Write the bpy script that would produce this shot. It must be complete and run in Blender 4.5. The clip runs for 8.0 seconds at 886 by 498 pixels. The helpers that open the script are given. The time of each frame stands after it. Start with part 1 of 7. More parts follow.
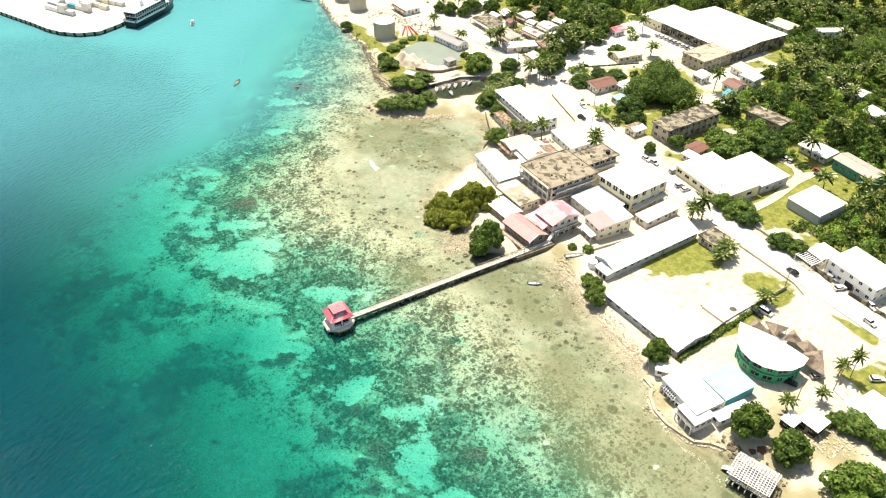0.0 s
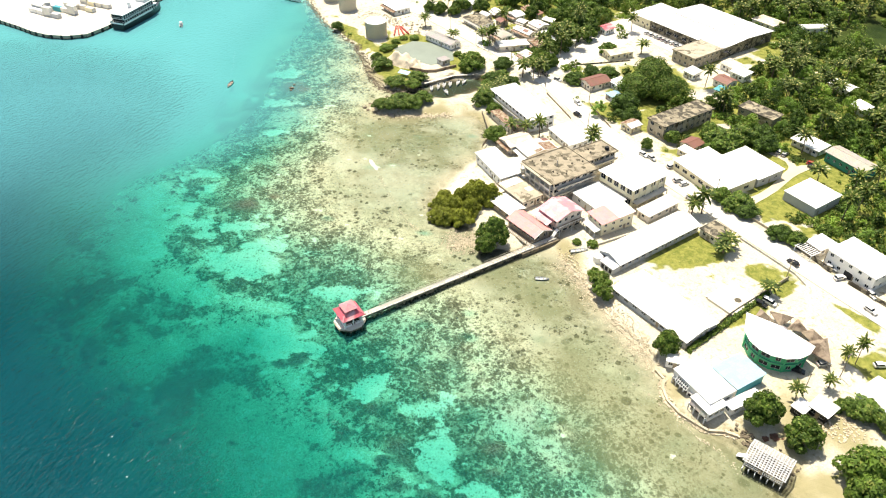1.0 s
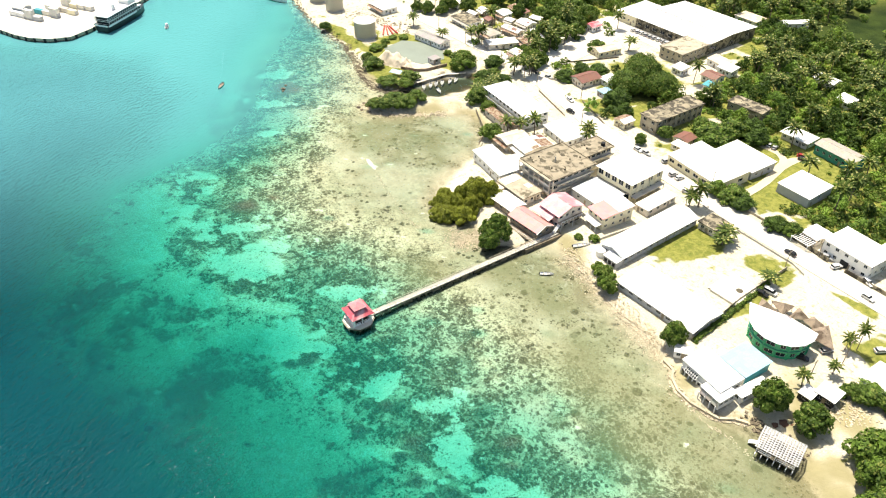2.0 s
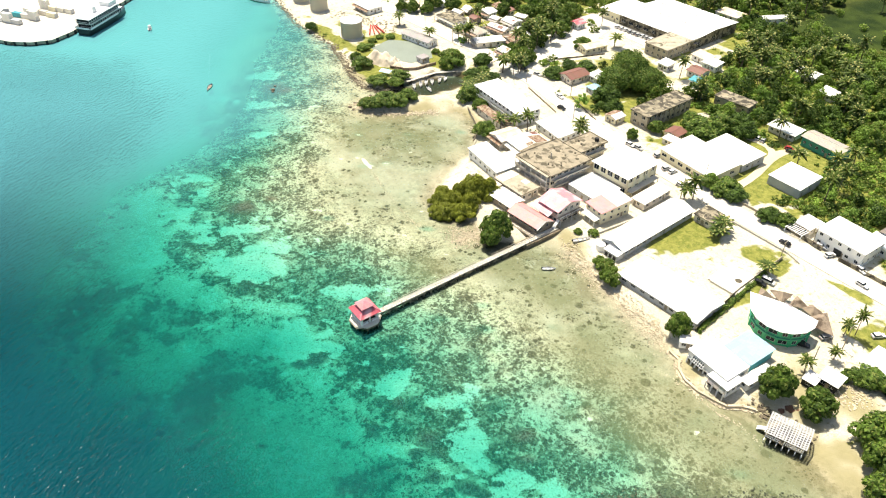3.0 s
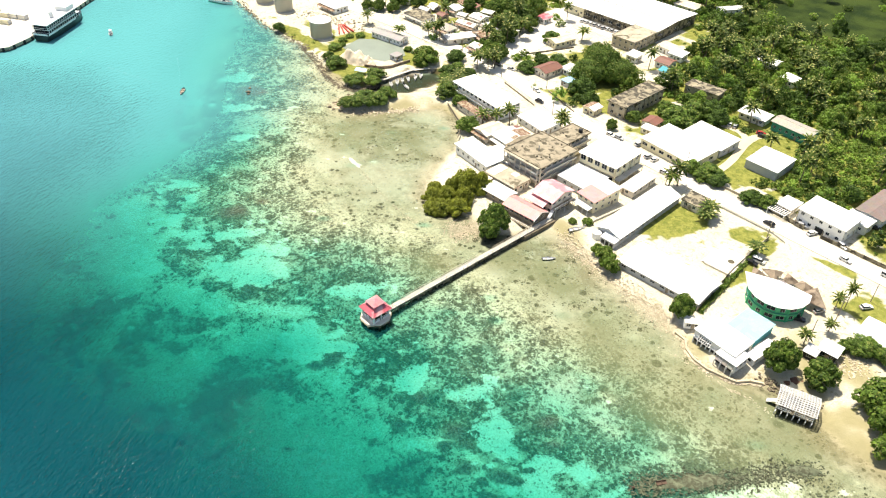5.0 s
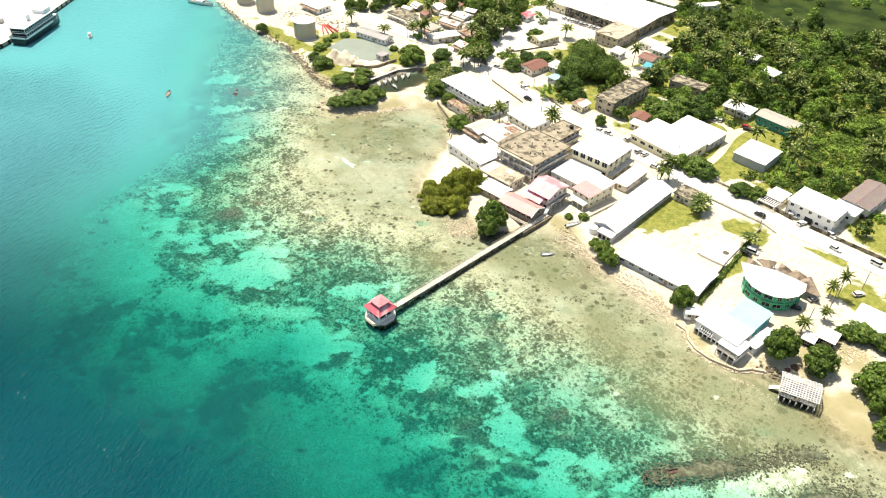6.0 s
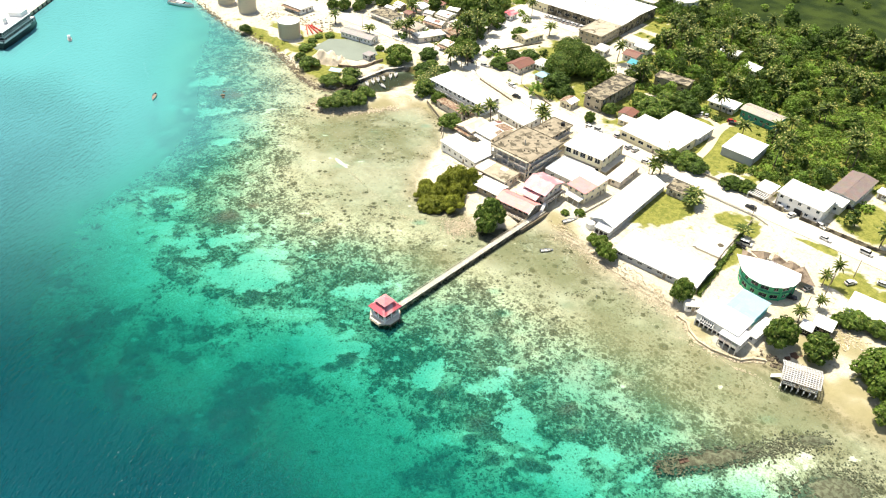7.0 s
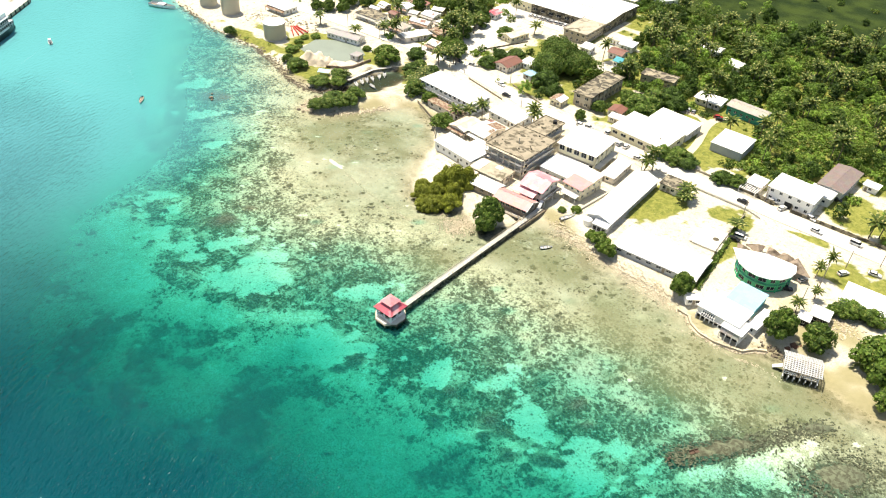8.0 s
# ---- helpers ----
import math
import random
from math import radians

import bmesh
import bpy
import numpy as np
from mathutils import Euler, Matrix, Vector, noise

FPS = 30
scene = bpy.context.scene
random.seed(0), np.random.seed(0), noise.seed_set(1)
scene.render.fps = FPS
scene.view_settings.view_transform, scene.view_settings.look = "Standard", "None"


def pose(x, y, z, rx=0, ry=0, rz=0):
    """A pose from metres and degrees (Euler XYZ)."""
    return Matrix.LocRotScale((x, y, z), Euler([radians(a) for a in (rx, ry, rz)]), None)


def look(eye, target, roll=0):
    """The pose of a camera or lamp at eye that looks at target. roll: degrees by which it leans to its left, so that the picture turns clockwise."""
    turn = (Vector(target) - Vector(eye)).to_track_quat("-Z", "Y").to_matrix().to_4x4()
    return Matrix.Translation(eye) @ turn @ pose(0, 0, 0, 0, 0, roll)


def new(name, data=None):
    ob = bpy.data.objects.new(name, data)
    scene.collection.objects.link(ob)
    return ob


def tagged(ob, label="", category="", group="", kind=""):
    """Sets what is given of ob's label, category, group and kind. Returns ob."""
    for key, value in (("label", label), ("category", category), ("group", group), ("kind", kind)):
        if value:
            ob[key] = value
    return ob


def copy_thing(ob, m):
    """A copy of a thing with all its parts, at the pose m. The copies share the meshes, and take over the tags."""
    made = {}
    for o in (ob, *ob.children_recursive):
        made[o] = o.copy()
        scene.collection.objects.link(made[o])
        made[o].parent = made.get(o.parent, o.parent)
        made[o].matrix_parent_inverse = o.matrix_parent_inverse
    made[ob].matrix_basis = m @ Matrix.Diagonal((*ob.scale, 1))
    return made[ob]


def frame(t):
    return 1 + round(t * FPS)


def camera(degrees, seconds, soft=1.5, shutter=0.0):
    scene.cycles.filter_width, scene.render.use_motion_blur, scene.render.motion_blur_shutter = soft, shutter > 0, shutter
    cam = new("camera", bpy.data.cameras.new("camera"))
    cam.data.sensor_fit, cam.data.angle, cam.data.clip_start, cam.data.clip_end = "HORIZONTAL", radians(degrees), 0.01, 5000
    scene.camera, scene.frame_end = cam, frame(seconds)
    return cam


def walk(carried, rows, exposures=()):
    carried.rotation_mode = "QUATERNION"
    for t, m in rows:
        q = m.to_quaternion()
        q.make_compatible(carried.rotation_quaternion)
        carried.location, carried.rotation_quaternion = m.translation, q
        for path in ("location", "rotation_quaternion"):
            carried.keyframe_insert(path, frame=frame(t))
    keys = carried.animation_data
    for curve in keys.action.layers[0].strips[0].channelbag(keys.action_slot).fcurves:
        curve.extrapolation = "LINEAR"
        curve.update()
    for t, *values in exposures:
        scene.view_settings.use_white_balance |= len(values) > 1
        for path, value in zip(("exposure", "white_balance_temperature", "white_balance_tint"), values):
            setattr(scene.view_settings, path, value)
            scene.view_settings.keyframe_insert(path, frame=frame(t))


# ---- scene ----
cam = camera(61.04, 8.0, soft=1.1)
PATH = [
    (0.0, (170.37, -57.52, 167.21), (101.495, -19.768, 105.318), -0.34),
    (1.0, (166.61, -67.53, 167.13), (99.242, -27.019, 105.318), 0.07),
    (2.0, (162.35, -77.23, 167.05), (96.784, -33.818, 105.275), 0.46),
    (3.0, (157.60, -86.63, 166.97), (94.105, -40.220, 105.203), 0.86),
    (4.0, (152.37, -95.68, 166.88), (91.183, -46.275, 105.114), 1.27),
    (5.0, (146.66, -104.39, 166.78), (87.984, -52.027, 105.020), 1.70),
    (6.0, (140.50, -112.73, 166.67), (84.468, -57.508, 104.935), 2.16),
    (7.0, (133.88, -120.68, 166.54), (80.585, -62.743, 104.871), 2.66),
    (8.0, (126.83, -128.23, 166.38), (76.278, -67.742, 104.842), 3.21),
]
walk(cam, [(t, look(eye, target, roll)) for t, eye, target, roll in PATH], [(0.0, 0.57, 7350, 8), (8.0, 0.57, 7350, 8)])

# ---- light ----
SUN_AZ, SUN_EL = radians(171), radians(68)   # azimuth from +x, counter-clockwise
world = bpy.data.worlds.new("sky")
scene.world = world
world.use_nodes = True
wn = world.node_tree
sky = wn.nodes.new("ShaderNodeTexSky")
sky.sky_type, sky.sun_disc = "NISHITA", False
sky.sun_elevation, sky.sun_rotation = SUN_EL, math.pi / 2 - SUN_AZ
sky.air_density, sky.dust_density, sky.ozone_density = 0.9, 1.8, 1.0
wn.links.new(sky.outputs[0], wn.nodes["Background"].inputs[0])
wn.nodes["Background"].inputs[1].default_value = 0.122
sun = new("sun", bpy.data.lights.new("sun", "SUN"))
sun.data.energy, sun.data.angle, sun.data.color = 5.0, radians(0.55), (1.0, 0.965, 0.90)
sun_dir = Vector((math.cos(SUN_AZ) * math.cos(SUN_EL), math.sin(SUN_AZ) * math.cos(SUN_EL), math.sin(SUN_EL)))
sun.matrix_world = look(sun_dir * 500, (0, 0, 0))


# ---- materials ----
def node(nt, kind, ins=None, attribute_name="", band="", metric="", smooth=False, op=""):
    n = nt.nodes.new("ShaderNode" + kind)
    if attribute_name:
        n.attribute_name = attribute_name
    if band:
        n.wave_type, n.bands_direction = "BANDS", band
    if metric:
        n.distance = metric
    if op:
        n.operation = op
    if smooth:
        n.interpolation_type = "SMOOTHSTEP"
    for k, v in (ins or {}).items():
        if isinstance(v, bpy.types.NodeSocket):
            nt.links.new(v, n.inputs[k])
        else:
            n.inputs[k].default_value = v
    return n


def rgba(c):
    return (*c, 1.0)


def shade(c, k):
    return tuple(min(1.0, max(0.0, v * k)) for v in c)


def mixc(nt, fac, a, b, mode="MIX"):
    n = nt.nodes.new("ShaderNodeMix")
    n.data_type, n.blend_type = "RGBA", mode
    for i, v in ((0, fac), (6, a), (7, b)):
        if isinstance(v, bpy.types.NodeSocket):
            nt.links.new(v, n.inputs[i])
        else:
            n.inputs[i].default_value = v if i == 0 else (rgba(v) if len(v) == 3 else v)
    return n.outputs[2]


def maths(nt, op, a, b=0.0, clamp=False):
    n = nt.nodes.new("ShaderNodeMath")
    n.operation, n.use_clamp = op, clamp
    for i, v in ((0, a), (1, b)):
        if isinstance(v, bpy.types.NodeSocket):
            nt.links.new(v, n.inputs[i])
        else:
            n.inputs[i].default_value = v
    return n.outputs[0]


def ramp(nt, v, lo, hi, a=0.0, b=1.0):
    n = node(nt, "MapRange", {0: v, 1: lo, 2: hi, 3: a, 4: b}, smooth=True)
    return n.outputs[0]


def noise_tex(nt, scale, detail=3.0, rough=0.55, vec=None, distort=0.0):
    n = node(nt, "TexNoise", {"Scale": scale, "Detail": detail, "Roughness": rough, "Distortion": distort})
    if vec is None:
        vec = nt.nodes.new("ShaderNodeNewGeometry").outputs["Position"]
    nt.links.new(vec, n.inputs["Vector"])
    return n.outputs[0]


def mixf(nt, fac, a, b):
    return maths(nt, "ADD", maths(nt, "MULTIPLY", a, maths(nt, "SUBTRACT", 1.0, fac)), maths(nt, "MULTIPLY", b, fac))


def vec_scale(nt, v, k):
    n = nt.nodes.new("ShaderNodeVectorMath")
    n.operation = "SCALE"
    nt.links.new(v, n.inputs[0])
    n.inputs["Scale"].default_value = k
    return n.outputs[0]


def start(name):
    m = bpy.data.materials.new(name)
    m.use_nodes = True
    return m, m.node_tree, m.node_tree.nodes["Principled BSDF"]


def surf(name, color, rough=0.7, var=0.15, scale=0.8, metal=0.0, bump=0.02, stain=None, stain_at=0.62, stain_scale=0.25):
    """Weathered surface: broad and fine tone variation, optional stains of another colour."""
    m, nt, bsdf = start(name)
    big, fine = noise_tex(nt, scale * 0.3), noise_tex(nt, scale * 6, 4)
    mixed = maths(nt, "ADD", maths(nt, "MULTIPLY", big, 0.6), maths(nt, "MULTIPLY", fine, 0.4))
    col = mixc(nt, ramp(nt, mixed, 0.3, 0.7), shade(color, 1 - var), shade(color, 1 + var))
    info = nt.nodes.new("ShaderNodeObjectInfo").outputs["Random"]
    col = mixc(nt, maths(nt, "MULTIPLY", info, 0.12), col, shade(color, 0.75))
    if stain:
        s = noise_tex(nt, stain_scale, 5, 0.6, None, 0.6)
        col = mixc(nt, ramp(nt, s, stain_at - 0.05, stain_at + 0.08), col, stain)
    nt.links.new(col, bsdf.inputs["Base Color"])
    bsdf.inputs["Roughness"].default_value, bsdf.inputs["Metallic"].default_value = rough, metal
    if bump:
        b = node(nt, "Bump", {"Strength": 0.35, "Distance": bump, "Height": fine})
        nt.links.new(b.outputs[0], bsdf.inputs["Normal"])
    return m


def sheet_metal(name, color, fade=None, rough=0.45, var=0.12, rust=0.0):
    """Corrugated roof sheets: ribs as relief, sheet-wise tone, sun-faded and rusty areas."""
    m, nt, bsdf = start(name)
    tc = nt.nodes.new("ShaderNodeTexCoord").outputs["Object"]
    fine, big = noise_tex(nt, 2.5, 4, 0.6, tc), noise_tex(nt, 0.22, 3, 0.5, tc)
    sheets = node(nt, "TexVoronoi", {"Vector": tc, "Scale": 0.6, "Randomness": 0.2}, metric="CHEBYCHEV").outputs["Color"]
    col = mixc(nt, ramp(nt, fine, 0.3, 0.7), shade(color, 1 - var), shade(color, 1 + var * 0.5))
    col = mixc(nt, 0.10, col, sheets, "SOFT_LIGHT")
    if fade:
        col = mixc(nt, ramp(nt, big, 0.45, 0.62), col, fade)
    if rust:
        r = noise_tex(nt, 0.7, 6, 0.65, tc, 1.2)
        col = mixc(nt, ramp(nt, r, 0.72 - rust, 0.85 - rust), col, (0.16, 0.075, 0.04))
    nt.links.new(col, bsdf.inputs["Base Color"])
    bsdf.inputs["Roughness"].default_value = rough
    w = node(nt, "TexWave", {"Vector": tc, "Scale": 1.6, "Distortion": 0.0}, band="X")
    b = node(nt, "Bump", {"Strength": 0.25, "Distance": 0.03, "Height": w.outputs[1]})
    nt.links.new(b.outputs[0], bsdf.inputs["Normal"])
    return m


def leaf_mat(name, dark, light, yellow=None):
    m, nt, bsdf = start(name)
    isl = nt.nodes.new("ShaderNodeNewGeometry").outputs["Random Per Island"]
    big = noise_tex(nt, 0.35, 2)
    f = maths(nt, "ADD", maths(nt, "MULTIPLY", isl, 0.65), maths(nt, "MULTIPLY", ramp(nt, big, 0.3, 0.7), 0.35))
    col = mixc(nt, f, dark, light)
    info = nt.nodes.new("ShaderNodeObjectInfo").outputs["Random"]
    col = mixc(nt, maths(nt, "MULTIPLY", info, 0.35), col, shade(dark, 0.9))
    tone = node(nt, "Attribute", attribute_name="tone").outputs["Fac"]
    col = mixc(nt, maths(nt, "MULTIPLY", tone, 0.85, True), col, tuple(min(1.0, v * 1.5) for v in light))
    col = mixc(nt, maths(nt, "MULTIPLY", tone, -0.8, True), col, shade(dark, 0.7))
    if yellow:
        col = mixc(nt, ramp(nt, isl, 0.86, 0.9), col, yellow)
    nt.links.new(col, bsdf.inputs["Base Color"])
    bsdf.inputs["Roughness"].default_value = 0.6
    bsdf.inputs["Specular IOR Level"].default_value = 0.22
    tr = node(nt, "BsdfTranslucent", {"Color": col})
    mx = node(nt, "MixShader", {0: 0.27, 1: bsdf.outputs[0], 2: tr.outputs[0]})
    nt.links.new(mx.outputs[0], nt.nodes["Material Output"].inputs["Surface"])
    return m


M_WHITE = sheet_metal("white_sheet_roof", (0.80, 0.80, 0.77), rough=0.5, var=0.06)
M_WHITE_OLD = sheet_metal("weathered_white_roof", (0.72, 0.70, 0.64), rough=0.6, var=0.15, rust=0.06)
M_RUSTY = sheet_metal("rusty_sheet_roof", (0.40, 0.32, 0.23), rough=0.8, var=0.3, rust=0.3)
M_TIN = sheet_metal("dull_tin_roof", (0.38, 0.35, 0.30), rough=0.7, var=0.2, rust=0.07)
# pale areas put the sunlit side of the pavilion roof into the colour
M_RED = sheet_metal("red_sheet_roof", (0.58, 0.11, 0.14), fade=(0.70, 0.42, 0.43), rough=0.5, var=0.12)
M_PINK = sheet_metal("faded_red_roof", (0.62, 0.24, 0.27), fade=(0.70, 0.45, 0.47), rough=0.5)
M_SALMON = sheet_metal("salmon_sheet_roof", (0.66, 0.27, 0.26), rough=0.55, var=0.1)
M_BROWN = sheet_metal("brown_sheet_roof", (0.20, 0.085, 0.06), rough=0.6, rust=0.05)
M_GREYROOF = sheet_metal("grey_sheet_roof", (0.30, 0.28, 0.27), rough=0.6, rust=0.03)
M_BLUE = sheet_metal("pale_blue_sheet_roof", (0.30, 0.50, 0.62), rough=0.45, var=0.08)
M_CREAMROOF = sheet_metal("cream_sheet_roof", (0.62, 0.50, 0.36), rough=0.6, fade=(0.7, 0.62, 0.5), rust=0.05)
M_DULLBROWN = sheet_metal("grey_brown_sheet_roof", (0.20, 0.155, 0.14), rough=0.7, var=0.15, rust=0.03)
M_TEAL = surf("teal_paint", (0.03, 0.30, 0.36), 0.5)
M_CONC = surf("weathered_concrete", (0.42, 0.37, 0.28), 0.85, 0.22, 0.9, stain=(0.13, 0.11, 0.07), stain_at=0.58, stain_scale=0.22)
M_CONC_OLD = surf("mouldy_concrete", (0.30, 0.26, 0.18), 0.9, 0.35, 0.9, stain=(0.06, 0.052, 0.038), stain_at=0.49, stain_scale=0.35)
M_SLABROOF = surf("spotted_concrete_roof", (0.31, 0.265, 0.19), 0.85, 0.25, 0.9, stain=(0.12, 0.10, 0.065), stain_at=0.54, stain_scale=0.3)
M_MOULD = surf("black_mould", (0.10, 0.085, 0.055), 0.9, 0.35, 1.5)
M_CONC_LIGHT = surf("pale_concrete", (0.52, 0.49, 0.43), 0.8, 0.15, 0.8, stain=(0.28, 0.25, 0.2), stain_at=0.66)
M_WALLW = surf("white_wall_paint", (0.82, 0.81, 0.78), 0.6, 0.07, 0.8, bump=0.01, stain=(0.45, 0.42, 0.36), stain_at=0.72)
M_WALLC = surf("cream_wall_paint", (0.76, 0.70, 0.50), 0.65, 0.08, 0.8, bump=0.01, stain=(0.4, 0.35, 0.22), stain_at=0.72)
M_WALLG = surf("grey_wall_paint", (0.46, 0.47, 0.48), 0.7, 0.1, 0.8, bump=0.01)
M_WALLP = surf("pinkish_wall_paint", (0.76, 0.69, 0.60), 0.7, 0.14, 0.8, stain=(0.34, 0.27, 0.20), stain_at=0.62)
M_GREEN = surf("green_wall_paint", (0.03, 0.40, 0.19), 0.5, 0.12, 0.8, bump=0.008)
M_TURQ = surf("turquoise_wall_paint", (0.03, 0.25, 0.18), 0.6, 0.15)
# near-black: real dark parts, and sheets that paint the shade inside openings
M_DARK = surf("black_parts_and_shade", (0.015, 0.015, 0.016), 0.8, 0.1, bump=0)
M_TANK = surf("cream_tank_paint", (0.50, 0.46, 0.36), 0.5, 0.06, 0.2, bump=0.004, stain=(0.35, 0.30, 0.22), stain_at=0.68)
M_REDP = surf("red_paint", (0.55, 0.05, 0.03), 0.5, 0.15)
M_WOOD = surf("grey_timber", (0.30, 0.25, 0.19), 0.8, 0.25, 2.0)
M_WOODW = surf("white_painted_timber", (0.78, 0.78, 0.76), 0.5, 0.06, 2.0)
M_SLAT = surf("weathered_white_slats", (0.56, 0.565, 0.56), 0.7, 0.16, 1.2)
M_TRUNK = surf("bark", (0.17, 0.13, 0.09), 0.9, 0.3, 2.0)
M_THATCH = surf("dry_thatch", (0.27, 0.21, 0.155), 0.95, 0.35, 1.5, bump=0.08, stain=(0.1, 0.07, 0.05), stain_at=0.55)
M_ROCK = surf("coral_rock", (0.19, 0.155, 0.105), 0.9, 0.35, 0.8, bump=0.06, stain=(0.10, 0.08, 0.06), stain_at=0.55, stain_scale=0.8)
M_REEFROCK = surf("wet_reef_rock", (0.125, 0.142, 0.085), 0.9, 0.4, 1.6, bump=0.12, stain=(0.065, 0.068, 0.038), stain_at=0.50, stain_scale=0.9)
M_REDROCK = surf("red_earth", (0.13, 0.068, 0.043), 0.95, 0.3, 0.8, bump=0.05)
M_PALEROCK = surf("pale_rubble", (0.54, 0.46, 0.33), 0.9, 0.25, 0.9, bump=0.05)
M_ASPH = surf("dusty_road", (0.60, 0.57, 0.50), 0.9, 0.08, 0.25, bump=0.01, stain=(0.45, 0.41, 0.34), stain_at=0.66, stain_scale=0.12)
M_YARD = surf("white_coral_gravel", (0.66, 0.62, 0.53), 0.95, 0.1, 0.4, bump=0.02, stain=(0.5, 0.45, 0.34), stain_at=0.66, stain_scale=0.1)
M_TRACK = surf("dirt_track", (0.58, 0.51, 0.36), 0.95, 0.12, 0.4, bump=0.02)
M_QUAYF = surf("dark_wet_quay_wall", (0.07, 0.06, 0.05), 0.6, 0.3)
M_SILT = surf("grey_green_silt", (0.20, 0.235, 0.19), 0.5, 0.12, 0.3, bump=0.005)
M_SAND = surf("heaped_sand", (0.66, 0.56, 0.42), 0.95, 0.2, 0.6, bump=0.1)
M_HULL = surf("dark_ship_paint", (0.012, 0.016, 0.02), 0.35, 0.2)
M_SHIPW = surf("white_ship_paint", (0.75, 0.76, 0.75), 0.4, 0.06)
M_TYRE = surf("black_rubber", (0.02, 0.02, 0.02), 0.8, 0.1, bump=0)
M_STEEL = surf("galvanised_steel", (0.45, 0.45, 0.44), 0.4, 0.1, metal=0.6)
M_RUST = surf("rusted_iron", (0.10, 0.062, 0.042), 0.9, 0.35, 1.2, bump=0.04)
CARS = [surf("car_paint_" + n, c, 0.25, 0.03, bump=0) for n, c in (("white", (0.75, 0.75, 0.74)), ("silver", (0.40, 0.41, 0.42)), ("black", (0.02, 0.02, 0.022)), ("red", (0.35, 0.03, 0.02)))]
M_LEAF = leaf_mat("broad_leaves", (0.014, 0.040, 0.007), (0.225, 0.355, 0.055), (0.25, 0.29, 0.07))
M_LEAF2 = leaf_mat("dark_leaves", (0.008, 0.026, 0.006), (0.165, 0.275, 0.046))
M_LEAF3 = leaf_mat("light_leaves", (0.048, 0.094, 0.012), (0.215, 0.335, 0.050), (0.30, 0.33, 0.085))
M_MANGROVE = leaf_mat("mangrove_leaves", (0.085, 0.105, 0.014), (0.42, 0.46, 0.06))
M_FROND = leaf_mat("palm_fronds", (0.012, 0.036, 0.007), (0.190, 0.260, 0.048), (0.40, 0.38, 0.13))
m, nt, bsdf = start("window_glass")
bsdf.inputs["Base Color"].default_value = (0.02, 0.025, 0.03, 1)
bsdf.inputs["Roughness"].default_value = 0.12
bsdf.inputs["Specular IOR Level"].default_value = 0.25
M_GLASS = m


# ---- ground: one sheet of sea bed, shore and land ----
COAST_W = [(-900, 300), (-420, 150), (-330, 118), (-277, 99), (-232, 92), (-196, 94), (-176, 90), (-156, 83), (-141, 82), (-134, 86), (-131, 97),
           (-130, 108), (-128, 118), (-124, 126), (-117, 125), (-115, 117), (-118, 107), (-123, 97), (-130, 84), (-128, 69), (-117, 70)]
COAST_E = [(-108, 82), (-103, 94), (-94, 106), (-80, 105), (-71, 98), (-61, 86), (-56, 74), (-47, 58), (-36, 52), (-26, 54), (-20, 58), (-13, 54), (-6, 57),
           (-1, 66), (1, 76), (11, 75), (25, 72), (39, 71), (54, 68), (65, 68), (72, 66), (80, 62), (91, 64), (96, 69), (106, 72), (112, 74),
           (116, 66), (126, 64), (140, 66), (180, 70), (400, 60), (900, 60), (900, 1500), (-900, 1500)]
REEF = [(-700, 350), (-330, 120), (-264, 84), (-202, 37), (-137, -1), (-110, -31), (-59, -39), (-30, -34), (-14, -22), (11, -21), (31, -18), (53, -18), (75, -10), (110, -14), (200, -10), (900, -10)]


def seg_dist(x, y, pts):
    d = np.full(x.shape, 1e9)
    for (ax, ay), (bx, by) in zip(pts, pts[1:]):
        ux, uy = bx - ax, by - ay
        f = np.clip(((x - ax) * ux + (y - ay) * uy) / (ux * ux + uy * uy), 0, 1)
        d = np.minimum(d, np.hypot(x - ax - f * ux, y - ay - f * uy))
    return d


def inside(x, y, pts):
    odd = np.zeros(x.shape, bool)
    for (ax, ay), (bx, by) in zip(pts, pts[1:] + pts[:1]):
        if ay == by:
            continue
        cross = (ay > y) != (by > y)
        odd ^= cross & (x < (bx - ax) * (y - ay) / (by - ay) + ax)
    return odd


def fade(v, lo, hi):
    f = np.clip((v - lo) / (hi - lo), 0, 1)
    return f * f * (3 - 2 * f)


RNG = np.random.default_rng(7)
LATTICE = RNG.random((256, 256))


def vnoise(x, y, size):
    """Smooth value noise over the plan."""
    u, v = x / size, y / size
    i, j = np.floor(u).astype(int), np.floor(v).astype(int)
    f, g = u - i, v - j
    f, g = f * f * (3 - 2 * f), g * g * (3 - 2 * g)
    at = lambda a, b: LATTICE[a % 256, b % 256]
    return (at(i, j) * (1 - f) + at(i + 1, j) * f) * (1 - g) + (at(i, j + 1) * (1 - f) + at(i + 1, j + 1) * f) * g


def fbm(x, y, size):
    return (vnoise(x, y, size) + 0.5 * vnoise(x + 31, y + 17, size / 2) + 0.25 * vnoise(x + 7, y + 91, size / 4)) / 1.75


def blobs(x, y, items, soft=0.5):
    out = np.zeros(x.shape)
    for cx, cy, rx, ry in items:
        wob = 1 + 1.7 * (fbm(x + cx, y + cy, 6.0) - 0.5)
        q = np.hypot((x - cx) / rx, (y - cy) / ry) * wob
        out = np.maximum(out, 1 - fade(q, 1 - soft, 1 + soft))
    return out


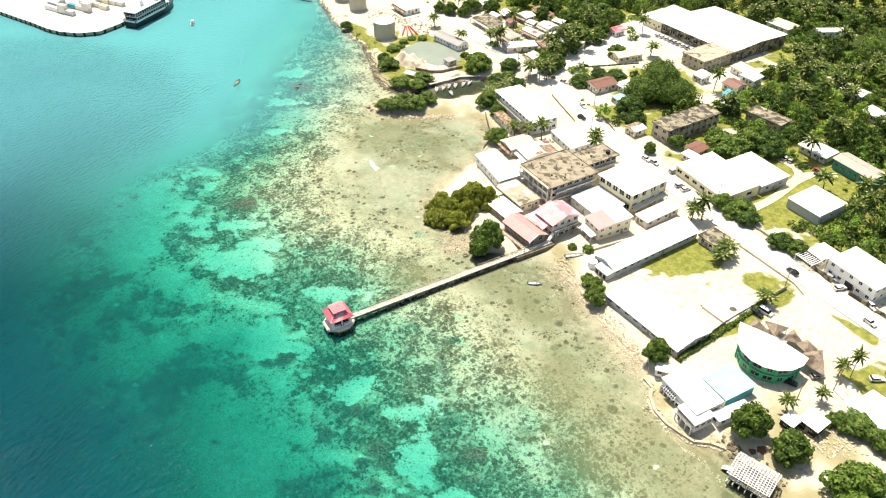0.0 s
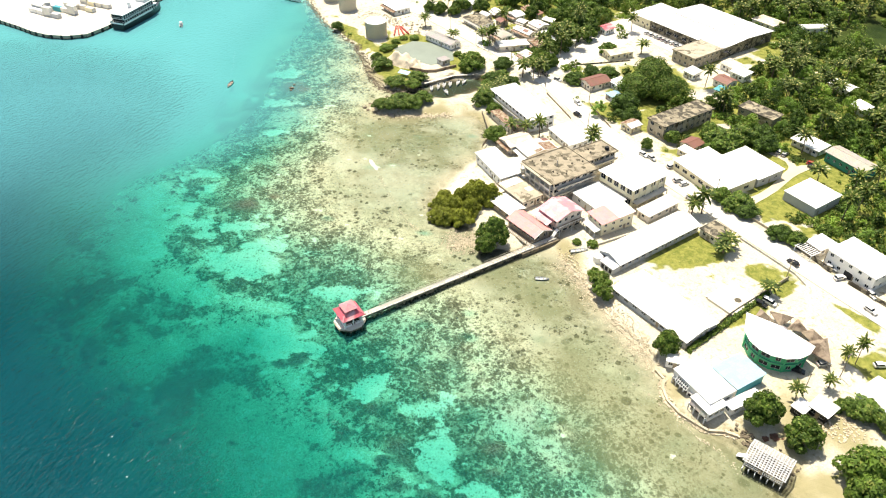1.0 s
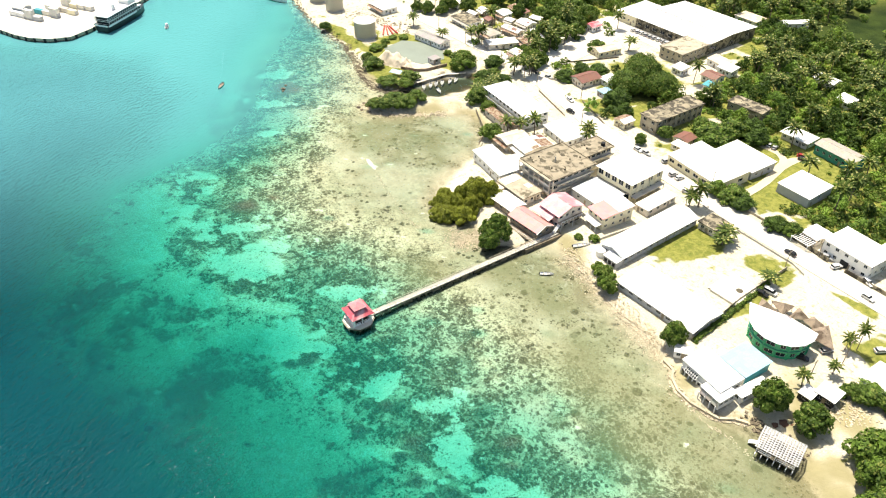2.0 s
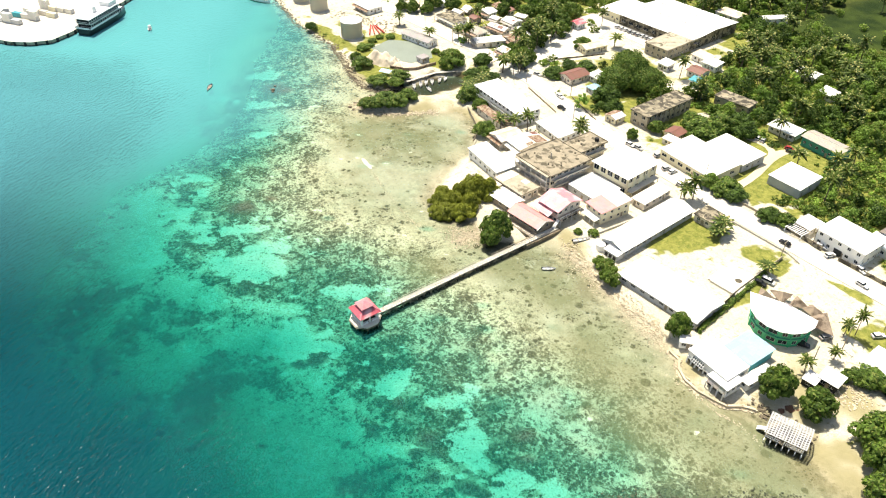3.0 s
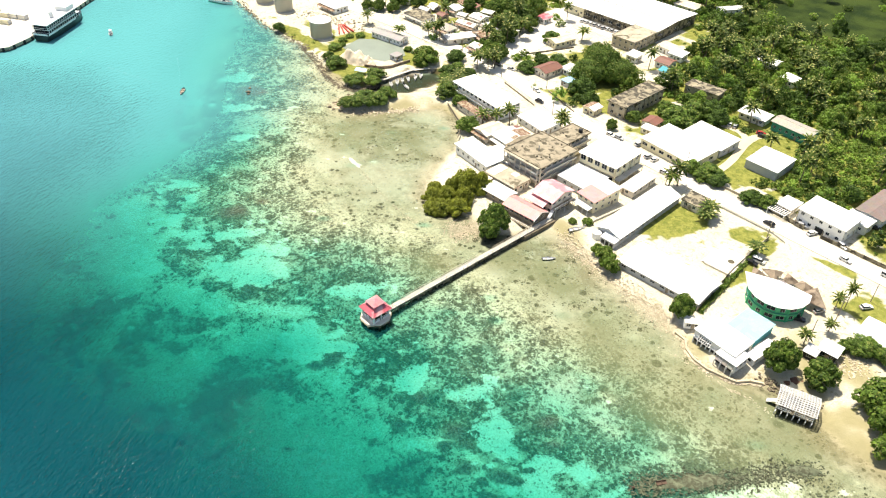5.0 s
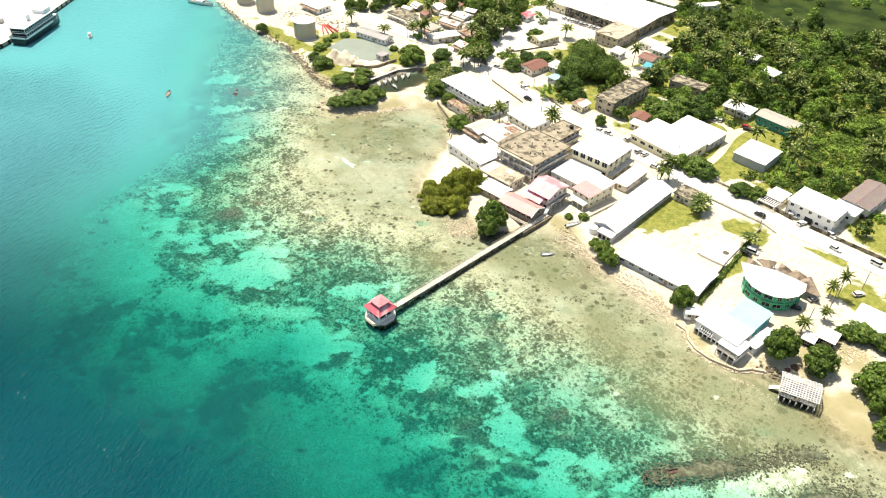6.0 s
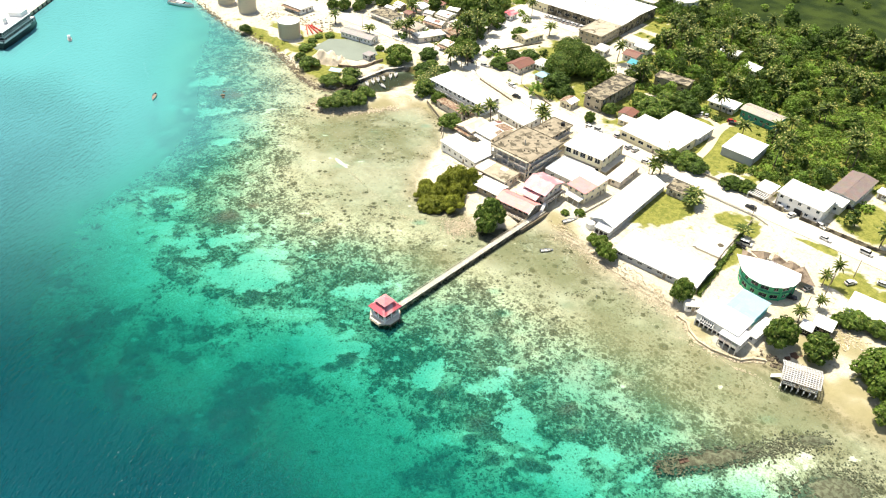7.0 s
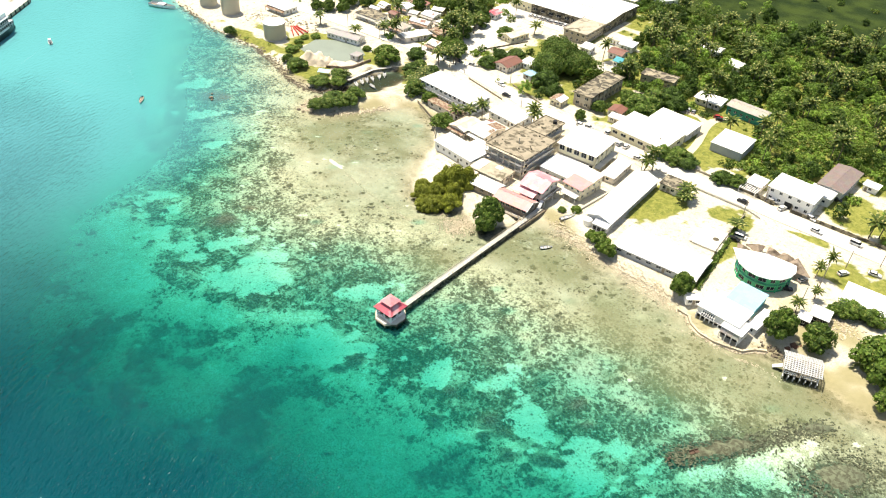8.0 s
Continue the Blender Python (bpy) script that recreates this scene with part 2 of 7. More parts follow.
def patches(x, y, items, soft=0.55, wobble=2.3):
    """Uneven patches (x, y, half length, half width) that lie with the reef, about 54 degrees off the x axis."""
    c, d = math.cos(radians(54)), math.sin(radians(54))
    out = np.zeros(x.shape)
    for cx, cy, ra, rb in items:
        wob = 1 + wobble * (fbm(x + cx, y + cy, 4.5) - 0.5)
        q = np.hypot(((x - cx) * c + (y - cy) * d) / ra, ((x - cx) * d - (y - cy) * c) / rb) * wob * 1.12
        out = np.maximum(out, 1 - fade(q, 1 - soft, 1 + soft))
    return out


# pale sand pockets: crisp ones on the reef top, broad soft ones on the slope
SAND_POCKETS = [(-89, -29, 3, 4), (-78, -27, 4.8, 3), (-70, -30, 5.4, 2), (-69, -47, 3, 3.4), (-110, -15, 5, 4), (-98, -18, 3.4, 3), (-48, -23, 10, 7.5), (-40, -22, 8, 3.6), (-68, -15, 7, 2.6), (-50, -9, 6, 2.5),
                (-12, 3, 7, 4.2), (-3, -25, 8, 7), (6, -19, 5.2, 4.7), (27, -9, 4.2, 4.8), (44, 1, 4.6, 4.5), (57, -5, 5.4, 4.7), (64, -7, 3.8, 3.6)]
SAND_EAST = [(75, -1, 6.6, 4.2), (83, 4, 4.4, 3.3), (79, -9, 6.8, 5.2), (-183, 48, 8.5, 6), (-151, 37, 8, 3.2), (-172, 20, 6, 3), (-128, 22, 7, 3)]
SAND_SOFT = [(-49, -43, 5.6, 4.2), (-40, -39, 4, 3.5), (-27, -29, 7.4, 3.9), (-18, -19, 4.6, 2.7), (13, -27, 3.4, 3.3), (37, -28, 3.4, 3.8), (47, -23, 5.4, 1.8), (-80, -49, 11, 10), (-104, -40, 9, 12), (28, -52, 19, 8), (-14, -37, 12, 5), (38, -47, 13, 9), (-18, -63, 9, 9), (-72, -56, 7, 6), (-142, -18, 10, 9), (114, 27, 9, 4), (121, 39, 9, 3), (106, 16, 6, 3)]
PALE_FLATS = [(-100, 66, 4, 3), (-92, 82, 3, 2), (-87, 36, 7, 5), (-107, 40, 9, 5), (11, 42, 3.6, 3.0), (8, 74, 7, 4), (41, 69, 8, 4), (54, 68, 6, 4), (-88, 45, 9, 7), (-60, 50, 14, 12), (37, 45, 5.4, 3.4), (60, 21, 6, 5), (-70, 80, 9, 7), (-56, 66, 7, 7), (-140, 66, 10, 6), (-90, 96, 14, 6), (73, 22, 6, 4), (70, 67, 6, 5), (-135, 34, 12, 10)]
REEF_BANKS = [(103, 23, 5, 9), (97, 14, 3, 4), (110, 34, 5, 6), (126, 31, 6, 6), (133, 39, 8, 7), (121, 49, 9, 4), (138, 50, 6, 6)]
DARK_BEDS = [(-4, -57, 15, 14), (-7, -38, 8, 5), (-62, -76, 16, 16), (52, -35, 9, 5), (-11, -79, 16, 12), (-36, -50, 10, 6), (-2, -59, 12, 12), (4, -79, 13, 7), (18, -12, 9, 8)]
KNOLLS = [(-79, -11, 5.6, 4.0), (-36, -27, 2.2, 2.3), (-165, 45, 5.5, 4.4), (7, -23, 2.8, 1.8), (39, -23, 2.1, 1.9), (36, -12, 2.1, 1.9), (51, -13, 2.6, 2.2), (53, -18, 2.2, 2.0), (62, -18, 3.2, 2.0), (70, -12, 2.3, 2.5), (72, 5, 2.6, 1.5), (73, -6, 1.7, 1.8), (71, -20, 2.5, 1.9), (66, 8, 2, 2)]
OLIVE = [(-100, 60, 12, 16), (-80, 78, 12, 8), (8, 50, 5, 10), (22, 54, 9, 8), (-8, 30, 10, 8), (113, 57, 10, 5), (101, 61, 10, 3), (84, 55, 14, 4), (100, 48, 26, 10), (84, 36, 14, 8), (62, 46, 20, 11), (112, 62, 22, 5)]
LAWNS = [(31, 110, 9, 9), (33, 121, 10, 8), (57, 127, 8, 5), (84, 136, 8, 2.2), (-65, 160, 6, 9), (11, 211, 9, 7), (103, 122, 9, 8), (118, 126, 9, 9), (32, 164, 6, 7), (66, 105, 2.2, 14), (-45, 165, 6, 6), (93, 168, 12, 9), (28, 197, 8, 6)]
BARE = [(46, 113, 9, 7), (2, 148, 26, 9), (-51, 214, 7, 10), (-66, 225, 8, 14), (-120, 200, 24, 34), (-150, 180, 20, 10), (-110, 250, 34, 30), (-64, 244, 9, 9), (70, 150, 34, 8), (60, 140, 300, 12), (-90, 165, 24, 10), (95, 183, 12, 5), (-35, 160, 12, 8), (-190, 165, 40, 12), (-24, 196, 3, 3)]


def terrain(x, y):
    d = seg_dist(x, y, COAST_W + COAST_E)
    land = inside(x, y, COAST_W + COAST_E)
    d = np.where(land, d, -d) + 3.0 * (fbm(x, y, 9.0) - 0.5)
    r = seg_dist(x, y, REEF)
    shoreward = inside(x, y, REEF + [(900, 1500), (-900, 1500)])
    r = np.where(shoreward, r, -r) + 9.0 * (fbm(x + 50, y, 22.0) - 0.5)
    depth = np.where(r > 0, 0.13 + 1.57 * (1 - fade(r, -14, 58)), 1.70 - 0.066 * r - 0.09 * np.minimum(r + 38, 0))
    depth = np.minimum(depth, 14.0)
    gap = np.maximum(-d, 0)
    depth *= fade(gap, -1, 10) * 0.9 + 0.1
    sand, dark, knoll = patches(x, y, SAND_POCKETS + SAND_EAST, 0.3), patches(x, y, DARK_BEDS, 0.8), patches(x, y, KNOLLS, 0.5)
    depth += 0.12 * sand - 0.45 * knoll + 0.5 * dark
    depth += np.where(r < 40, 0.5, 0.12) * (fbm(x, y, 5.0) - 0.5)
    harbour = fade(0.75 * y - x, 150, 260) * fade(-r, -5, 25)
    depth = depth * (1 - harbour) + harbour * np.minimum(depth, 2.3)
    inlet = blobs(x, y, [(-123.5, 106, 5.0, 7), (-123, 116, 5.0, 8), (-124.5, 124, 4.5, 5), (-132, 91, 2.6, 9)], 0.25)
    h = np.where(d > 0, 1.5 * fade(d, 0, 6) + 0.04, -np.maximum(depth, 0.03))
    h += np.where(d > 30, 0.25 * (fbm(x, y, 40.0) - 0.5), 0)
    h = np.where(inlet > 0.05, h * (1 - inlet) - 0.28 * inlet, h)
    return h, d, r, sand, dark, knoll


def lines(spans):
    out = [spans[0][0]]
    for a, b, s in spans:
        n = max(1, round((b - a) / s))
        out += [a + (b - a) * k / n for k in range(1, n + 1)]
    return np.array(out)


def grid_mesh(name, xs, ys, z, keep=None):
    gx, gy = np.meshgrid(xs, ys)
    co = np.stack([gx, gy, z], -1).reshape(-1, 3)
    nx, ny = len(xs), len(ys)
    idx = np.arange(nx * ny).reshape(ny, nx)
    quads = np.stack([idx[:-1, :-1], idx[:-1, 1:], idx[1:, 1:], idx[1:, :-1]], -1).reshape(-1, 4)
    if keep is not None:
        quads = quads[keep.reshape(-1)[quads].any(1)]
    return np_mesh(name, co, quads)


def np_mesh(name, co, quads, smooth=True):
    me = bpy.data.meshes.new(name)
    co, quads = np.asarray(co, np.float32), np.asarray(quads, np.int32)
    n = quads.shape[1]
    me.vertices.add(len(co))
    me.vertices.foreach_set("co", co.ravel())
    me.loops.add(quads.size)
    me.loops.foreach_set("vertex_index", quads.ravel())
    me.polygons.add(len(quads))
    me.polygons.foreach_set("loop_start", np.arange(0, quads.size, n, dtype=np.int32))
    me.polygons.foreach_set("use_smooth", np.full(len(quads), smooth))
    me.update(calc_edges=True)
    return me


def attribute(me, name, values):
    a = me.attributes.new(name, "FLOAT", "POINT")
    a.data.foreach_set("value", np.asarray(values, np.float32).ravel())


XS = lines([(-3000, -900, 300), (-900, -400, 50), (-400, -200, 4), (-200, 145, 1.5), (145, 300, 15), (300, 3000, 300)])
YS = lines([(-3000, -400, 300), (-400, -130, 20), (-130, 170, 1.5), (170, 460, 4), (460, 900, 40), (900, 3000, 300)])
GX, GY = np.meshgrid(XS, YS)
GH, GD, GR, G_SAND, G_DARK, G_KNOLL = terrain(GX, GY)
me = grid_mesh("ground", XS, YS, GH)
G_HARBOUR = fade(0.75 * GY - GX, 150, 260) * fade(-GR, -25, 15)
G_SOFT = patches(GX, GY, SAND_SOFT, 0.8)
coral = 0.59 * fade(GR, -22, 8) * (1 - 0.45 * fade(GR, 42, 70)) + 0.36 * (1 - fade(GR, -26, 4)) * (1 - 0.9 * fade(-GR, 36, 66))
coral = coral * (0.80 + 0.40 * fbm(GX + 9, GY + 3, 20.0)) - 0.35 * G_SAND + 0.36 * G_DARK + 0.75 * G_KNOLL + 0.45 * blobs(GX, GY, REEF_BANKS, 0.6) - 0.30 * blobs(GX, GY, PALE_FLATS) - 0.6 * G_HARBOUR - 0.60 * G_SOFT
attribute(me, "deep", fade(-GR, 0, 45))
attribute(me, "sand", np.maximum(patches(GX, GY, SAND_POCKETS + SAND_EAST, 0.45), 0.62 * G_SOFT) * (1 - G_KNOLL))
attribute(me, "mud", 0.97 * blobs(GX, GY, [(-123, 116, 8, 11), (-124, 106, 7, 9), (-130, 95, 4, 7)], 0.4))
attribute(me, "coral", coral)
attribute(me, "outer", (1 - fade(GR, 6, 44)) * (1 - 0.6 * G_HARBOUR))
attribute(me, "inner", fade(GR, 46, 74))
attribute(me, "tan", fade(GR, 42, 86) * (1 - 0.75 * fade(-GX, 120, 190)))
attribute(me, "olive", blobs(GX, GY, OLIVE, 0.7) * (GD < 0))
attribute(me, "pale", np.maximum(blobs(GX, GY, PALE_FLATS, 0.8), 0))
attribute(me, "knoll", G_KNOLL)
attribute(me, "land", fade(GD, -2.0, 2.5))
inland = np.maximum(fade(GY + 0.06 * GX, 146, 156) * fade(GX, -330, -250), fade(GY, 200, 240))
grass = np.maximum(inland * (1 - blobs(GX, GY, BARE, 0.4)), blobs(GX, GY, LAWNS, 0.3))
green_banks = blobs(GX, GY, [(-208, 97, 24, 4), (-150, 96, 14, 8), (-172, 102, 12, 6), (-112, 130, 14, 8), (-205, 112, 14, 3), (132, 88, 12, 9), (-185, 117, 7, 9), (-178, 127, 7, 5), (-142, 128, 9, 6)], 0.4)
attribute(me, "beach", blobs(GX, GY, [(114, 68, 12, 8), (126, 65, 12, 7), (138, 68, 12, 8), (103, 66, 8, 5), (-88, 104, 12, 6), (-104, 92, 8, 9), (-152, 88, 12, 5), (74, 65, 6, 4), (120, 74, 6, 5), (8, 79, 7, 4), (104, 86, 9, 8), (113, 92, 9, 7)], 0.6))
# far meadow, where a cloud's shadow is painted into the grass
shaded_meadow = fade(GY - 0.35 * GX, 328, 346) * fade(GX, -100, -60)
attribute(me, "shaded_meadow", shaded_meadow)
attribute(me, "grass", (np.maximum(grass, green_banks) + shaded_meadow) * (GD > 1))
m, nt, bsdf = start("ground_surface")
attr = lambda a: node(nt, "Attribute", attribute_name=a).outputs["Fac"]
n_fine, n_mid, n_big = noise_tex(nt, 1.8, 5, 0.7), noise_tex(nt, 0.46, 6, 0.66, None, 0.5), noise_tex(nt, 0.06, 4)
place = nt.nodes.new("ShaderNodeNewGeometry").outputs["Position"]
warp = node(nt, "TexNoise", {"Vector": place, "Scale": 0.9, "Detail": 3.0}).outputs["Color"]
bent = node(nt, "VectorMath", {0: place, 1: vec_scale(nt, warp, 1.1)}).outputs[0]
lush, deep = attr("coral"), attr("deep")


clusters = noise_tex(nt, 0.11, 3, 0.6, None, 0.8)
local = maths(nt, "MULTIPLY", lush, ramp(nt, clusters, 0.36, 0.62, 0.60, 1.35))


def coral_heads(scale, share, size, spread):
    """Round heads: a share of the cells of a scatter bears one, each of its own size."""
    v = node(nt, "TexVoronoi", {"Vector": bent, "Scale": scale})
    sep = node(nt, "SeparateColor", {0: v.outputs["Color"]})
    bears = ramp(nt, maths(nt, "SUBTRACT", maths(nt, "MULTIPLY", local, share), sep.outputs[0]), -0.05, 0.05)
    radius = maths(nt, "ADD", size, maths(nt, "MULTIPLY", sep.outputs[1], spread))
    return maths(nt, "MULTIPLY", bears, ramp(nt, maths(nt, "SUBTRACT", radius, v.outputs["Distance"]), -0.09, 0.09))


heads = maths(nt, "MAXIMUM", coral_heads(0.25, 0.30, 0.12, 0.36), coral_heads(0.52, 0.7, 0.16, 0.36))
thicket = maths(nt, "ADD", noise_tex(nt, 0.90, 5, 0.66, None, 0.4), maths(nt, "MULTIPLY", maths(nt, "SUBTRACT", local, 0.49), 0.26))
thicket = maths(nt, "MULTIPLY", maths(nt, "MULTIPLY", ramp(nt, thicket, 0.500, 0.555), ramp(nt, noise_tex(nt, 0.21, 4, 0.6), 0.34, 0.54, 0.55, 1.0)), maths(nt, "SUBTRACT", 1.0, maths(nt, "MULTIPLY", attr("inner"), 0.85)))
heads = maths(nt, "MAXIMUM", heads, maths(nt, "MULTIPLY", thicket, 0.97))
fields = noise_tex(nt, 0.055, 5, 0.6, None, 1.2)
streaks = noise_tex(nt, 0.17, 5, 0.62, None, 1.6)
specks = maths(nt, "MAXIMUM", coral_heads(1.15, 1.3, 0.15, 0.36), maths(nt, "MULTIPLY", coral_heads(2.3, 1.2, 0.2, 0.3), 0.7))
growth = maths(nt, "ADD", maths(nt, "MULTIPLY", n_mid, 0.5), maths(nt, "MULTIPLY", n_fine, 0.5))
cover = growth
growth = maths(nt, "ADD", growth, maths(nt, "MULTIPLY", maths(nt, "SUBTRACT", maths(nt, "ADD", maths(nt, "MULTIPLY", lush, 0.6), maths(nt, "MULTIPLY", local, 0.4)), 0.45), 0.60))
drift = maths(nt, "ADD", maths(nt, "MULTIPLY", noise_tex(nt, 0.060, 3, 0.52, None, 0.5), 0.78), maths(nt, "MULTIPLY", growth, 0.22))
drift = maths(nt, "ADD", drift, maths(nt, "MULTIPLY", maths(nt, "SUBTRACT", lush, 0.45), 0.35))
grown = mixf(nt, deep, ramp(nt, growth, 0.44, 0.55), maths(nt, "MULTIPLY", ramp(nt, drift, 0.43, 0.64), 0.8))
heads = maths(nt, "MULTIPLY", heads, maths(nt, "SUBTRACT", 0.85, maths(nt, "MULTIPLY", deep, 0.65)))
sand_c = mixc(nt, ramp(nt, n_fine, 0.35, 0.65), (0.45, 0.42, 0.28), (0.80, 0.745, 0.53))
tan_c = mixc(nt, ramp(nt, n_mid, 0.36, 0.64), (0.165, 0.148, 0.09), (0.42, 0.372, 0.25))
tan_c = mixc(nt, ramp(nt, clusters, 0.40, 0.64), tan_c, mixc(nt, n_fine, (0.13, 0.115, 0.065), (0.37, 0.325, 0.205)))
tan_c = mixc(nt, maths(nt, "MULTIPLY", ramp(nt, n_fine, 0.52, 0.62), mixf(nt, attr("inner"), 0.7, 0.3)), tan_c, (0.15, 0.13, 0.075))
bed = mixc(nt, attr("tan"), sand_c, tan_c)
bed = mixc(nt, maths(nt, "MULTIPLY", maths(nt, "MULTIPLY", ramp(nt, fields, 0.46, 0.58), attr("tan")), 0.75), bed, mixc(nt, n_fine, (0.25, 0.23, 0.14), (0.33, 0.305, 0.19)))
bed = mixc(nt, maths(nt, "MULTIPLY", maths(nt, "MULTIPLY", ramp(nt, streaks, 0.54, 0.66), attr("tan")), 0.7), bed, (0.46, 0.41, 0.30))
bed = mixc(nt, maths(nt, "MULTIPLY", attr("pale"), 0.6), bed, (0.50, 0.455, 0.34))
weed_c = mixc(nt, ramp(nt, n_fine, 0.35, 0.65), (0.075, 0.085, 0.045), (0.33, 0.31, 0.18))
bed = mixc(nt, maths(nt, "MULTIPLY", grown, mixf(nt, deep, maths(nt, "ADD", 0.2, maths(nt, "MULTIPLY", attr("outer"), 0.33)), 0.9)), bed, mixc(nt, deep, weed_c, (0.085, 0.10, 0.055)))
coral_c = mixc(nt, ramp(nt, n_fine, 0.38, 0.62), (0.010, 0.014, 0.007), (0.115, 0.105, 0.05))
coral_c = mixc(nt, attr("knoll"), coral_c, mixc(nt, ramp(nt, n_fine, 0.4, 0.6), (0.05, 0.055, 0.038), (0.21, 0.20, 0.15)))
bed = mixc(nt, maths(nt, "MAXIMUM", heads, attr("knoll")), bed, coral_c)
bed = mixc(nt, maths(nt, "MULTIPLY", specks, maths(nt, "MULTIPLY", maths(nt, "SUBTRACT", 1.0, deep), mixf(nt, attr("inner"), 0.75, ramp(nt, noise_tex(nt, 0.10, 3, 0.6, None, 0.6), 0.46, 0.60, 0.12, 0.95)))), bed, (0.06, 0.052, 0.03))
bed = mixc(nt, maths(nt, "MULTIPLY", attr("olive"), 0.62), bed, (0.20, 0.185, 0.095))
rough_edge = maths(nt, "ADD", maths(nt, "MULTIPLY", maths(nt, "SUBTRACT", n_mid, 0.5), 2.7), maths(nt, "MULTIPLY", maths(nt, "SUBTRACT", n_fine, 0.5), 1.6))
pocket = ramp(nt, maths(nt, "ADD", attr("sand"), maths(nt, "MULTIPLY", rough_edge, ramp(nt, attr("sand"), 0.05, 0.4))), 0.42, 0.76)
pocket = maths(nt, "MULTIPLY", pocket, maths(nt, "SUBTRACT", 1.0, maths(nt, "MULTIPLY", specks, 0.7)))
bed = mixc(nt, maths(nt, "MULTIPLY", pocket, 0.84), bed, mixc(nt, ramp(nt, n_fine, 0.35, 0.65), (0.66, 0.63, 0.48), (0.84, 0.80, 0.63)))
gravel = mixc(nt, ramp(nt, n_fine, 0.3, 0.7), (0.49, 0.45, 0.345), (0.67, 0.625, 0.505))
gravel = mixc(nt, ramp(nt, n_mid, 0.52, 0.68), gravel, (0.36, 0.31, 0.20))
gravel = mixc(nt, maths(nt, "MULTIPLY", ramp(nt, n_big, 0.48, 0.62), 0.25), gravel, (0.44, 0.38, 0.25))
gravel = mixc(nt, attr("beach"), gravel, mixc(nt, n_mid, (0.265, 0.24, 0.13), (0.37, 0.33, 0.19)))
grass_c = mixc(nt, ramp(nt, n_mid, 0.3, 0.7), (0.12, 0.145, 0.028), (0.28, 0.275, 0.07))
grass_c = mixc(nt, ramp(nt, n_fine, 0.58, 0.75), grass_c, (0.40, 0.34, 0.17))
# grass colour darkened here to paint the cloud shadow over the meadow
grass_c = mixc(nt, attr("shaded_meadow"), grass_c, mixc(nt, ramp(nt, n_big, 0.35, 0.65), (0.012, 0.026, 0.004), (0.038, 0.060, 0.010)))
gfac = ramp(nt, maths(nt, "ADD", attr("grass"), maths(nt, "ADD", maths(nt, "MULTIPLY", maths(nt, "SUBTRACT", n_mid, 0.5), 0.9), maths(nt, "MULTIPLY", maths(nt, "SUBTRACT", n_fine, 0.5), 0.6))), 0.25, 0.75)
land_c = mixc(nt, gfac, gravel, grass_c)
nt.links.new(mixc(nt, attr("mud"), mixc(nt, attr("land"), bed, land_c), (0.055, 0.042, 0.022)), bsdf.inputs["Base Color"])
bsdf.inputs["Roughness"].default_value = 0.95
bsdf.inputs["Specular IOR Level"].default_value = 0.15
bmp = node(nt, "Bump", {"Strength": 0.8, "Distance": 0.4, "Height": cover})
nt.links.new(bmp.outputs[0], bsdf.inputs["Normal"])
me.materials.append(m)
tagged(new("ground", me), "pale coral sand, reef flat and grassy land in one sheet", "ground", kind="structure")

# Sea surface: what lies under it is dimmed by the depth of the water there.
WX = lines([(-3000, -900, 300), (-900, -400, 50), (-400, 150, 3), (150, 300, 15), (300, 3000, 300)])
WY = lines([(-3000, -400, 300), (-400, -130, 20), (-130, 140, 3), (140, 400, 40)])
wx, wy = np.meshgrid(WX, WY)
wh, wd, wr, *_ = terrain(wx, wy)
me = grid_mesh("water", WX, WY, np.zeros_like(wx), wh < 0.02)
attribute(me, "depth", np.maximum(-wh, 0))
# pale far water: suspended silt, with the sky's reflection painted in
attribute(me, "silt_and_sky", (0.57 * fade(0.45 * wy - wx, 10, 200)) * fade(-wr, -30 - 50 * fade(-wx, 90, 150), 42) * (wy < 108))
m, nt, bsdf = start("sea_water")
nt.nodes.remove(bsdf)
dep = node(nt, "Attribute", attribute_name="depth").outputs["Fac"]
tint = node(nt, "CombineColor", {i: maths(nt, "POWER", math.e, maths(nt, "MULTIPLY", dep, -k)) for i, k in enumerate((0.80, 0.105, 0.128))})
geo = nt.nodes.new("ShaderNodeNewGeometry").outputs["Position"]
rows = node(nt, "VectorMath", {0: geo, 1: (0.57, 0.40, 0.0)}, op="DOT_PRODUCT").outputs["Value"]
runs = node(nt, "VectorMath", {0: geo, 1: (-0.19, 0.27, 0.0)}, op="DOT_PRODUCT").outputs["Value"]
rip = node(nt, "CombineXYZ", {0: rows, 1: runs, 2: 0.0}).outputs[0]
swell = maths(nt, "ADD", maths(nt, "MULTIPLY", noise_tex(nt, 1.05, 2, 0.5, rip), 1.0), maths(nt, "MULTIPLY", noise_tex(nt, 3.4, 2, 0.5, rip), 0.35))
chop = ramp(nt, dep, 1.0, 5.0, 0.10, 1.0)
gust = maths(nt, "MULTIPLY", chop, ramp(nt, noise_tex(nt, 0.02, 2, 0.5), 0.35, 0.65, 0.75, 1.0))
facet = node(nt, "TexVoronoi", {"Vector": geo, "Scale": 8.5}).outputs["Color"]
lean = node(nt, "VectorMath", {0: facet, 1: (0.5, 0.5, 0.5)}, op="SUBTRACT").outputs[0]
lean = node(nt, "VectorMath", {0: lean, "Scale": maths(nt, "MULTIPLY", chop, 0.40)}, op="SCALE").outputs[0]
lean = node(nt, "VectorMath", {0: lean, 1: (0.0, 0.0, 1.0)}, op="ADD").outputs[0]
chips = node(nt, "VectorMath", {0: lean}, op="NORMALIZE").outputs[0]
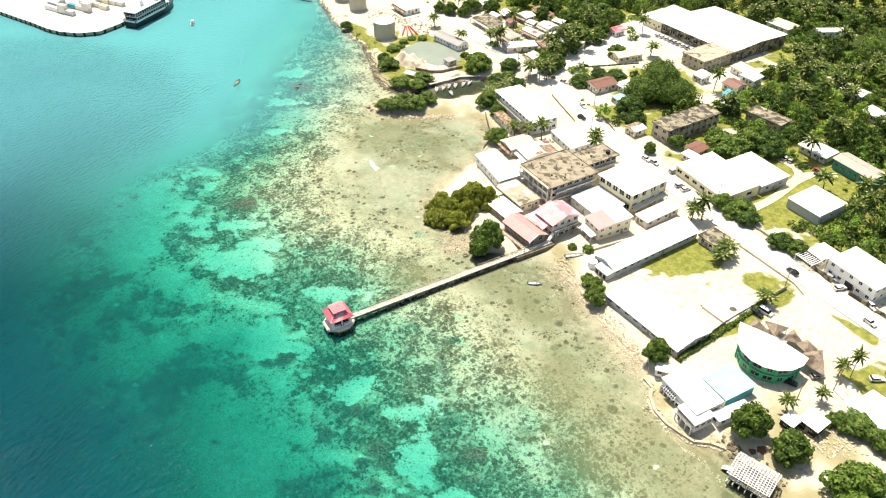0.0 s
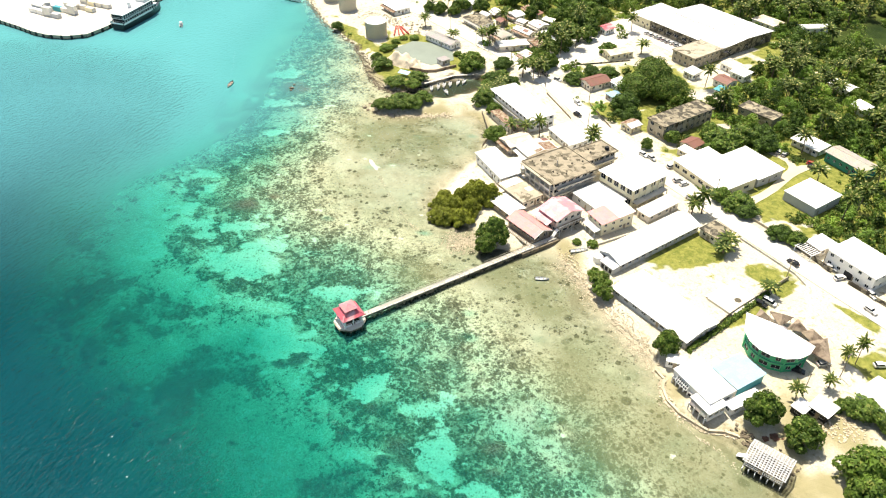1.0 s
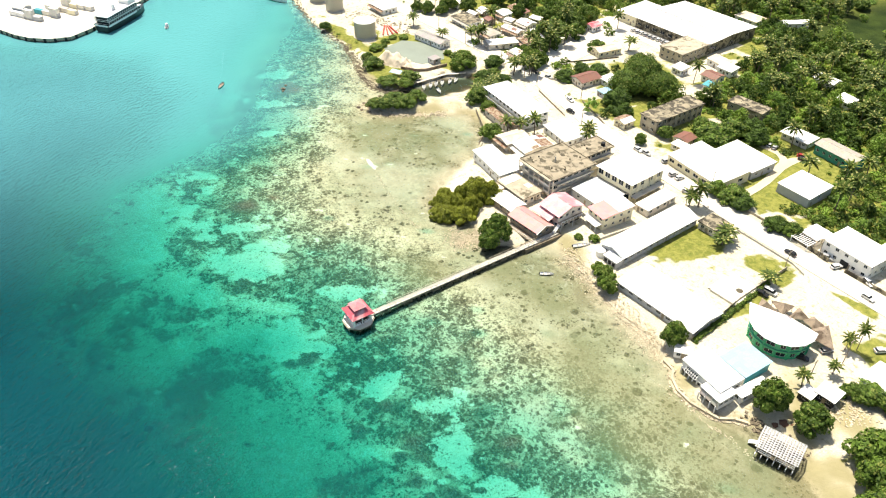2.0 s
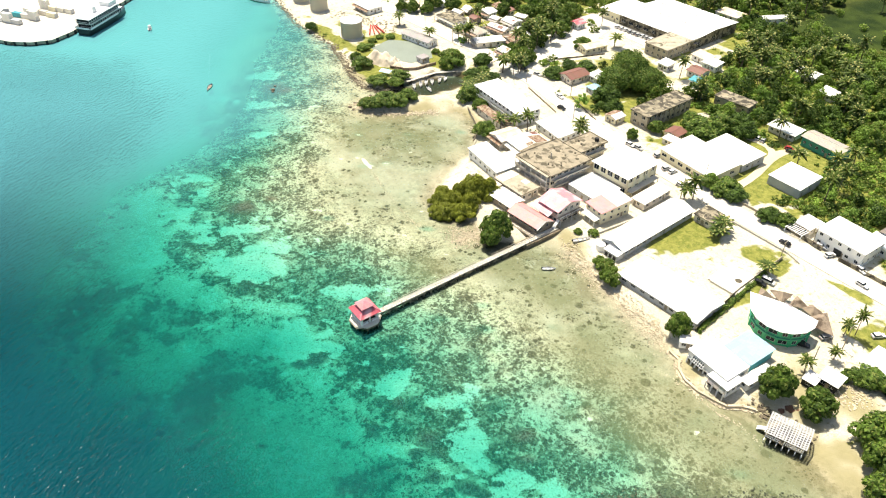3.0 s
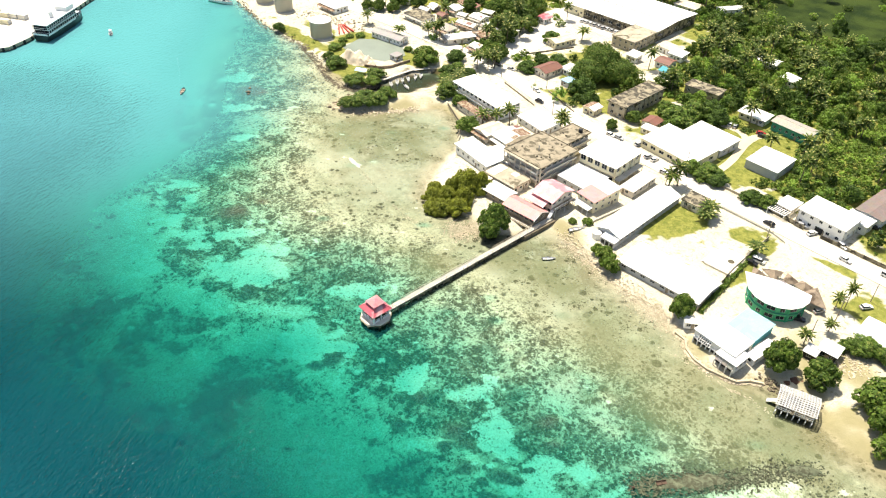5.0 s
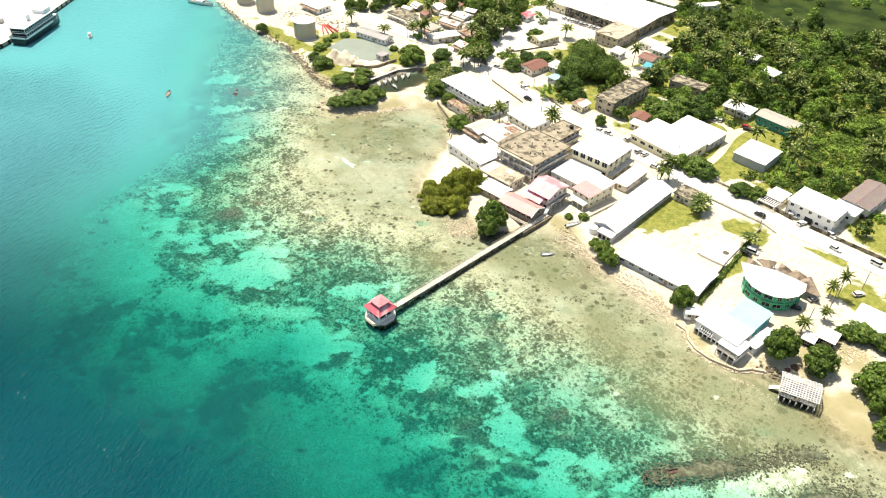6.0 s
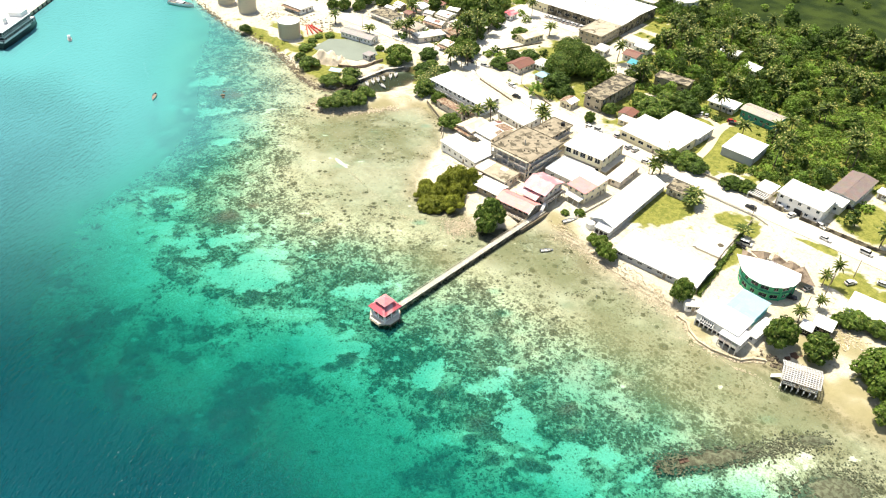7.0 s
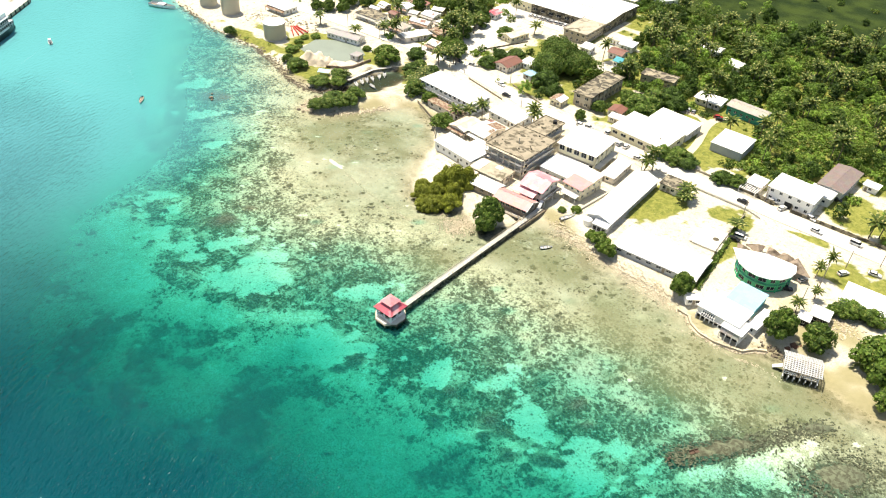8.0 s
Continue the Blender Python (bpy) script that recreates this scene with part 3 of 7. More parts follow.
waves = node(nt, "Bump", {"Strength": gust, "Distance": 1.9, "Height": swell})
clear = node(nt, "BsdfTransparent", {"Color": tint.outputs[0]})
milk = node(nt, "BsdfDiffuse", {"Color": mixc(nt, ramp(nt, dep, 3.0, 9.0), (0.0, 0.115, 0.116), (0.0, 0.066, 0.092)), "Normal": waves.outputs[0]})
body = node(nt, "MixShader", {0: maths(nt, "SUBTRACT", 1.0, maths(nt, "POWER", math.e, maths(nt, "MULTIPLY", dep, -0.15))), 1: clear.outputs[0], 2: milk.outputs[0]})
# diffuse cyan for silt and for the sky reflected in the far water
silt_and_sky = node(nt, "BsdfDiffuse", {"Color": (0.16, 0.52, 0.575, 1), "Normal": waves.outputs[0]})
body = node(nt, "MixShader", {0: node(nt, "Attribute", attribute_name="silt_and_sky").outputs["Fac"], 1: body.outputs[0], 2: silt_and_sky.outputs[0]})
glint = node(nt, "BsdfGlossy", {"Color": (0.008, 0.009, 0.0095, 1), "Roughness": 0.12, "Normal": chips})
sheen = node(nt, "BsdfGlossy", {"Color": (0.07, 0.095, 0.10, 1), "Roughness": 0.24, "Normal": waves.outputs[0]})
gloss = node(nt, "AddShader", {0: glint.outputs[0], 1: sheen.outputs[0]})
fres = node(nt, "Fresnel", {"IOR": 1.30, "Normal": waves.outputs[0]})
top = node(nt, "MixShader", {0: fres.outputs[0], 1: body.outputs[0], 2: gloss.outputs[0]})
nt.links.new(top.outputs[0], nt.nodes["Material Output"].inputs["Surface"])
me.materials.append(m)
tagged(new("water", me), "clear turquoise sea, shallow over the reef and deeper offshore", "sea", kind="structure")


# ---- mesh building ----
class Geo:
    """Collects boxes, prisms and tubes; links them as one mesh."""

    def __init__(self):
        self.v, self.f = [], []

    def add(self, verts, faces, m=None):
        n = len(self.v)
        self.v += [tuple(m @ Vector(p)) if m else tuple(p) for p in verts]
        self.f += [tuple(n + i for i in f) for f in faces]
        return self

    def box(self, x0, x1, y0, y1, z0, z1, m=None):
        vs = [(x, y, z) for z in (z0, z1) for x, y in ((x0, y0), (x1, y0), (x1, y1), (x0, y1))]
        return self.add(vs, [(3, 2, 1, 0), (4, 5, 6, 7), (0, 1, 5, 4), (1, 2, 6, 5), (2, 3, 7, 6), (3, 0, 4, 7)], m)

    def prism(self, poly, z0, z1, m=None):
        n = len(poly)
        vs = [(x, y, z) for z in (z0, z1) for x, y in poly]
        fs = [tuple(range(n - 1, -1, -1)), tuple(range(n, 2 * n))] + [(i, (i + 1) % n, n + (i + 1) % n, n + i) for i in range(n)]
        return self.add(vs, fs, m)

    def tube(self, path, radii, sides=8, m=None):
        """A closed tube along points, with a radius at each."""
        vs, fs, k = [], [], sides
        for i, p in enumerate(path):
            a, b = Vector(path[max(i - 1, 0)]), Vector(path[min(i + 1, len(path) - 1)])
            q = (b - a).to_track_quat("Z", "Y")
            for s in range(k):
                ang = 2 * math.pi * s / k
                vs.append(Vector(p) + q @ Vector((math.cos(ang) * radii[i], math.sin(ang) * radii[i], 0)))
        for i in range(len(path) - 1):
            fs += [(i * k + s, i * k + (s + 1) % k, (i + 1) * k + (s + 1) % k, (i + 1) * k + s) for s in range(k)]
        fs += [tuple(range(k - 1, -1, -1)), tuple((len(path) - 1) * k + s for s in range(k))]
        return self.add(vs, fs, m)

    def slab(self, top, thick, m=None):
        """A plate from its upper corners, of the given thickness downwards."""
        n = len(top)
        vs = [(x, y, z - thick) for x, y, z in top] + list(top)
        fs = [tuple(range(n - 1, -1, -1)), tuple(range(n, 2 * n))] + [(i, (i + 1) % n, n + (i + 1) % n, n + i) for i in range(n)]
        return self.add(vs, fs, m)

    def mesh(self, name, mat, smooth=False):
        me = bpy.data.meshes.new(name)
        me.from_pydata(self.v, [], self.f)
        if smooth:
            me.polygons.foreach_set("use_smooth", [True] * len(me.polygons))
        me.materials.append(mat)
        me.update()
        return me


def part(name, geo, mat, parent, label="", m=None, smooth=False):
    """One mesh object under a thing or part; geo may be a Geo or a finished mesh."""
    me = geo.mesh(name, mat, smooth) if isinstance(geo, Geo) else geo
    ob = new(name, me)
    ob.parent = parent
    if m is not None:
        ob.matrix_basis = m
    return tagged(ob, label)


def thing(name, x, y, z, yaw, label, category, group="", kind=""):
    ob = new(name)
    ob.empty_display_size = 0.5
    ob.matrix_basis = pose(x, y, z, 0, 0, yaw)
    return tagged(ob, label, category, group, kind)


def single(name, geo, mat, label, category, m=None, group="", kind="", smooth=False):
    me = geo.mesh(name, mat, smooth) if isinstance(geo, Geo) else geo
    ob = new(name, me)
    if m is not None:
        ob.matrix_basis = m
    return tagged(ob, label, category, group, kind)


SHARED = {}


def window_parts(parent, m, w, h, style="glass"):
    """A framed pane set back in its opening; m: pose of the opening's middle, its outside along -y."""
    key = (round(w, 2), round(h, 2))
    if key not in SHARED:
        g, t = Geo(), 0.055
        g.box(-w / 2, w / 2, -0.03, 0.07, -h / 2, -h / 2 + t).box(-w / 2, w / 2, -0.03, 0.07, h / 2 - t, h / 2)
        g.box(-w / 2, -w / 2 + t, -0.03, 0.07, -h / 2 + t, h / 2 - t).box(w / 2 - t, w / 2, -0.03, 0.07, -h / 2 + t, h / 2 - t)
        g.box(-0.03, 0.03, -0.02, 0.06, -h / 2 + t, h / 2 - t)
        p = Geo().box(-w / 2 + t, w / 2 - t, 0.03, 0.05, -h / 2 + t, h / 2 - t)
        SHARED[key] = (g.mesh("window", M_WOODW), p.mesh("pane", M_GLASS))
    a, b = SHARED[key]
    win = part("window", a, None, parent, "", m)
    part("pane", b, None, win)


def facade(g, length, height, holes, m, deep=0.22):
    """A wall face along x from 0, outside along -y, with openings (x, z, w, h) given by their lower left corner, and their reveals."""
    xs = sorted({0.0, length, *(v for x, z, w, h in holes for v in (x, x + w))})
    zs = sorted({0.0, height, *(v for x, z, w, h in holes for v in (z, z + h))})
    for a, b in zip(xs, xs[1:]):
        for c, d in zip(zs, zs[1:]):
            if not any(x - 1e-6 < (a + b) / 2 < x + w + 1e-6 and z - 1e-6 < (c + d) / 2 < z + h + 1e-6 for x, z, w, h in holes):
                g.add([(a, 0, c), (b, 0, c), (b, 0, d), (a, 0, d)], [(0, 1, 2, 3)], m)
    for x, z, w, h in holes:
        p = [(x, z), (x + w, z), (x + w, z + h), (x, z + h)]
        for i in range(4):
            (a, c), (b, d) = p[i], p[(i + 1) % 4]
            g.add([(a, 0, c), (a, deep, c), (b, deep, d), (b, 0, d)], [(0, 1, 2, 3)], m)


FOOT = []   # plan of what is built, to keep trees off it


def house(name, label, cx, cy, sx, sy, yaw, h, roof="flat", wall=M_WALLW, top=M_WHITE, z0=1.5, over=0.5, rise=1.5, storeys=1, south=0, east=0, north=0, west=0,
          win=(1.3, 1.2), parapet=0.0, door=True, category="building", group="", roof_label=""):
    """A house with walls, roof and framed openings. south is its -y side. Counts are openings per storey on each side."""
    FOOT.append((cx, cy, sx / 2 + 1.5, sy / 2 + 1.5))
    ob = thing(name, cx, cy, z0, yaw, label, category, group)
    g, st = Geo(), h / storeys
    hx, hy = sx / 2 - over, sy / 2 - over
    sides = ((2 * hx, south, pose(-hx, -hy, 0)), (2 * hy, east, pose(hx, -hy, 0, 0, 0, 90)), (2 * hx, north, pose(hx, hy, 0, 0, 0, 180)), (2 * hy, west, pose(-hx, hy, 0, 0, 0, -90)))
    for k, (length, count, m) in enumerate(sides):
        holes = []
        for s in range(storeys):
            for i in range(count):
                w, hh = min(win[0], length / count * 0.7), min(win[1], st * 0.55)
                x, z = length * (i + 0.5) / count - w / 2, s * st + st * 0.36
                holes.append((x, z, w, hh))
        doors = []
        if door and count and k < 2:
            i = count // 2
            x = length * (i + (1 if count > 1 and i < count - 1 else 0)) / count - 0.55
            if count == 1:
                x = length * 0.12
            if all(x + 1.1 < q[0] - 0.05 or x > q[0] + q[2] + 0.05 for q in holes) and 0.1 < x < length - 1.3:
                doors.append((x, 0.02, 1.1, 2.1))
        facade(g, length, h, holes + doors, m)
        for x, z, w, hh in holes:
            window_parts(ob, m @ pose(x + w / 2, 0.12, z + hh / 2), w, hh)
        for x, z, w, hh in doors:
            part("door", Geo().box(x + 0.02, x + w - 0.02, 0.1, 0.16, z + 0.01, z + hh - 0.02), M_WOOD, ob, "", m)
    bx, by, t = sx / 2, sy / 2, 0.14
    rg = Geo()
    if roof == "flat":
        rg.box(-bx, bx, -by, by, h, h + 0.22)
        if parapet:
            p = 0.25
            for a in ((-bx, bx, -by, -by + p), (-bx, bx, by - p, by), (-bx, -bx + p, -by + p, by - p), (bx - p, bx, -by + p, by - p)):
                rg.box(*a, h + 0.22, h + 0.22 + parapet)
    elif roof == "mono":
        rg.slab([(-bx, -by, h + t), (bx, -by, h + t), (bx, by, h + rise + t), (-bx, by, h + rise + t)], t)
        g.add([(-hx, -hy, h), (-hx, hy, h), (-hx, hy, h + rise), (hx, -hy, h), (hx, hy, h), (hx, hy, h + rise)], [(0, 2, 1), (3, 4, 5), (1, 2, 5, 4)])
    elif roof in ("gable_x", "gable_y"):
        lie = pose(0, 0, 0) if roof == "gable_x" else pose(0, 0, 0, 0, 0, 90)
        if roof == "gable_y":
            bx, by, hx, hy = by, bx, hy, hx
        drop = rise * (by - hy) / by
        rg.slab([(-bx, -by, h - drop + t), (bx, -by, h - drop + t), (bx, 0, h + rise + t), (-bx, 0, h + rise + t)], t, lie)
        rg.slab([(-bx, 0, h + rise + t), (bx, 0, h + rise + t), (bx, by, h - drop + t), (-bx, by, h - drop + t)], t, lie)
        rg.box(-bx, bx, -0.18, 0.18, h + rise + t - 0.03, h + rise + t + 0.05, lie)
        for s in (-1, 1):
            g.add([(s * hx, -hy, h), (s * hx, hy, h), (s * hx, 0, h + rise)], [(0, 1, 2) if s > 0 else (0, 2, 1)], lie)
    elif roof == "hip":
        k = max(0.0, (bx - by)) if bx > by else 0.0
        kk = max(0.0, (by - bx)) if by > bx else 0.0
        a, b = (-k, -kk, h + rise), (k, kk, h + rise)
        c = [(-bx, -by, h), (bx, -by, h), (bx, by, h), (-bx, by, h)]
        if bx >= by:
            rg.add(c + [a, b], [(0, 1, 5, 4), (1, 2, 5), (2, 3, 4, 5), (3, 0, 4), (3, 2, 1, 0)])
        else:
            rg.add(c + [a, b], [(0, 1, 4), (1, 2, 5, 4), (2, 3, 5), (3, 0, 4, 5), (3, 2, 1, 0)])
    part("wall", g, wall, ob)
    part("roof", rg, top, ob, roof_label)
    return ob


# ---- roads and yards ----
def ribbon(name, pts, widths, z, mat, label, category, thick=0.12):
    """A strip along points with a width at each, its ends square."""
    top_l, top_r = [], []
    for i, p in enumerate(pts):
        a, b = Vector(pts[max(i - 1, 0)]), Vector(pts[min(i + 1, len(pts) - 1)])
        d = (b - a).normalized()
        n = Vector((-d.y, d.x)) * widths[i] / 2
        top_l.append((p[0] + n.x, p[1] + n.y))
        top_r.append((p[0] - n.x, p[1] - n.y))
    g = Geo()
    for i in range(len(pts) - 1):
        q = [top_r[i], top_r[i + 1], top_l[i + 1], top_l[i]]
        g.add([(x, y, z) for x, y in q], [(0, 1, 2, 3)])
        g.add([(*q[0], z - thick), (*q[1], z - thick), (*q[1], z), (*q[0], z)], [(0, 1, 2, 3)])
        g.add([(*q[2], z - thick), (*q[3], z - thick), (*q[3], z), (*q[2], z)], [(0, 1, 2, 3)])
    return single(name, g, mat, label, category, kind="structure")


ribbon("road", [(400, 146), (130, 144.5), (90, 143.5), (40, 142.5), (-20, 143.5), (-55, 146.5), (-85, 152), (-108, 156), (-128, 156.5), (-155, 153.5), (-185, 151), (-213, 148), (-260, 140), (-400, 150)],
       [9, 9, 9, 9, 9, 9, 9, 11, 9, 9, 9, 9, 8, 8], 1.72, M_ASPH, "pale dusty asphalt shore road through the village", "road")
ribbon("side_road", [(-110, 162), (-118, 180), (-124, 205), (-136, 238)], [12, 18, 22, 22], 1.70, M_YARD, "wide pale coral gravel road up to the store yard", "road")
ribbon("track", [(24, 147), (22.6, 153), (22, 159), (21.6, 166), (20.6, 173), (18.8, 180), (17.0, 186), (16.0, 191), (16.4, 197), (18.6, 202), (22, 206)], [6, 4.5, 3.8, 3.4, 3.4, 3.6, 4.2, 4.8, 4.0, 3.4, 3.2], 1.69, M_TRACK, "curving pale dirt track between the plots", "track")
ribbon("track", [(16.5, 189), (13.6, 193.5), (9.8, 195.8), (5.5, 195.8), (1, 195), (-4, 194.2)], [3.4, 3.4, 3.2, 3.0, 2.6, 2.2], 1.68, M_TRACK, "pale dirt branch track behind the warehouse", "track")
ribbon("pavement", [(-145, 250), (-96, 246)], [34, 26], 1.71, M_YARD, "white coral gravel car park in front of the store", "yard")

# ---- pier and pavilion ----
PIER_YAW = 0.8
pier = thing("pier", 2.5, 0.5, 0, PIER_YAW, "long narrow pale concrete pier on posts with a low edge kerb", "pier")
L = 79
part("deck", Geo().box(-0.86, 0.86, 0, L, 1.55, 1.85), M_CONC_LIGHT, pier)
for s in (-1, 1):
    part("edge_kerb", Geo().box(s * 0.86 - 0.09, s * 0.86 + 0.09, 0, L, 1.85, 1.98), M_CONC_LIGHT, pier)
    part("side_beam", Geo().box(s * 0.78 - 0.11, s * 0.78 + 0.11, 0, L, 0.95, 1.55), M_CONC_OLD, pier)
post = Geo().box(-0.17, 0.17, -0.17, 0.17, -2.2, 1.6).mesh("post", M_CONC_OLD)
brace = Geo().box(-0.09, 0.09, -1.3, 1.3, 0.35, 0.6).mesh("brace", M_CONC_OLD)
rail_post = Geo().box(-0.06, 0.06, -0.06, 0.06, 0, 0.85).mesh("stanchion", M_CONC)
rng = random.Random(3)
for k in range(28):
    for s in (-0.8, 0.8):
        part("post", post, None, pier, "", pose(s, 1.5 + k * 2.8, 0, 0, 0, rng.uniform(-3, 3)))
        if rng.random() < 0.7:
            part("brace", brace, None, pier, "", pose(s, 2.9 + k * 2.8, rng.uniform(-0.1, 0.1)))
for k in range(40):
    for s in (-0.88, 0.88):
        if rng.random() < 0.86:
            part("stanchion", rail_post, None, pier, "", pose(s, 1.4 + k * 1.98, 1.97, rng.uniform(-3, 3), rng.uniform(-4, 4), 0))
for s in (-0.88, 0.88):
    for k in range(13):
        if (k * 5 + (s > 0) * 3) % 7:
            part("handrail", Geo().box(s - 0.05, s + 0.05, 0.8 + 5.94 * k, 6.7 + 5.94 * k, 2.72, 2.82), M_CONC, pier)
part("abutment", Geo().prism([(-1.8, L - 16), (1.6, L - 16), (1.9, L + 1), (-2.2, L + 1)], -0.4, 1.54), M_ROCK, pier, "rough dark masonry footing")

pav = thing("pavilion", 2.0, -3.2, 0.55, PIER_YAW, "red-roofed two-tier pavilion on a pale octagonal platform at the pier's end", "pavilion")
octo = lambda r, k=8, a0=22.5: [(r * math.cos(radians(a0 + 360 / k * i)), r * math.sin(radians(a0 + 360 / k * i))) for i in range(k)]
part("platform", Geo().prism(octo(5.0), 0.6, 1.0), M_YARD, pav, "pale octagonal concrete platform")
# added dark slab: the shade under the roof put into the floor's colour
part("inner_floor", Geo().box(-2.75, 2.75, -2.75, 2.75, 0.99, 1.03), M_CONC_OLD, pav, "dark slab that paints the shade under the roof")
part("step", Geo().prism(octo(5.25), 0.28, 0.56), M_CONC, pav)
part("base", Geo().prism(octo(4.3), -2.8, 0.28), M_CONC_OLD, pav, "dark wet masonry base")
for k in range(8):
    a = radians(45 * k)
    part("buttress", Geo().box(4.2, 4.95, -0.25, 0.25, -2.8, 0.27), M_CONC_OLD, pav, "", pose(0, 0, 0, 0, 0, 45 * k + 22.5))
for sx_ in (-1, 1):
    for sy_ in (-1, 0, 1):
        part("column", Geo().box(-0.17, 0.17, -0.17, 0.17, 1.0, 4.5), M_WALLW, pav, "", pose(2.9 * sx_, 2.9 * sy_, 0))
for sy_ in (-1, 1):
    part("column", Geo().box(-0.17, 0.17, -0.17, 0.17, 1.0, 4.5), M_WALLW, pav, "", pose(0, 2.9 * sy_, 0))
for k in range(4):
    mm = pose(0, 0, 0, 0, 0, 90 * k)
    part("lintel", Geo().box(-3.05, 3.05, -3.05, -2.75, 4.2, 4.55), M_WALLW, pav, "", mm)
    for x in (-2.73, 0.6):
        part("parapet_wall", Geo().box(x, x + 2.13, -3.0, -2.8, 1.0, 1.7), M_WALLW, pav, "", mm)
    part("corner_pier", Geo().box(-3.12, -2.62, -3.12, -2.62, 1.0, 4.5), M_WALLW, pav, "", mm)
    if k != 2:
        part("guard_rail", Geo().box(-2.73, -0.17, -2.97, -2.83, 2.05, 2.17).box(0.17, 2.73, -2.97, -2.83, 2.05, 2.17), M_WALLW, pav, "", mm)


def pyramid(g, r, z0, r1, z1, t=0.12):
    for k in range(4):
        m = pose(0, 0, 0, 0, 0, 90 * k)
        g.add([(-r, -r, z0), (r, -r, z0), (r1, -r1, z1), (-r1, -r1, z1)], [(0, 1, 2, 3)], m)
        g.add([(-r, -r, z0 - t), (r, -r, z0 - t), (r1, -r1, z1 - t), (-r1, -r1, z1 - t)], [(3, 2, 1, 0)], m)
        g.add([(-r, -r, z0 - t), (r, -r, z0 - t), (r, -r, z0), (-r, -r, z0)], [(0, 1, 2, 3)], m)
    return g


part("roof", pyramid(Geo(), 3.85, 4.4, 1.75, 6.0), M_RED, pav, "red sheet-metal lower roof")
part("lantern", Geo().box(-1.6, 1.6, -1.6, 1.6, 5.9, 6.75), M_DARK, pav, "plain dark box lantern between the two roofs")
for sx_ in (-1.61, 1.61):
    for sy_ in (-1.61, 1.61):
        part("lantern_post", Geo().box(sx_ - 0.11, sx_ + 0.11, sy_ - 0.11, sy_ + 0.11, 5.8, 6.9), M_WALLW, pav)
# paler than the lower roof: sun glare is painted into this tier
part("upper_roof", pyramid(Geo(), 2.3, 6.75, 0.02, 8.1), M_PINK, pav, "pale red upper roof with the sun's glare put into its colour")
part("finial", Geo().tube([(0, 0, 8.0), (0, 0, 8.6)], [0.08, 0.04]), M_WALLW, pav)
for k in range(4):
    part("hip_cap", Geo().tube([(3.8, 3.8, 4.46), (1.8, 1.8, 6.02)], [0.09, 0.09], 6), M_PINK, pav, "", pose(0, 0, 0, 0, 0, 90 * k))
part("bench", Geo().box(-2.6, 2.6, 2.4, 2.75, 1.4, 1.5).box(-2.5, -2.3, 2.45, 2.7, 1.0, 1.4).box(2.3, 2.5, 2.45, 2.7, 1.0, 1.4), M_WOOD, pav)

# ---- buildings along the shore ----
# the closed wall's dark timber colour stands in for an open veranda's shade
cafe = house("shore_cafe", "low timber cafe on stilts with a faded red gable roof", -7.0, 73.5, 15.5, 8.6, 6, 3.2, "gable_x", M_WOOD, M_SALMON, 1.6, 0.7, 1.6, south=6, east=2, win=(1.6, 1.4))
for k in range(8):
    part("stilt", Geo().box(-0.14, 0.14, -0.14, 0.14, -2.6, 0.05), M_WOOD, cafe, "", pose(-6.6 + 1.9 * k, -3.7, 0))
part("terrace", Geo().box(-7.6, 7.6, -6.2, -3.65, -0.22, 0.0), M_WOOD, cafe, "timber terrace over the shore")
for k in range(9):
    part("terrace_post", Geo().box(-0.07, 0.07, -0.07, 0.07, -2.0, 1.0), M_WOODW, cafe, "", pose(-7.4 + 1.85 * k, -6.1, 0))
part("terrace_rail", Geo().box(-7.5, 7.5, -6.14, -6.06, 0.9, 1.0).box(-7.5, 7.5, -6.13, -6.07, 0.45, 0.52), M_WOODW, cafe)
part("gable_trim", Geo().slab([(7.6, -4.5, 2.95), (7.9, -4.5, 2.95), (7.9, 0, 4.9), (7.6, 0, 4.9)], 0.3).slab([(7.6, 0, 4.9), (7.9, 0, 4.9), (7.9, 4.5, 2.95), (7.6, 4.5, 2.95)], 0.3), M_WOODW, cafe)

guest = house("guest_house", "two-storey weathered guest house with a faded pink roof and balconies", -5.2, 86.6, 11.0, 13.5, 3, 6.2, "gable_x", M_WALLP, M_PINK, 1.6, 0.8, 2.0, storeys=2, south=4, east=4, win=(1.4, 1.3))
part("lean_to_roof", Geo().slab([(-6.6, -9.2, 4.1), (3.0, -9.2, 4.1), (3.0, -5.9, 5.2), (-6.6, -5.9, 5.2)], 0.12), M_PINK, guest, "faded pink lean-to roof")
for x in (-6.3, -3.2, 0.0, 2.8):
    part("balcony_post", Geo().box(x - 0.08, x + 0.08, -9.0, -8.84, -0.1, 4.0), M_WOODW, guest)
part("balcony", Geo().box(4.75, 6.6, -6.2, 6.0, 2.9, 3.1), M_CONC, guest)
for k in range(9):
    part("baluster", Geo().box(6.45, 6.55, -6.1 + 1.5 * k, -6.0 + 1.5 * k, 3.1, 4.0), M_WOODW, guest)
part("handrail", Geo().box(6.42, 6.58, -6.15, 6.0, 4.0, 4.1), M_WOODW, guest)
# black sheets on the closed wall paint the shade under the balcony
for k in range(4):
    part("open_bay", Geo().box(4.74, 4.78, -5.6 + 2.9 * k, -3.6 + 2.9 * k, 0.2, 2.5), M_DARK, guest, "dark sheet for the shade in the bay under the balcony")
part("stair", Geo().slab([(5.0, -9.0, 0.1), (6.3, -9.0, 0.1), (6.3, -6.3, 3.0), (5.0, -6.3, 3.0)], 0.3), M_WOODW, guest, "white outside stair")
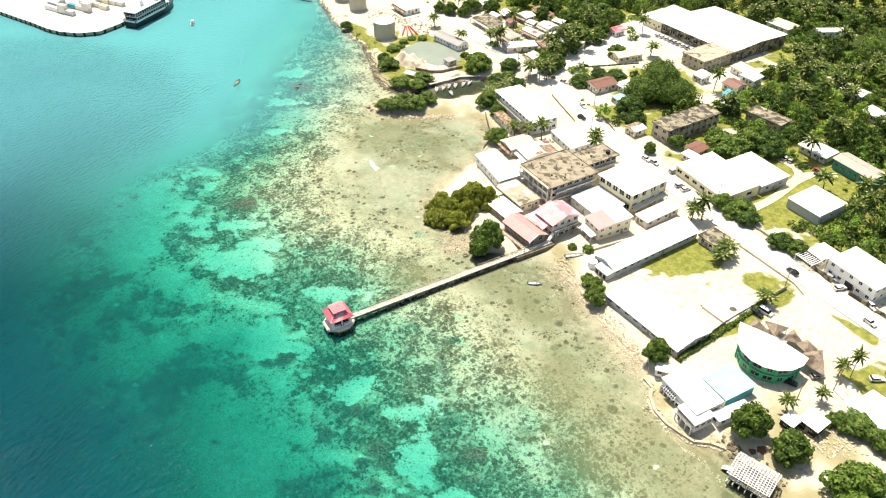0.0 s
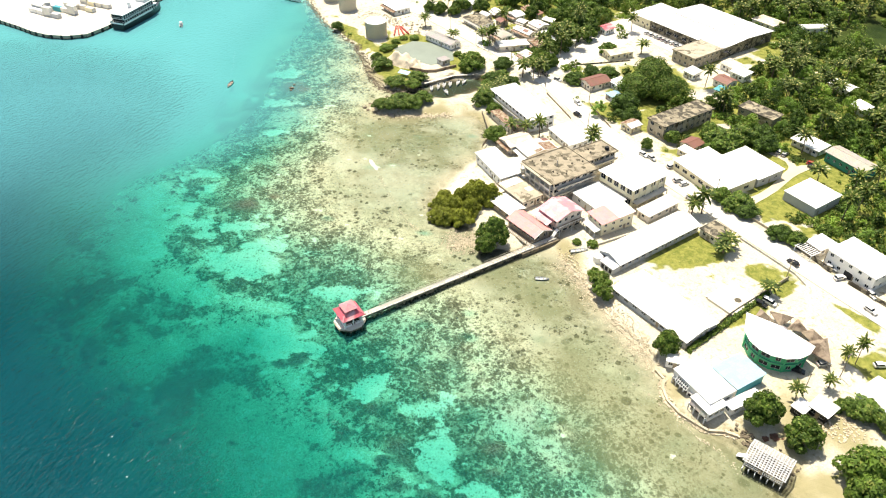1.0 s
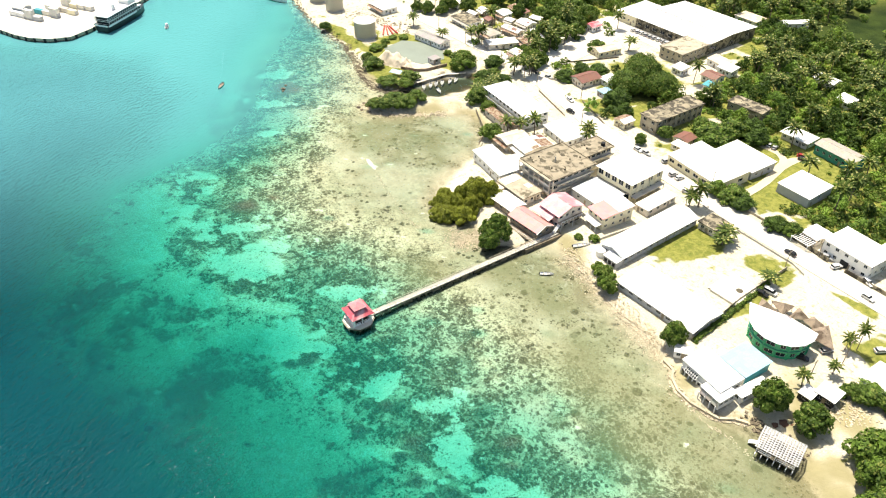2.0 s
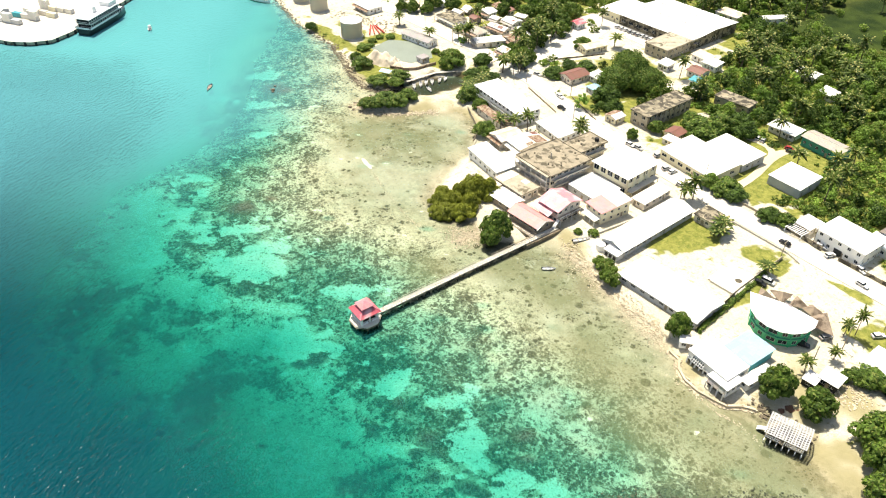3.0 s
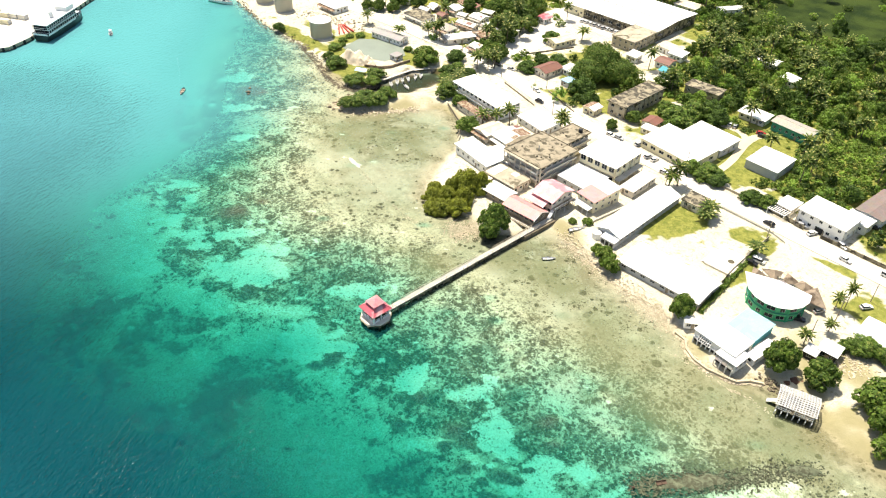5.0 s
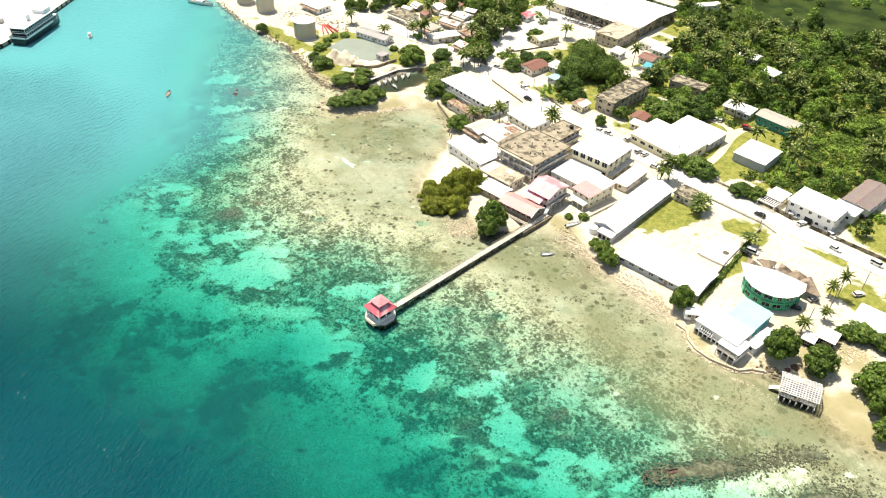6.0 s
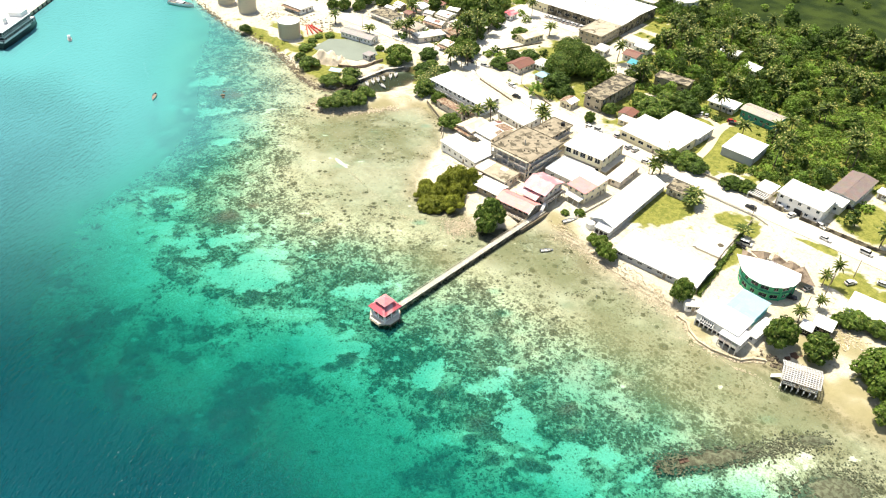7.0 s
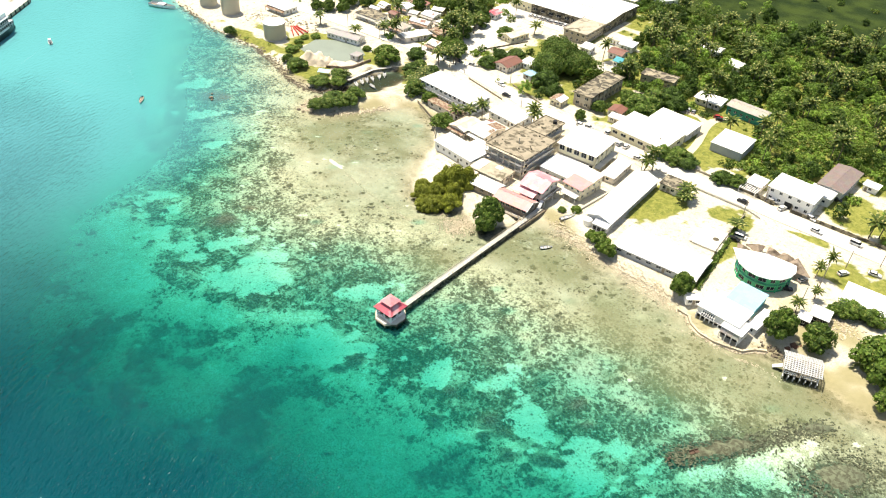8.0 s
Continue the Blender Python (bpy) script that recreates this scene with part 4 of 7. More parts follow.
for k in range(3):
    part("balcony_post", Geo().box(6.4, 6.56, -6.0 + 5.9 * k, -5.84 + 5.9 * k, -0.1, 2.9), M_WOODW, guest)

annex = house("annex_house", "two-storey annex house with a salmon and white metal roof", 5.4, 101.5, 9.4, 15.0, -4, 5.2, "mono", M_WALLC, M_SALMON, 1.6, 0.5, 1.2, storeys=2, south=3, east=4, win=(1.2, 1.1))
part("roof_patch", Geo().slab([(-4.6, 0.2, 5.98), (4.6, 0.2, 5.98), (4.6, 7.6, 6.58), (-4.6, 7.6, 6.58)], 0.05), M_WHITE_OLD, annex, "newer white roof sheets")
part("porch_roof", Geo().slab([(-4.4, -10.2, 2.6), (4.2, -10.2, 2.6), (4.2, -7.0, 2.9), (-4.4, -7.0, 2.9)], 0.1), M_WHITE_OLD, annex)
for x in (-4.0, -1.3, 1.4, 3.9):
    part("porch_post", Geo().box(x - 0.09, x + 0.09, -10.0, -9.82, -0.1, 2.5), M_WALLW, annex)
house("white_flat_store", "low store with a plain white flat roof", -7.2, 106.8, 15.5, 14.0, 2, 3.6, "mono", M_WALLG, M_WHITE, 1.5, 0.3, 0.4, south=2, east=3)

yel = house("cream_office", "cream two-storey office block with a white roof and tall windows", -7.6, 123.5, 18.5, 20.0, 5, 8.8, "hip", M_WALLC, M_WHITE, 1.5, 0.7, 0.9, storeys=2, south=5, east=4, win=(2.4, 2.3))
for k in range(6):
    part("pilaster", Geo().box(8.56, 8.85, -8.9 + 3.5 * k, -8.45 + 3.5 * k, 0, 8.7), M_WALLC, yel)
part("ledge", Geo().box(-8.5, 8.5, -9.75, -9.32, 4.2, 4.45), M_CONC, yel)
part("canopy", Geo().box(8.6, 11.2, -9.0, 8.5, 3.3, 3.5), M_CONC_LIGHT, yel, "flat entrance canopy")
for k in range(4):
    part("canopy_post", Geo().box(10.8, 11.0, -8.6 + 5.6 * k, -8.4 + 5.6 * k, -0.1, 3.3), M_WALLC, yel)
house("street_kiosk", "low white-roofed row of street kiosks", 8.5, 122.5, 6.5, 17.0, 4, 2.9, "mono", M_WALLP, M_WHITE_OLD, 1.5, 0.4, 0.3, south=1, east=4)

flats = house("concrete_flats", "three-storey bare concrete flats with a stained flat roof", -26.6, 102.3, 20.4, 22.6, 1, 8.6, "flat", M_WALLP, M_SLABROOF, 1.5, 1.0, storeys=3, south=7, east=6, win=(2.2, 1.7), parapet=0.35)
for s in (1, 2):
    part("balcony", Geo().box(-9.2, 9.2, -12.3, -10.35, s * 2.87 - 0.12, s * 2.87 + 0.08), M_CONC_LIGHT, flats)
    part("side_balcony", Geo().box(9.25, 10.6, -9.0, 10.2, s * 2.87 - 0.12, s * 2.87 + 0.08).box(10.5, 10.6, -9.0, 10.2, s * 2.87 + 0.08, s * 2.87 + 0.75), M_CONC_LIGHT, flats)
    for k in range(6):
        if (k + s) % 4:
            part("parapet", Geo().box(-9.2 + 3.1 * k, -6.4 + 3.1 * k, -12.3, -12.18, s * 2.87 + 0.08, s * 2.87 + 0.85), (M_WALLP, M_WALLW, M_CONC)[(k + s) % 3], flats)
for k in range(7):
    part("pier_post", Geo().box(-9.2 + 3.03 * k, -8.9 + 3.03 * k, -12.25, -11.95, 0, 8.6), M_WALLP, flats)
part("roof_edge", Geo().box(-9.6, 9.6, -12.5, -11.32, 8.6, 8.82), M_CONC, flats)
rear = house("concrete_flats", "narrow three-storey rear block of the bare concrete flats", -28.2, 121.6, 10.6, 15.6, 1, 8.4, "flat", M_WALLP, M_SLABROOF, 1.5, 0.8, storeys=3, south=0, east=5, win=(1.9, 1.55), parapet=0.35)
for s in (1, 2):
    part("side_balcony", Geo().box(4.6, 6.2, -7.0, 7.0, s * 2.8 - 0.12, s * 2.8 + 0.08).box(6.1, 6.2, -7.0, 7.0, s * 2.8 + 0.08, s * 2.8 + 0.75), M_CONC_LIGHT, rear)
pile = random.Random(5)
for ob_, hx_, hy_, zz, n_ in ((flats, 8.0, 9.5, 8.82, 10), (rear, 3.8, 6.0, 8.62, 5)):
    for k in range(n_):
        x, y = pile.uniform(-hx_, hx_), pile.uniform(-hy_, hy_)
        part("column_stub", Geo().box(x - 0.22, x + 0.22, y - 0.22, y + 0.22, zz, zz + 0.6), M_CONC_OLD, ob_, "dark column stub on the roof")
        x, y, r_ = hx_ * 0.9 * (2 * ((k * 0.618) % 1.0) - 1), -hy_ + 2 * hy_ * (k + 0.5) / n_, pile.uniform(0.8, 1.7)
        edge = [(x + r_ * pile.uniform(0.6, 1.25) * math.cos(a), y + r_ * 0.8 * pile.uniform(0.6, 1.25) * math.sin(a)) for a in np.linspace(0, 2 * math.pi, 17)[:-1]]
        part("mould_patch", Geo().prism(edge, zz, zz + 0.006 + 0.001 * k), M_MOULD, ob_, "dark mould patch left by standing water")
part("roof_tank", Geo().tube([(2.0, 4.5, 8.6), (2.0, 4.5, 10.0)], [0.9, 0.9], 14), M_DARK, rear, "dark water tank on the roof")
part("roof_beam", Geo().box(-0.3, 0.1, -1.5, -1.2, 8.82, 11.3), M_CONC_LIGHT, flats)


def roof_sheets(ob, kind, sx, sy, h, rise, over, items):
    """Odd sheets nailed over a roof: (x, y, length, width, material), on the -y or +y slope."""
    lie = pose(0, 0, 0, 0, 0, 90) if kind == "gable_y" else pose(0, 0, 0)
    if kind == "gable_y":
        sx, sy = sy, sx
    by = sy / 2
    top = lambda y: h + 0.14 + (rise * (y + by) / sy if kind == "mono" else (0.08 if kind == "flat" else rise - (rise + rise * over / by) * abs(y) / by))
    for k, (x, y, l, w, mat) in enumerate(items):
        x0, x1 = max(-sx / 2, x - l / 2), min(sx / 2, x + l / 2)
        y0, y1 = max(-by, y - w / 2), min(by, y + w / 2)
        if y0 < 0 < y1 and kind[0] == "g":
            y0, y1 = (y0, -0.2) if y < 0 else (0.2, y1)
        dz = 0.03 + 0.004 * k
        part("roof_sheet", Geo().slab([(x0, y0, top(y0) + dz), (x1, y0, top(y0) + dz), (x1, y1, top(y1) + dz), (x0, y1, top(y1) + dz)], 0.02), mat, ob, "", lie)


def veranda(ob, sx, sy, over, depth, h, mat, n=4):
    """A lean-to roof on posts along the -y side."""
    y = -sy / 2 + over
    part("veranda_roof", Geo().slab([(-sx / 2, y - depth, h - 0.55), (sx / 2, y - depth, h - 0.55), (sx / 2, y - 0.02, h - 0.1), (-sx / 2, y - 0.02, h - 0.1)], 0.06), mat, ob)
    for k in range(n):
        x = -sx / 2 + 0.3 + (sx - 0.6) * k / (n - 1)
        part("veranda_post", Geo().box(x - 0.07, x + 0.07, y - depth + 0.15, y - depth + 0.29, -0.1, h - 0.55), M_WOOD, ob)


house("white_shore_house", "white L-shaped shore house with a flat white roof", -46.5, 86.5, 22.5, 9.5, -6, 4.3, "mono", M_WALLW, M_WHITE, 1.4, 0.5, 0.5, storeys=1, south=6, east=3)
house("white_house_wing", "white rear wing with a flat white roof", -41.0, 93.0, 10.0, 9.0, -4, 4.4, "flat", M_WALLW, M_WHITE, 1.4, 0.4, south=2, east=2)
tan = house("tan_flat_store", "low store with a half stained, half white flat roof", -27.0, 83.6, 16.5, 10.0, 3, 3.4, "flat", M_WALLP, M_CONC, 1.5, 0.4, south=4, east=3, parapet=0.15)
roof_sheets(tan, "flat", 16.0, 9.5, 3.48, 0, 0.4, [(-5.6, 0.2, 4.4, 8.6, M_WHITE_OLD), (2.0, 3.0, 3.0, 2.6, M_WHITE_OLD)])
house("pale_shore_shed", "shore shed with a pale weathered metal roof", -21.6, 74.2, 12.5, 8.2, 4, 3.1, "gable_x", M_WOOD, M_WHITE_OLD, 1.5, 0.5, 0.9, south=3, east=2)
house("tan_lean_to", "small lean-to with a tan roof", -32.0, 75.0, 6.0, 6.0, 5, 2.8, "mono", M_WALLP, M_CREAMROOF, 1.4, 0.4, 0.4, south=2, east=1)
orange = house("orange_roof_house", "house with a tan and orange metal roof by the shore", -58.6, 104.6, 9.5, 12.5, -3, 3.8, "gable_y", M_WALLP, M_CREAMROOF, 1.5, 0.7, 1.0, south=3, east=3)
veranda(orange, 9.5, 12.5, 0.7, 2.0, 3.0, M_RUSTY)
rusty = house("white_rusty_house", "house with a half white, half rusty metal roof", -49.0, 108.2, 10.0, 15.5, -4, 3.8, "gable_x", M_WALLP, M_WHITE_OLD, 1.5, 0.7, 1.2, south=3, east=4)
roof_sheets(rusty, "gable_x", 10.0, 15.5, 3.8, 1.2, 0.7, [(1.6, 4.0, 6.4, 6.4, M_RUSTY), (3.8, -1.8, 2.0, 3.2, M_RUSTY), (-3.6, 6.0, 2.4, 3.0, M_BROWN)])
veranda(rusty, 10.0, 15.5, 0.7, 2.2, 3.0, M_WHITE_OLD)
lw = house("long_white_block", "long two-storey white block with a shallow white roof", -82.5, 124.5, 35.0, 14.0, -4, 6.3, "hip", M_WALLW, M_WHITE, 1.5, 0.6, 0.7, storeys=2, south=11, east=4, win=(1.6, 1.3))
part("gallery", Geo().box(-16.8, 16.8, -8.2, -6.42, 3.0, 3.2), M_CONC, lw)
part("gallery_parapet", Geo().box(-16.8, 16.8, -8.2, -8.08, 3.2, 4.0), M_WALLW, lw)
for k in range(12):
    part("gallery_post", Geo().box(-16.7 + 3.0 * k, -16.5 + 3.0 * k, -8.2, -8.0, 0, 3.0), M_WALLW, lw)
house("low_white_shop", "low white shop beside the road", -51.5, 128.0, 17.0, 12.0, -5, 3.2, "mono", M_WALLW, M_WHITE, 1.5, 0.4, 0.4, south=4, east=2)
house("grey_side_shed", "narrow grey shed with a weathered roof", -76.0, 111.5, 22.0, 4.5, -4, 2.8, "mono", M_WALLP, M_RUSTY, 1.5, 0.3, 0.4, south=4, east=1)

hall = house("assembly_hall", "long hall with a plain white gable roof and grey walls", 21.8, 106.0, 11.0, 41.0, 3.5, 3.3, "gable_y", M_WALLG, M_WHITE, 1.5, 0.6, 1.6, south=3, east=12, win=(1.5, 1.0))
part("porch_roof", Geo().slab([(-1.0, -23.6, 2.7), (5.3, -23.6, 2.7), (5.3, -20.0, 3.1), (-1.0, -20.0, 3.1)], 0.12), M_WHITE, hall)
part("porch_gable", Geo().box(-0.8, 5.1, -23.4, -20.0, 0, 2.5), M_WALLG, hall)
part("dome_tank", Geo().tube([(-3.4, -22.0, 0), (-3.4, -22.0, 2.4), (-3.4, -22.0, 2.9)], [1.7, 1.7, 0.5], 16), M_WALLW, hall, "white round water tank")
# the porch is solid; black sheets paint the shade of its openings
for k in range(3):
    part("front_opening", Geo().box(-0.3 + 1.8 * k, 1.0 + 1.8 * k, -23.43, -23.39, 0.3, 1.9), M_DARK, hall, "dark sheet for the shade inside the porch opening")
for k in range(14):
    part("wall_rib", Geo().box(4.9, 5.1, -19.5 + 3.0 * k, -19.2 + 3.0 * k, 0, 3.2), M_CONC_LIGHT, hall)
shed = house("white_shed", "broad low shed with a plain white gable roof", 50.4, 85.0, 31.5, 15.5, 4.5, 2.9, "gable_x", M_WALLG, M_WHITE, 1.5, 0.5, 1.3, south=8, east=3, win=(1.8, 0.9))
house("gate_hut", "small hut with a stained flat concrete roof", 30.5, 129.5, 8.0, 8.5, 4, 3.0, "flat", M_WALLP, M_CONC_OLD, 1.5, 0.4, south=2, east=2, parapet=0.1)
slab = thing("stage_platform", 58.3, 108.5, 1.5, 4.5, "raised pale concrete platform in the yard", "platform")
part("slab", Geo().box(-5.0, 5.0, -6.6, 6.6, 0, 0.9), M_YARD, slab)
part("ramp", Geo().slab([(-6.6, -6.0, 0.05), (-5.02, -6.0, 0.85), (-5.02, 4.0, 0.85), (-6.6, 4.0, 0.05)], 0.1), M_CONC_LIGHT, slab)
part("burnt_patch", Geo().prism(octo(1.2, 11, 0), 0.9, 0.92), M_MOULD, slab, "dark scorched round patch", pose(1.5, 0.5, 0))

two = house("white_two_storey", "white two-storey house with a white roof and small windows", 70.2, 157.0, 18.8, 14.0, -1, 6.3, "hip", M_WALLW, M_WHITE, 1.5, 0.4, 1.6, storeys=2, south=5, east=4, win=(1.3, 1.2))
# a black sheet on the wall paints the shade inside a garage
part("carport", Geo().box(-1.2, 1.8, -6.75, -6.55, 0.0, 2.6), M_DARK, two, "dark sheet for the shade inside the garage opening")
gar = house("carport_house", "small house with a white roof and an open slatted carport", 55.0, 156.0, 7.0, 9.0, -2, 3.2, "hip", M_WALLP, M_WHITE, 1.5, 0.5, 0.9, south=2, east=2)
for k in range(9):
    part("slat", Geo().box(-3.6 + 0.85 * k, -3.3 + 0.85 * k, -9.2, -4.5, 2.55, 2.68), M_WOODW, gar)
for x in (-3.4, 3.3):
    part("carport_post", Geo().box(x - 0.1, x + 0.1, -9.1, -8.9, 0, 2.55), M_WOODW, gar)
part("carport_beam", Geo().box(-3.7, 3.7, -9.1, -8.9, 2.68, 2.85), M_WOODW, gar)
house("grey_roof_hall", "long hall with a grey-brown metal roof", 79.5, 181.5, 11.0, 23.0, -2, 4.2, "gable_y", M_WALLW, M_DULLBROWN, 1.5, 0.7, 0.7, south=2, east=7)
house("linking_wing", "white linking wing with a flat white roof", 77.5, 166.5, 10.0, 8.0, -2, 3.6, "flat", M_WALLW, M_WHITE, 1.5, 0.3, south=2, east=2)
house("white_garden_hut", "small white flat-roofed garden hut", 90.5, 189.0, 6.5, 5.5, -2, 2.6, "flat", M_WALLW, M_WHITE, 1.5, 0.5, south=1, east=1)

house("warehouse", "large warehouse with a pale white roof and cream front", 2.4, 158.4, 27.5, 19.0, -3, 4.2, "mono", M_WALLC, M_WHITE, 1.5, 0.4, 0.9, south=6, east=2, win=(2.6, 1.4))
house("rear_depot", "rear warehouse bay with a white roof", 6.4, 175.6, 21.0, 15.0, -2, 3.8, "mono", M_WALLG, M_WHITE, 1.5, 0.4, 0.6, south=0, east=2)
house("grey_shed", "grey metal shed with a white roof", 34.0, 178.0, 14.5, 15.5, 1, 4.0, "mono", M_WALLG, M_WHITE, 1.5, 0.3, 0.6, south=0, east=1)
house("green_house", "long house with turquoise-green walls and a grey-brown roof", 26.0, 212.5, 19.5, 9.5, -2, 4.6, "gable_x", M_TURQ, M_TIN, 1.5, 0.7, 0.9, storeys=1, south=6, east=2)
house("white_roof_house", "low house with a white metal roof above a lawn", 7.0, 211.5, 14.0, 8.5, 2, 3.2, "mono", M_WALLP, M_WHITE, 1.5, 0.8, 0.5, south=4, east=1)
old = house("old_concrete_block", "old two-storey concrete block with a mouldy flat roof", -36.0, 178.0, 10.5, 32.0, 2, 6.4, "flat", M_CONC, M_CONC_OLD, 1.5, 0.6, storeys=2, south=2, east=9, parapet=0.2, win=(1.8, 1.4))
for k in range(9):
    part("rib", Geo().box(4.66, 5.0, -14.8 + 3.65 * k, -14.5 + 3.65 * k, 0, 6.4), M_CONC, old)
house("overgrown_ruin", "overgrown house with a mouldy grey-green flat roof", -22.5, 214.5, 18.0, 9.0, 8, 4.2, "flat", M_CONC, M_CONC_OLD, 1.5, 0.5, south=4, east=2)
house("brown_shed", "small shed with a red-brown metal roof", -19.3, 168.8, 7.5, 8.0, 6, 2.8, "gable_y", M_WALLP, M_BROWN, 1.5, 0.4, 0.8, south=1, east=2)
house("white_lean_shed", "white lean-to shed beside the warehouse", -15.5, 162.5, 8.0, 5.0, 6, 2.6, "mono", M_WALLP, M_WHITE_OLD, 1.5, 0.3, 0.3, south=2, east=1)
half = house("half_brown_house", "small house with a half brown, half white metal roof", -45.0, 157.5, 7.0, 7.5, 2, 3.0, "gable_y", M_WALLC, M_RUSTY, 1.5, 0.5, 0.8, south=2, east=1)
roof_sheets(half, "gable_y", 7.0, 7.5, 3.0, 0.8, 0.5, [(0, -1.9, 7.2, 3.2, M_WHITE)])
house("red_brown_house", "house with a red-brown metal roof by the road", -87.0, 172.0, 9.5, 13.0, -2, 3.2, "gable_y", M_WALLP, M_BROWN, 1.5, 0.6, 1.3, south=2, east=3)
house("white_yard_shed", "small white shed behind the brown roof", -80.0, 181.0, 7.0, 8.0, -2, 3.0, "mono", M_WALLW, M_WHITE, 1.5, 0.4, 0.4, south=1, east=1)
house("blue_grey_hut", "pale blue-grey hut at the edge of the lawn", -71.5, 170.5, 5.5, 6.5, -2, 2.6, "flat", M_WALLG, M_BLUE, 1.5, 0.3, south=1, east=1)
house("tan_store", "long tan store with a cream metal roof", -108.0, 205.0, 9.0, 15.0, -8, 3.4, "gable_y", M_WALLC, M_CREAMROOF, 1.5, 0.5, 1.0, south=2, east=4)

mall = house("supermarket", "very large store with a broad plain white roof", -103.0, 267.6, 50.0, 44.0, 4, 5.8, "gable_x", M_CONC_OLD, M_WHITE, 1.5, 0.6, 1.2, south=9, east=3, win=(3.0, 1.6))
part("roof_seam", Geo().box(-24.0, 12.0, -6.0, -5.4, 7.45, 7.62).box(-20.0, 24.0, 8.0, 8.5, 7.4, 7.55), M_GREYROOF, mall, "grey roof gutter")
part("canopy", Geo().box(-25.5, 25.5, -19.5, -16.42, 3.6, 3.9), M_GREYROOF, mall, "grey front canopy")
house("supermarket_wing", "white-roofed wing of the large store", -134.0, 256.0, 15.0, 25.0, 4, 5.6, "mono", M_WALLC, M_WHITE, 1.5, 0.5, 0.5, south=4, east=0)
house("old_grey_hall", "old grey concrete hall with a stained flat roof", -83.6, 239.5, 15.0, 27.0, 4, 5.8, "flat", M_CONC, M_CONC, 1.5, 0.5, storeys=2, south=4, east=8, parapet=0.25)
for nm, lab, x, y, sx_, sy_, yw, mt, rf in (
        ("yellow_hut", "small hut with a yellow and white roof", -64.5, 243.0, 11, 7, -3, M_CREAMROOF, "mono"),
        ("white_hut", "small hut with a flat white roof", -56.0, 240.0, 9, 7, 2, M_WHITE, "mono"),
        ("brown_roof_hut", "small house with a brown metal roof", -54.5, 227.0, 9, 9, 4, M_BROWN, "gable_x"),
        ("white_square_hut", "small square hut with a white roof", -69.5, 220.0, 7, 6.5, 0, M_WHITE, "mono"),
        ("teal_hut", "small hut with a teal tarpaulin roof", -48.0, 216.5, 5, 4.5, 4, M_TEAL, "mono"),
        ("white_cottage", "white-roofed cottage among the palms", -21.0, 271.5, 12, 8, 2, M_WHITE, "gable_x"),
        ("small_cottage", "small white-roofed cottage among the palms", -2.5, 259.5, 9, 6.5, -8, M_WHITE, "mono"),
        ("tan_roof_house", "house with a tan metal roof behind the trees", -96.0, 307.0, 15, 11, 4, M_CREAMROOF, "hip"),
        ("long_white_barn", "long white-roofed barn behind the trees", -77.0, 322.0, 6, 16, -28, M_WHITE, "gable_y"),
        ("red_container_shed", "red metal shed at the edge of the yard", -136.0, 221.0, 7, 8, 4, M_RED, "gable_y"),
        ("thatch_store", "old house with a mouldy grey-brown roof", -182.5, 166.0, 17, 10.5, 3, M_CONC_OLD, "hip"),
        ("small_white_house", "small white house with a grey roof", -178.5, 189.0, 9, 8, 8, M_WHITE, "gable_y"),
        ("tan_village_house", "village house with a tan metal roof", -159.5, 165.5, 12, 8.5, 2, M_TIN, "hip"),
        ("white_village_house", "village house with a white metal roof", -159.0, 191.3, 9.5, 8.5, 4, M_WHITE, "gable_x"),
        ("long_village_house", "long village house with a weathered white roof", -155.5, 178.8, 13, 6, 8, M_WHITE_OLD, "gable_x"),
        ("patched_village_house", "village house with a patched white roof", -145.0, 163.5, 8, 17, -20, M_WHITE_OLD, "hip"),
        ("rusty_village_house", "village house with a rusty metal roof", -139.5, 175.0, 9, 8, -4, M_RUSTY, "gable_y"),
        ("brown_village_hut", "village hut with a rusty brown roof", -136.0, 185.5, 8, 6, -4, M_RUSTY, "gable_x"),
        ("pale_village_hut", "village hut with a pale flat roof", -129.0, 160.5, 7, 5.5, 3, M_WHITE_OLD, "mono"),
        ("white_roadside_house", "white house beside the coast road", -212.0, 178.0, 16, 9, 6, M_WHITE, "hip"),
        ("far_white_store", "white store beyond the fuel tanks", -226.0, 136.0, 15, 11, 4, M_WHITE, "flat"),
        ("far_long_store", "long pale store beyond the fuel tanks", -258.0, 152.0, 24, 11, 4, M_CREAMROOF, "gable_x"),
        ("far_grey_store", "grey-roofed store beyond the coast road", -245.0, 190.0, 18, 12, 4, M_GREYROOF, "gable_x")):
    vil = house(nm, lab, x, y, sx_, sy_, yw, 3.2, rf, M_WALLP if mt in (M_RUSTY, M_WHITE_OLD) else M_WALLW, mt, 1.5, 0.5, 1.0, south=2, east=2, category="house")
    if x < -120 and "red" not in nm:
        veranda(vil, sx_, sy_, 0.5, 2.0, 2.9, pile.choice((M_RUSTY, M_WHITE_OLD, M_TIN, M_WHITE_OLD)))
        if rf in ("mono", "gable_x", "gable_y"):
            roof_sheets(vil, rf, sx_, sy_, 3.2, 1.0, 0.5, [(pile.uniform(-0.4, 0.4) * sx_, pile.uniform(-0.4, 0.4) * sy_, pile.uniform(1.5, 4), pile.uniform(1.2, 2.8), pile.choice((M_RUSTY, M_BROWN, M_TIN, M_WHITE))) for _ in range(4)])

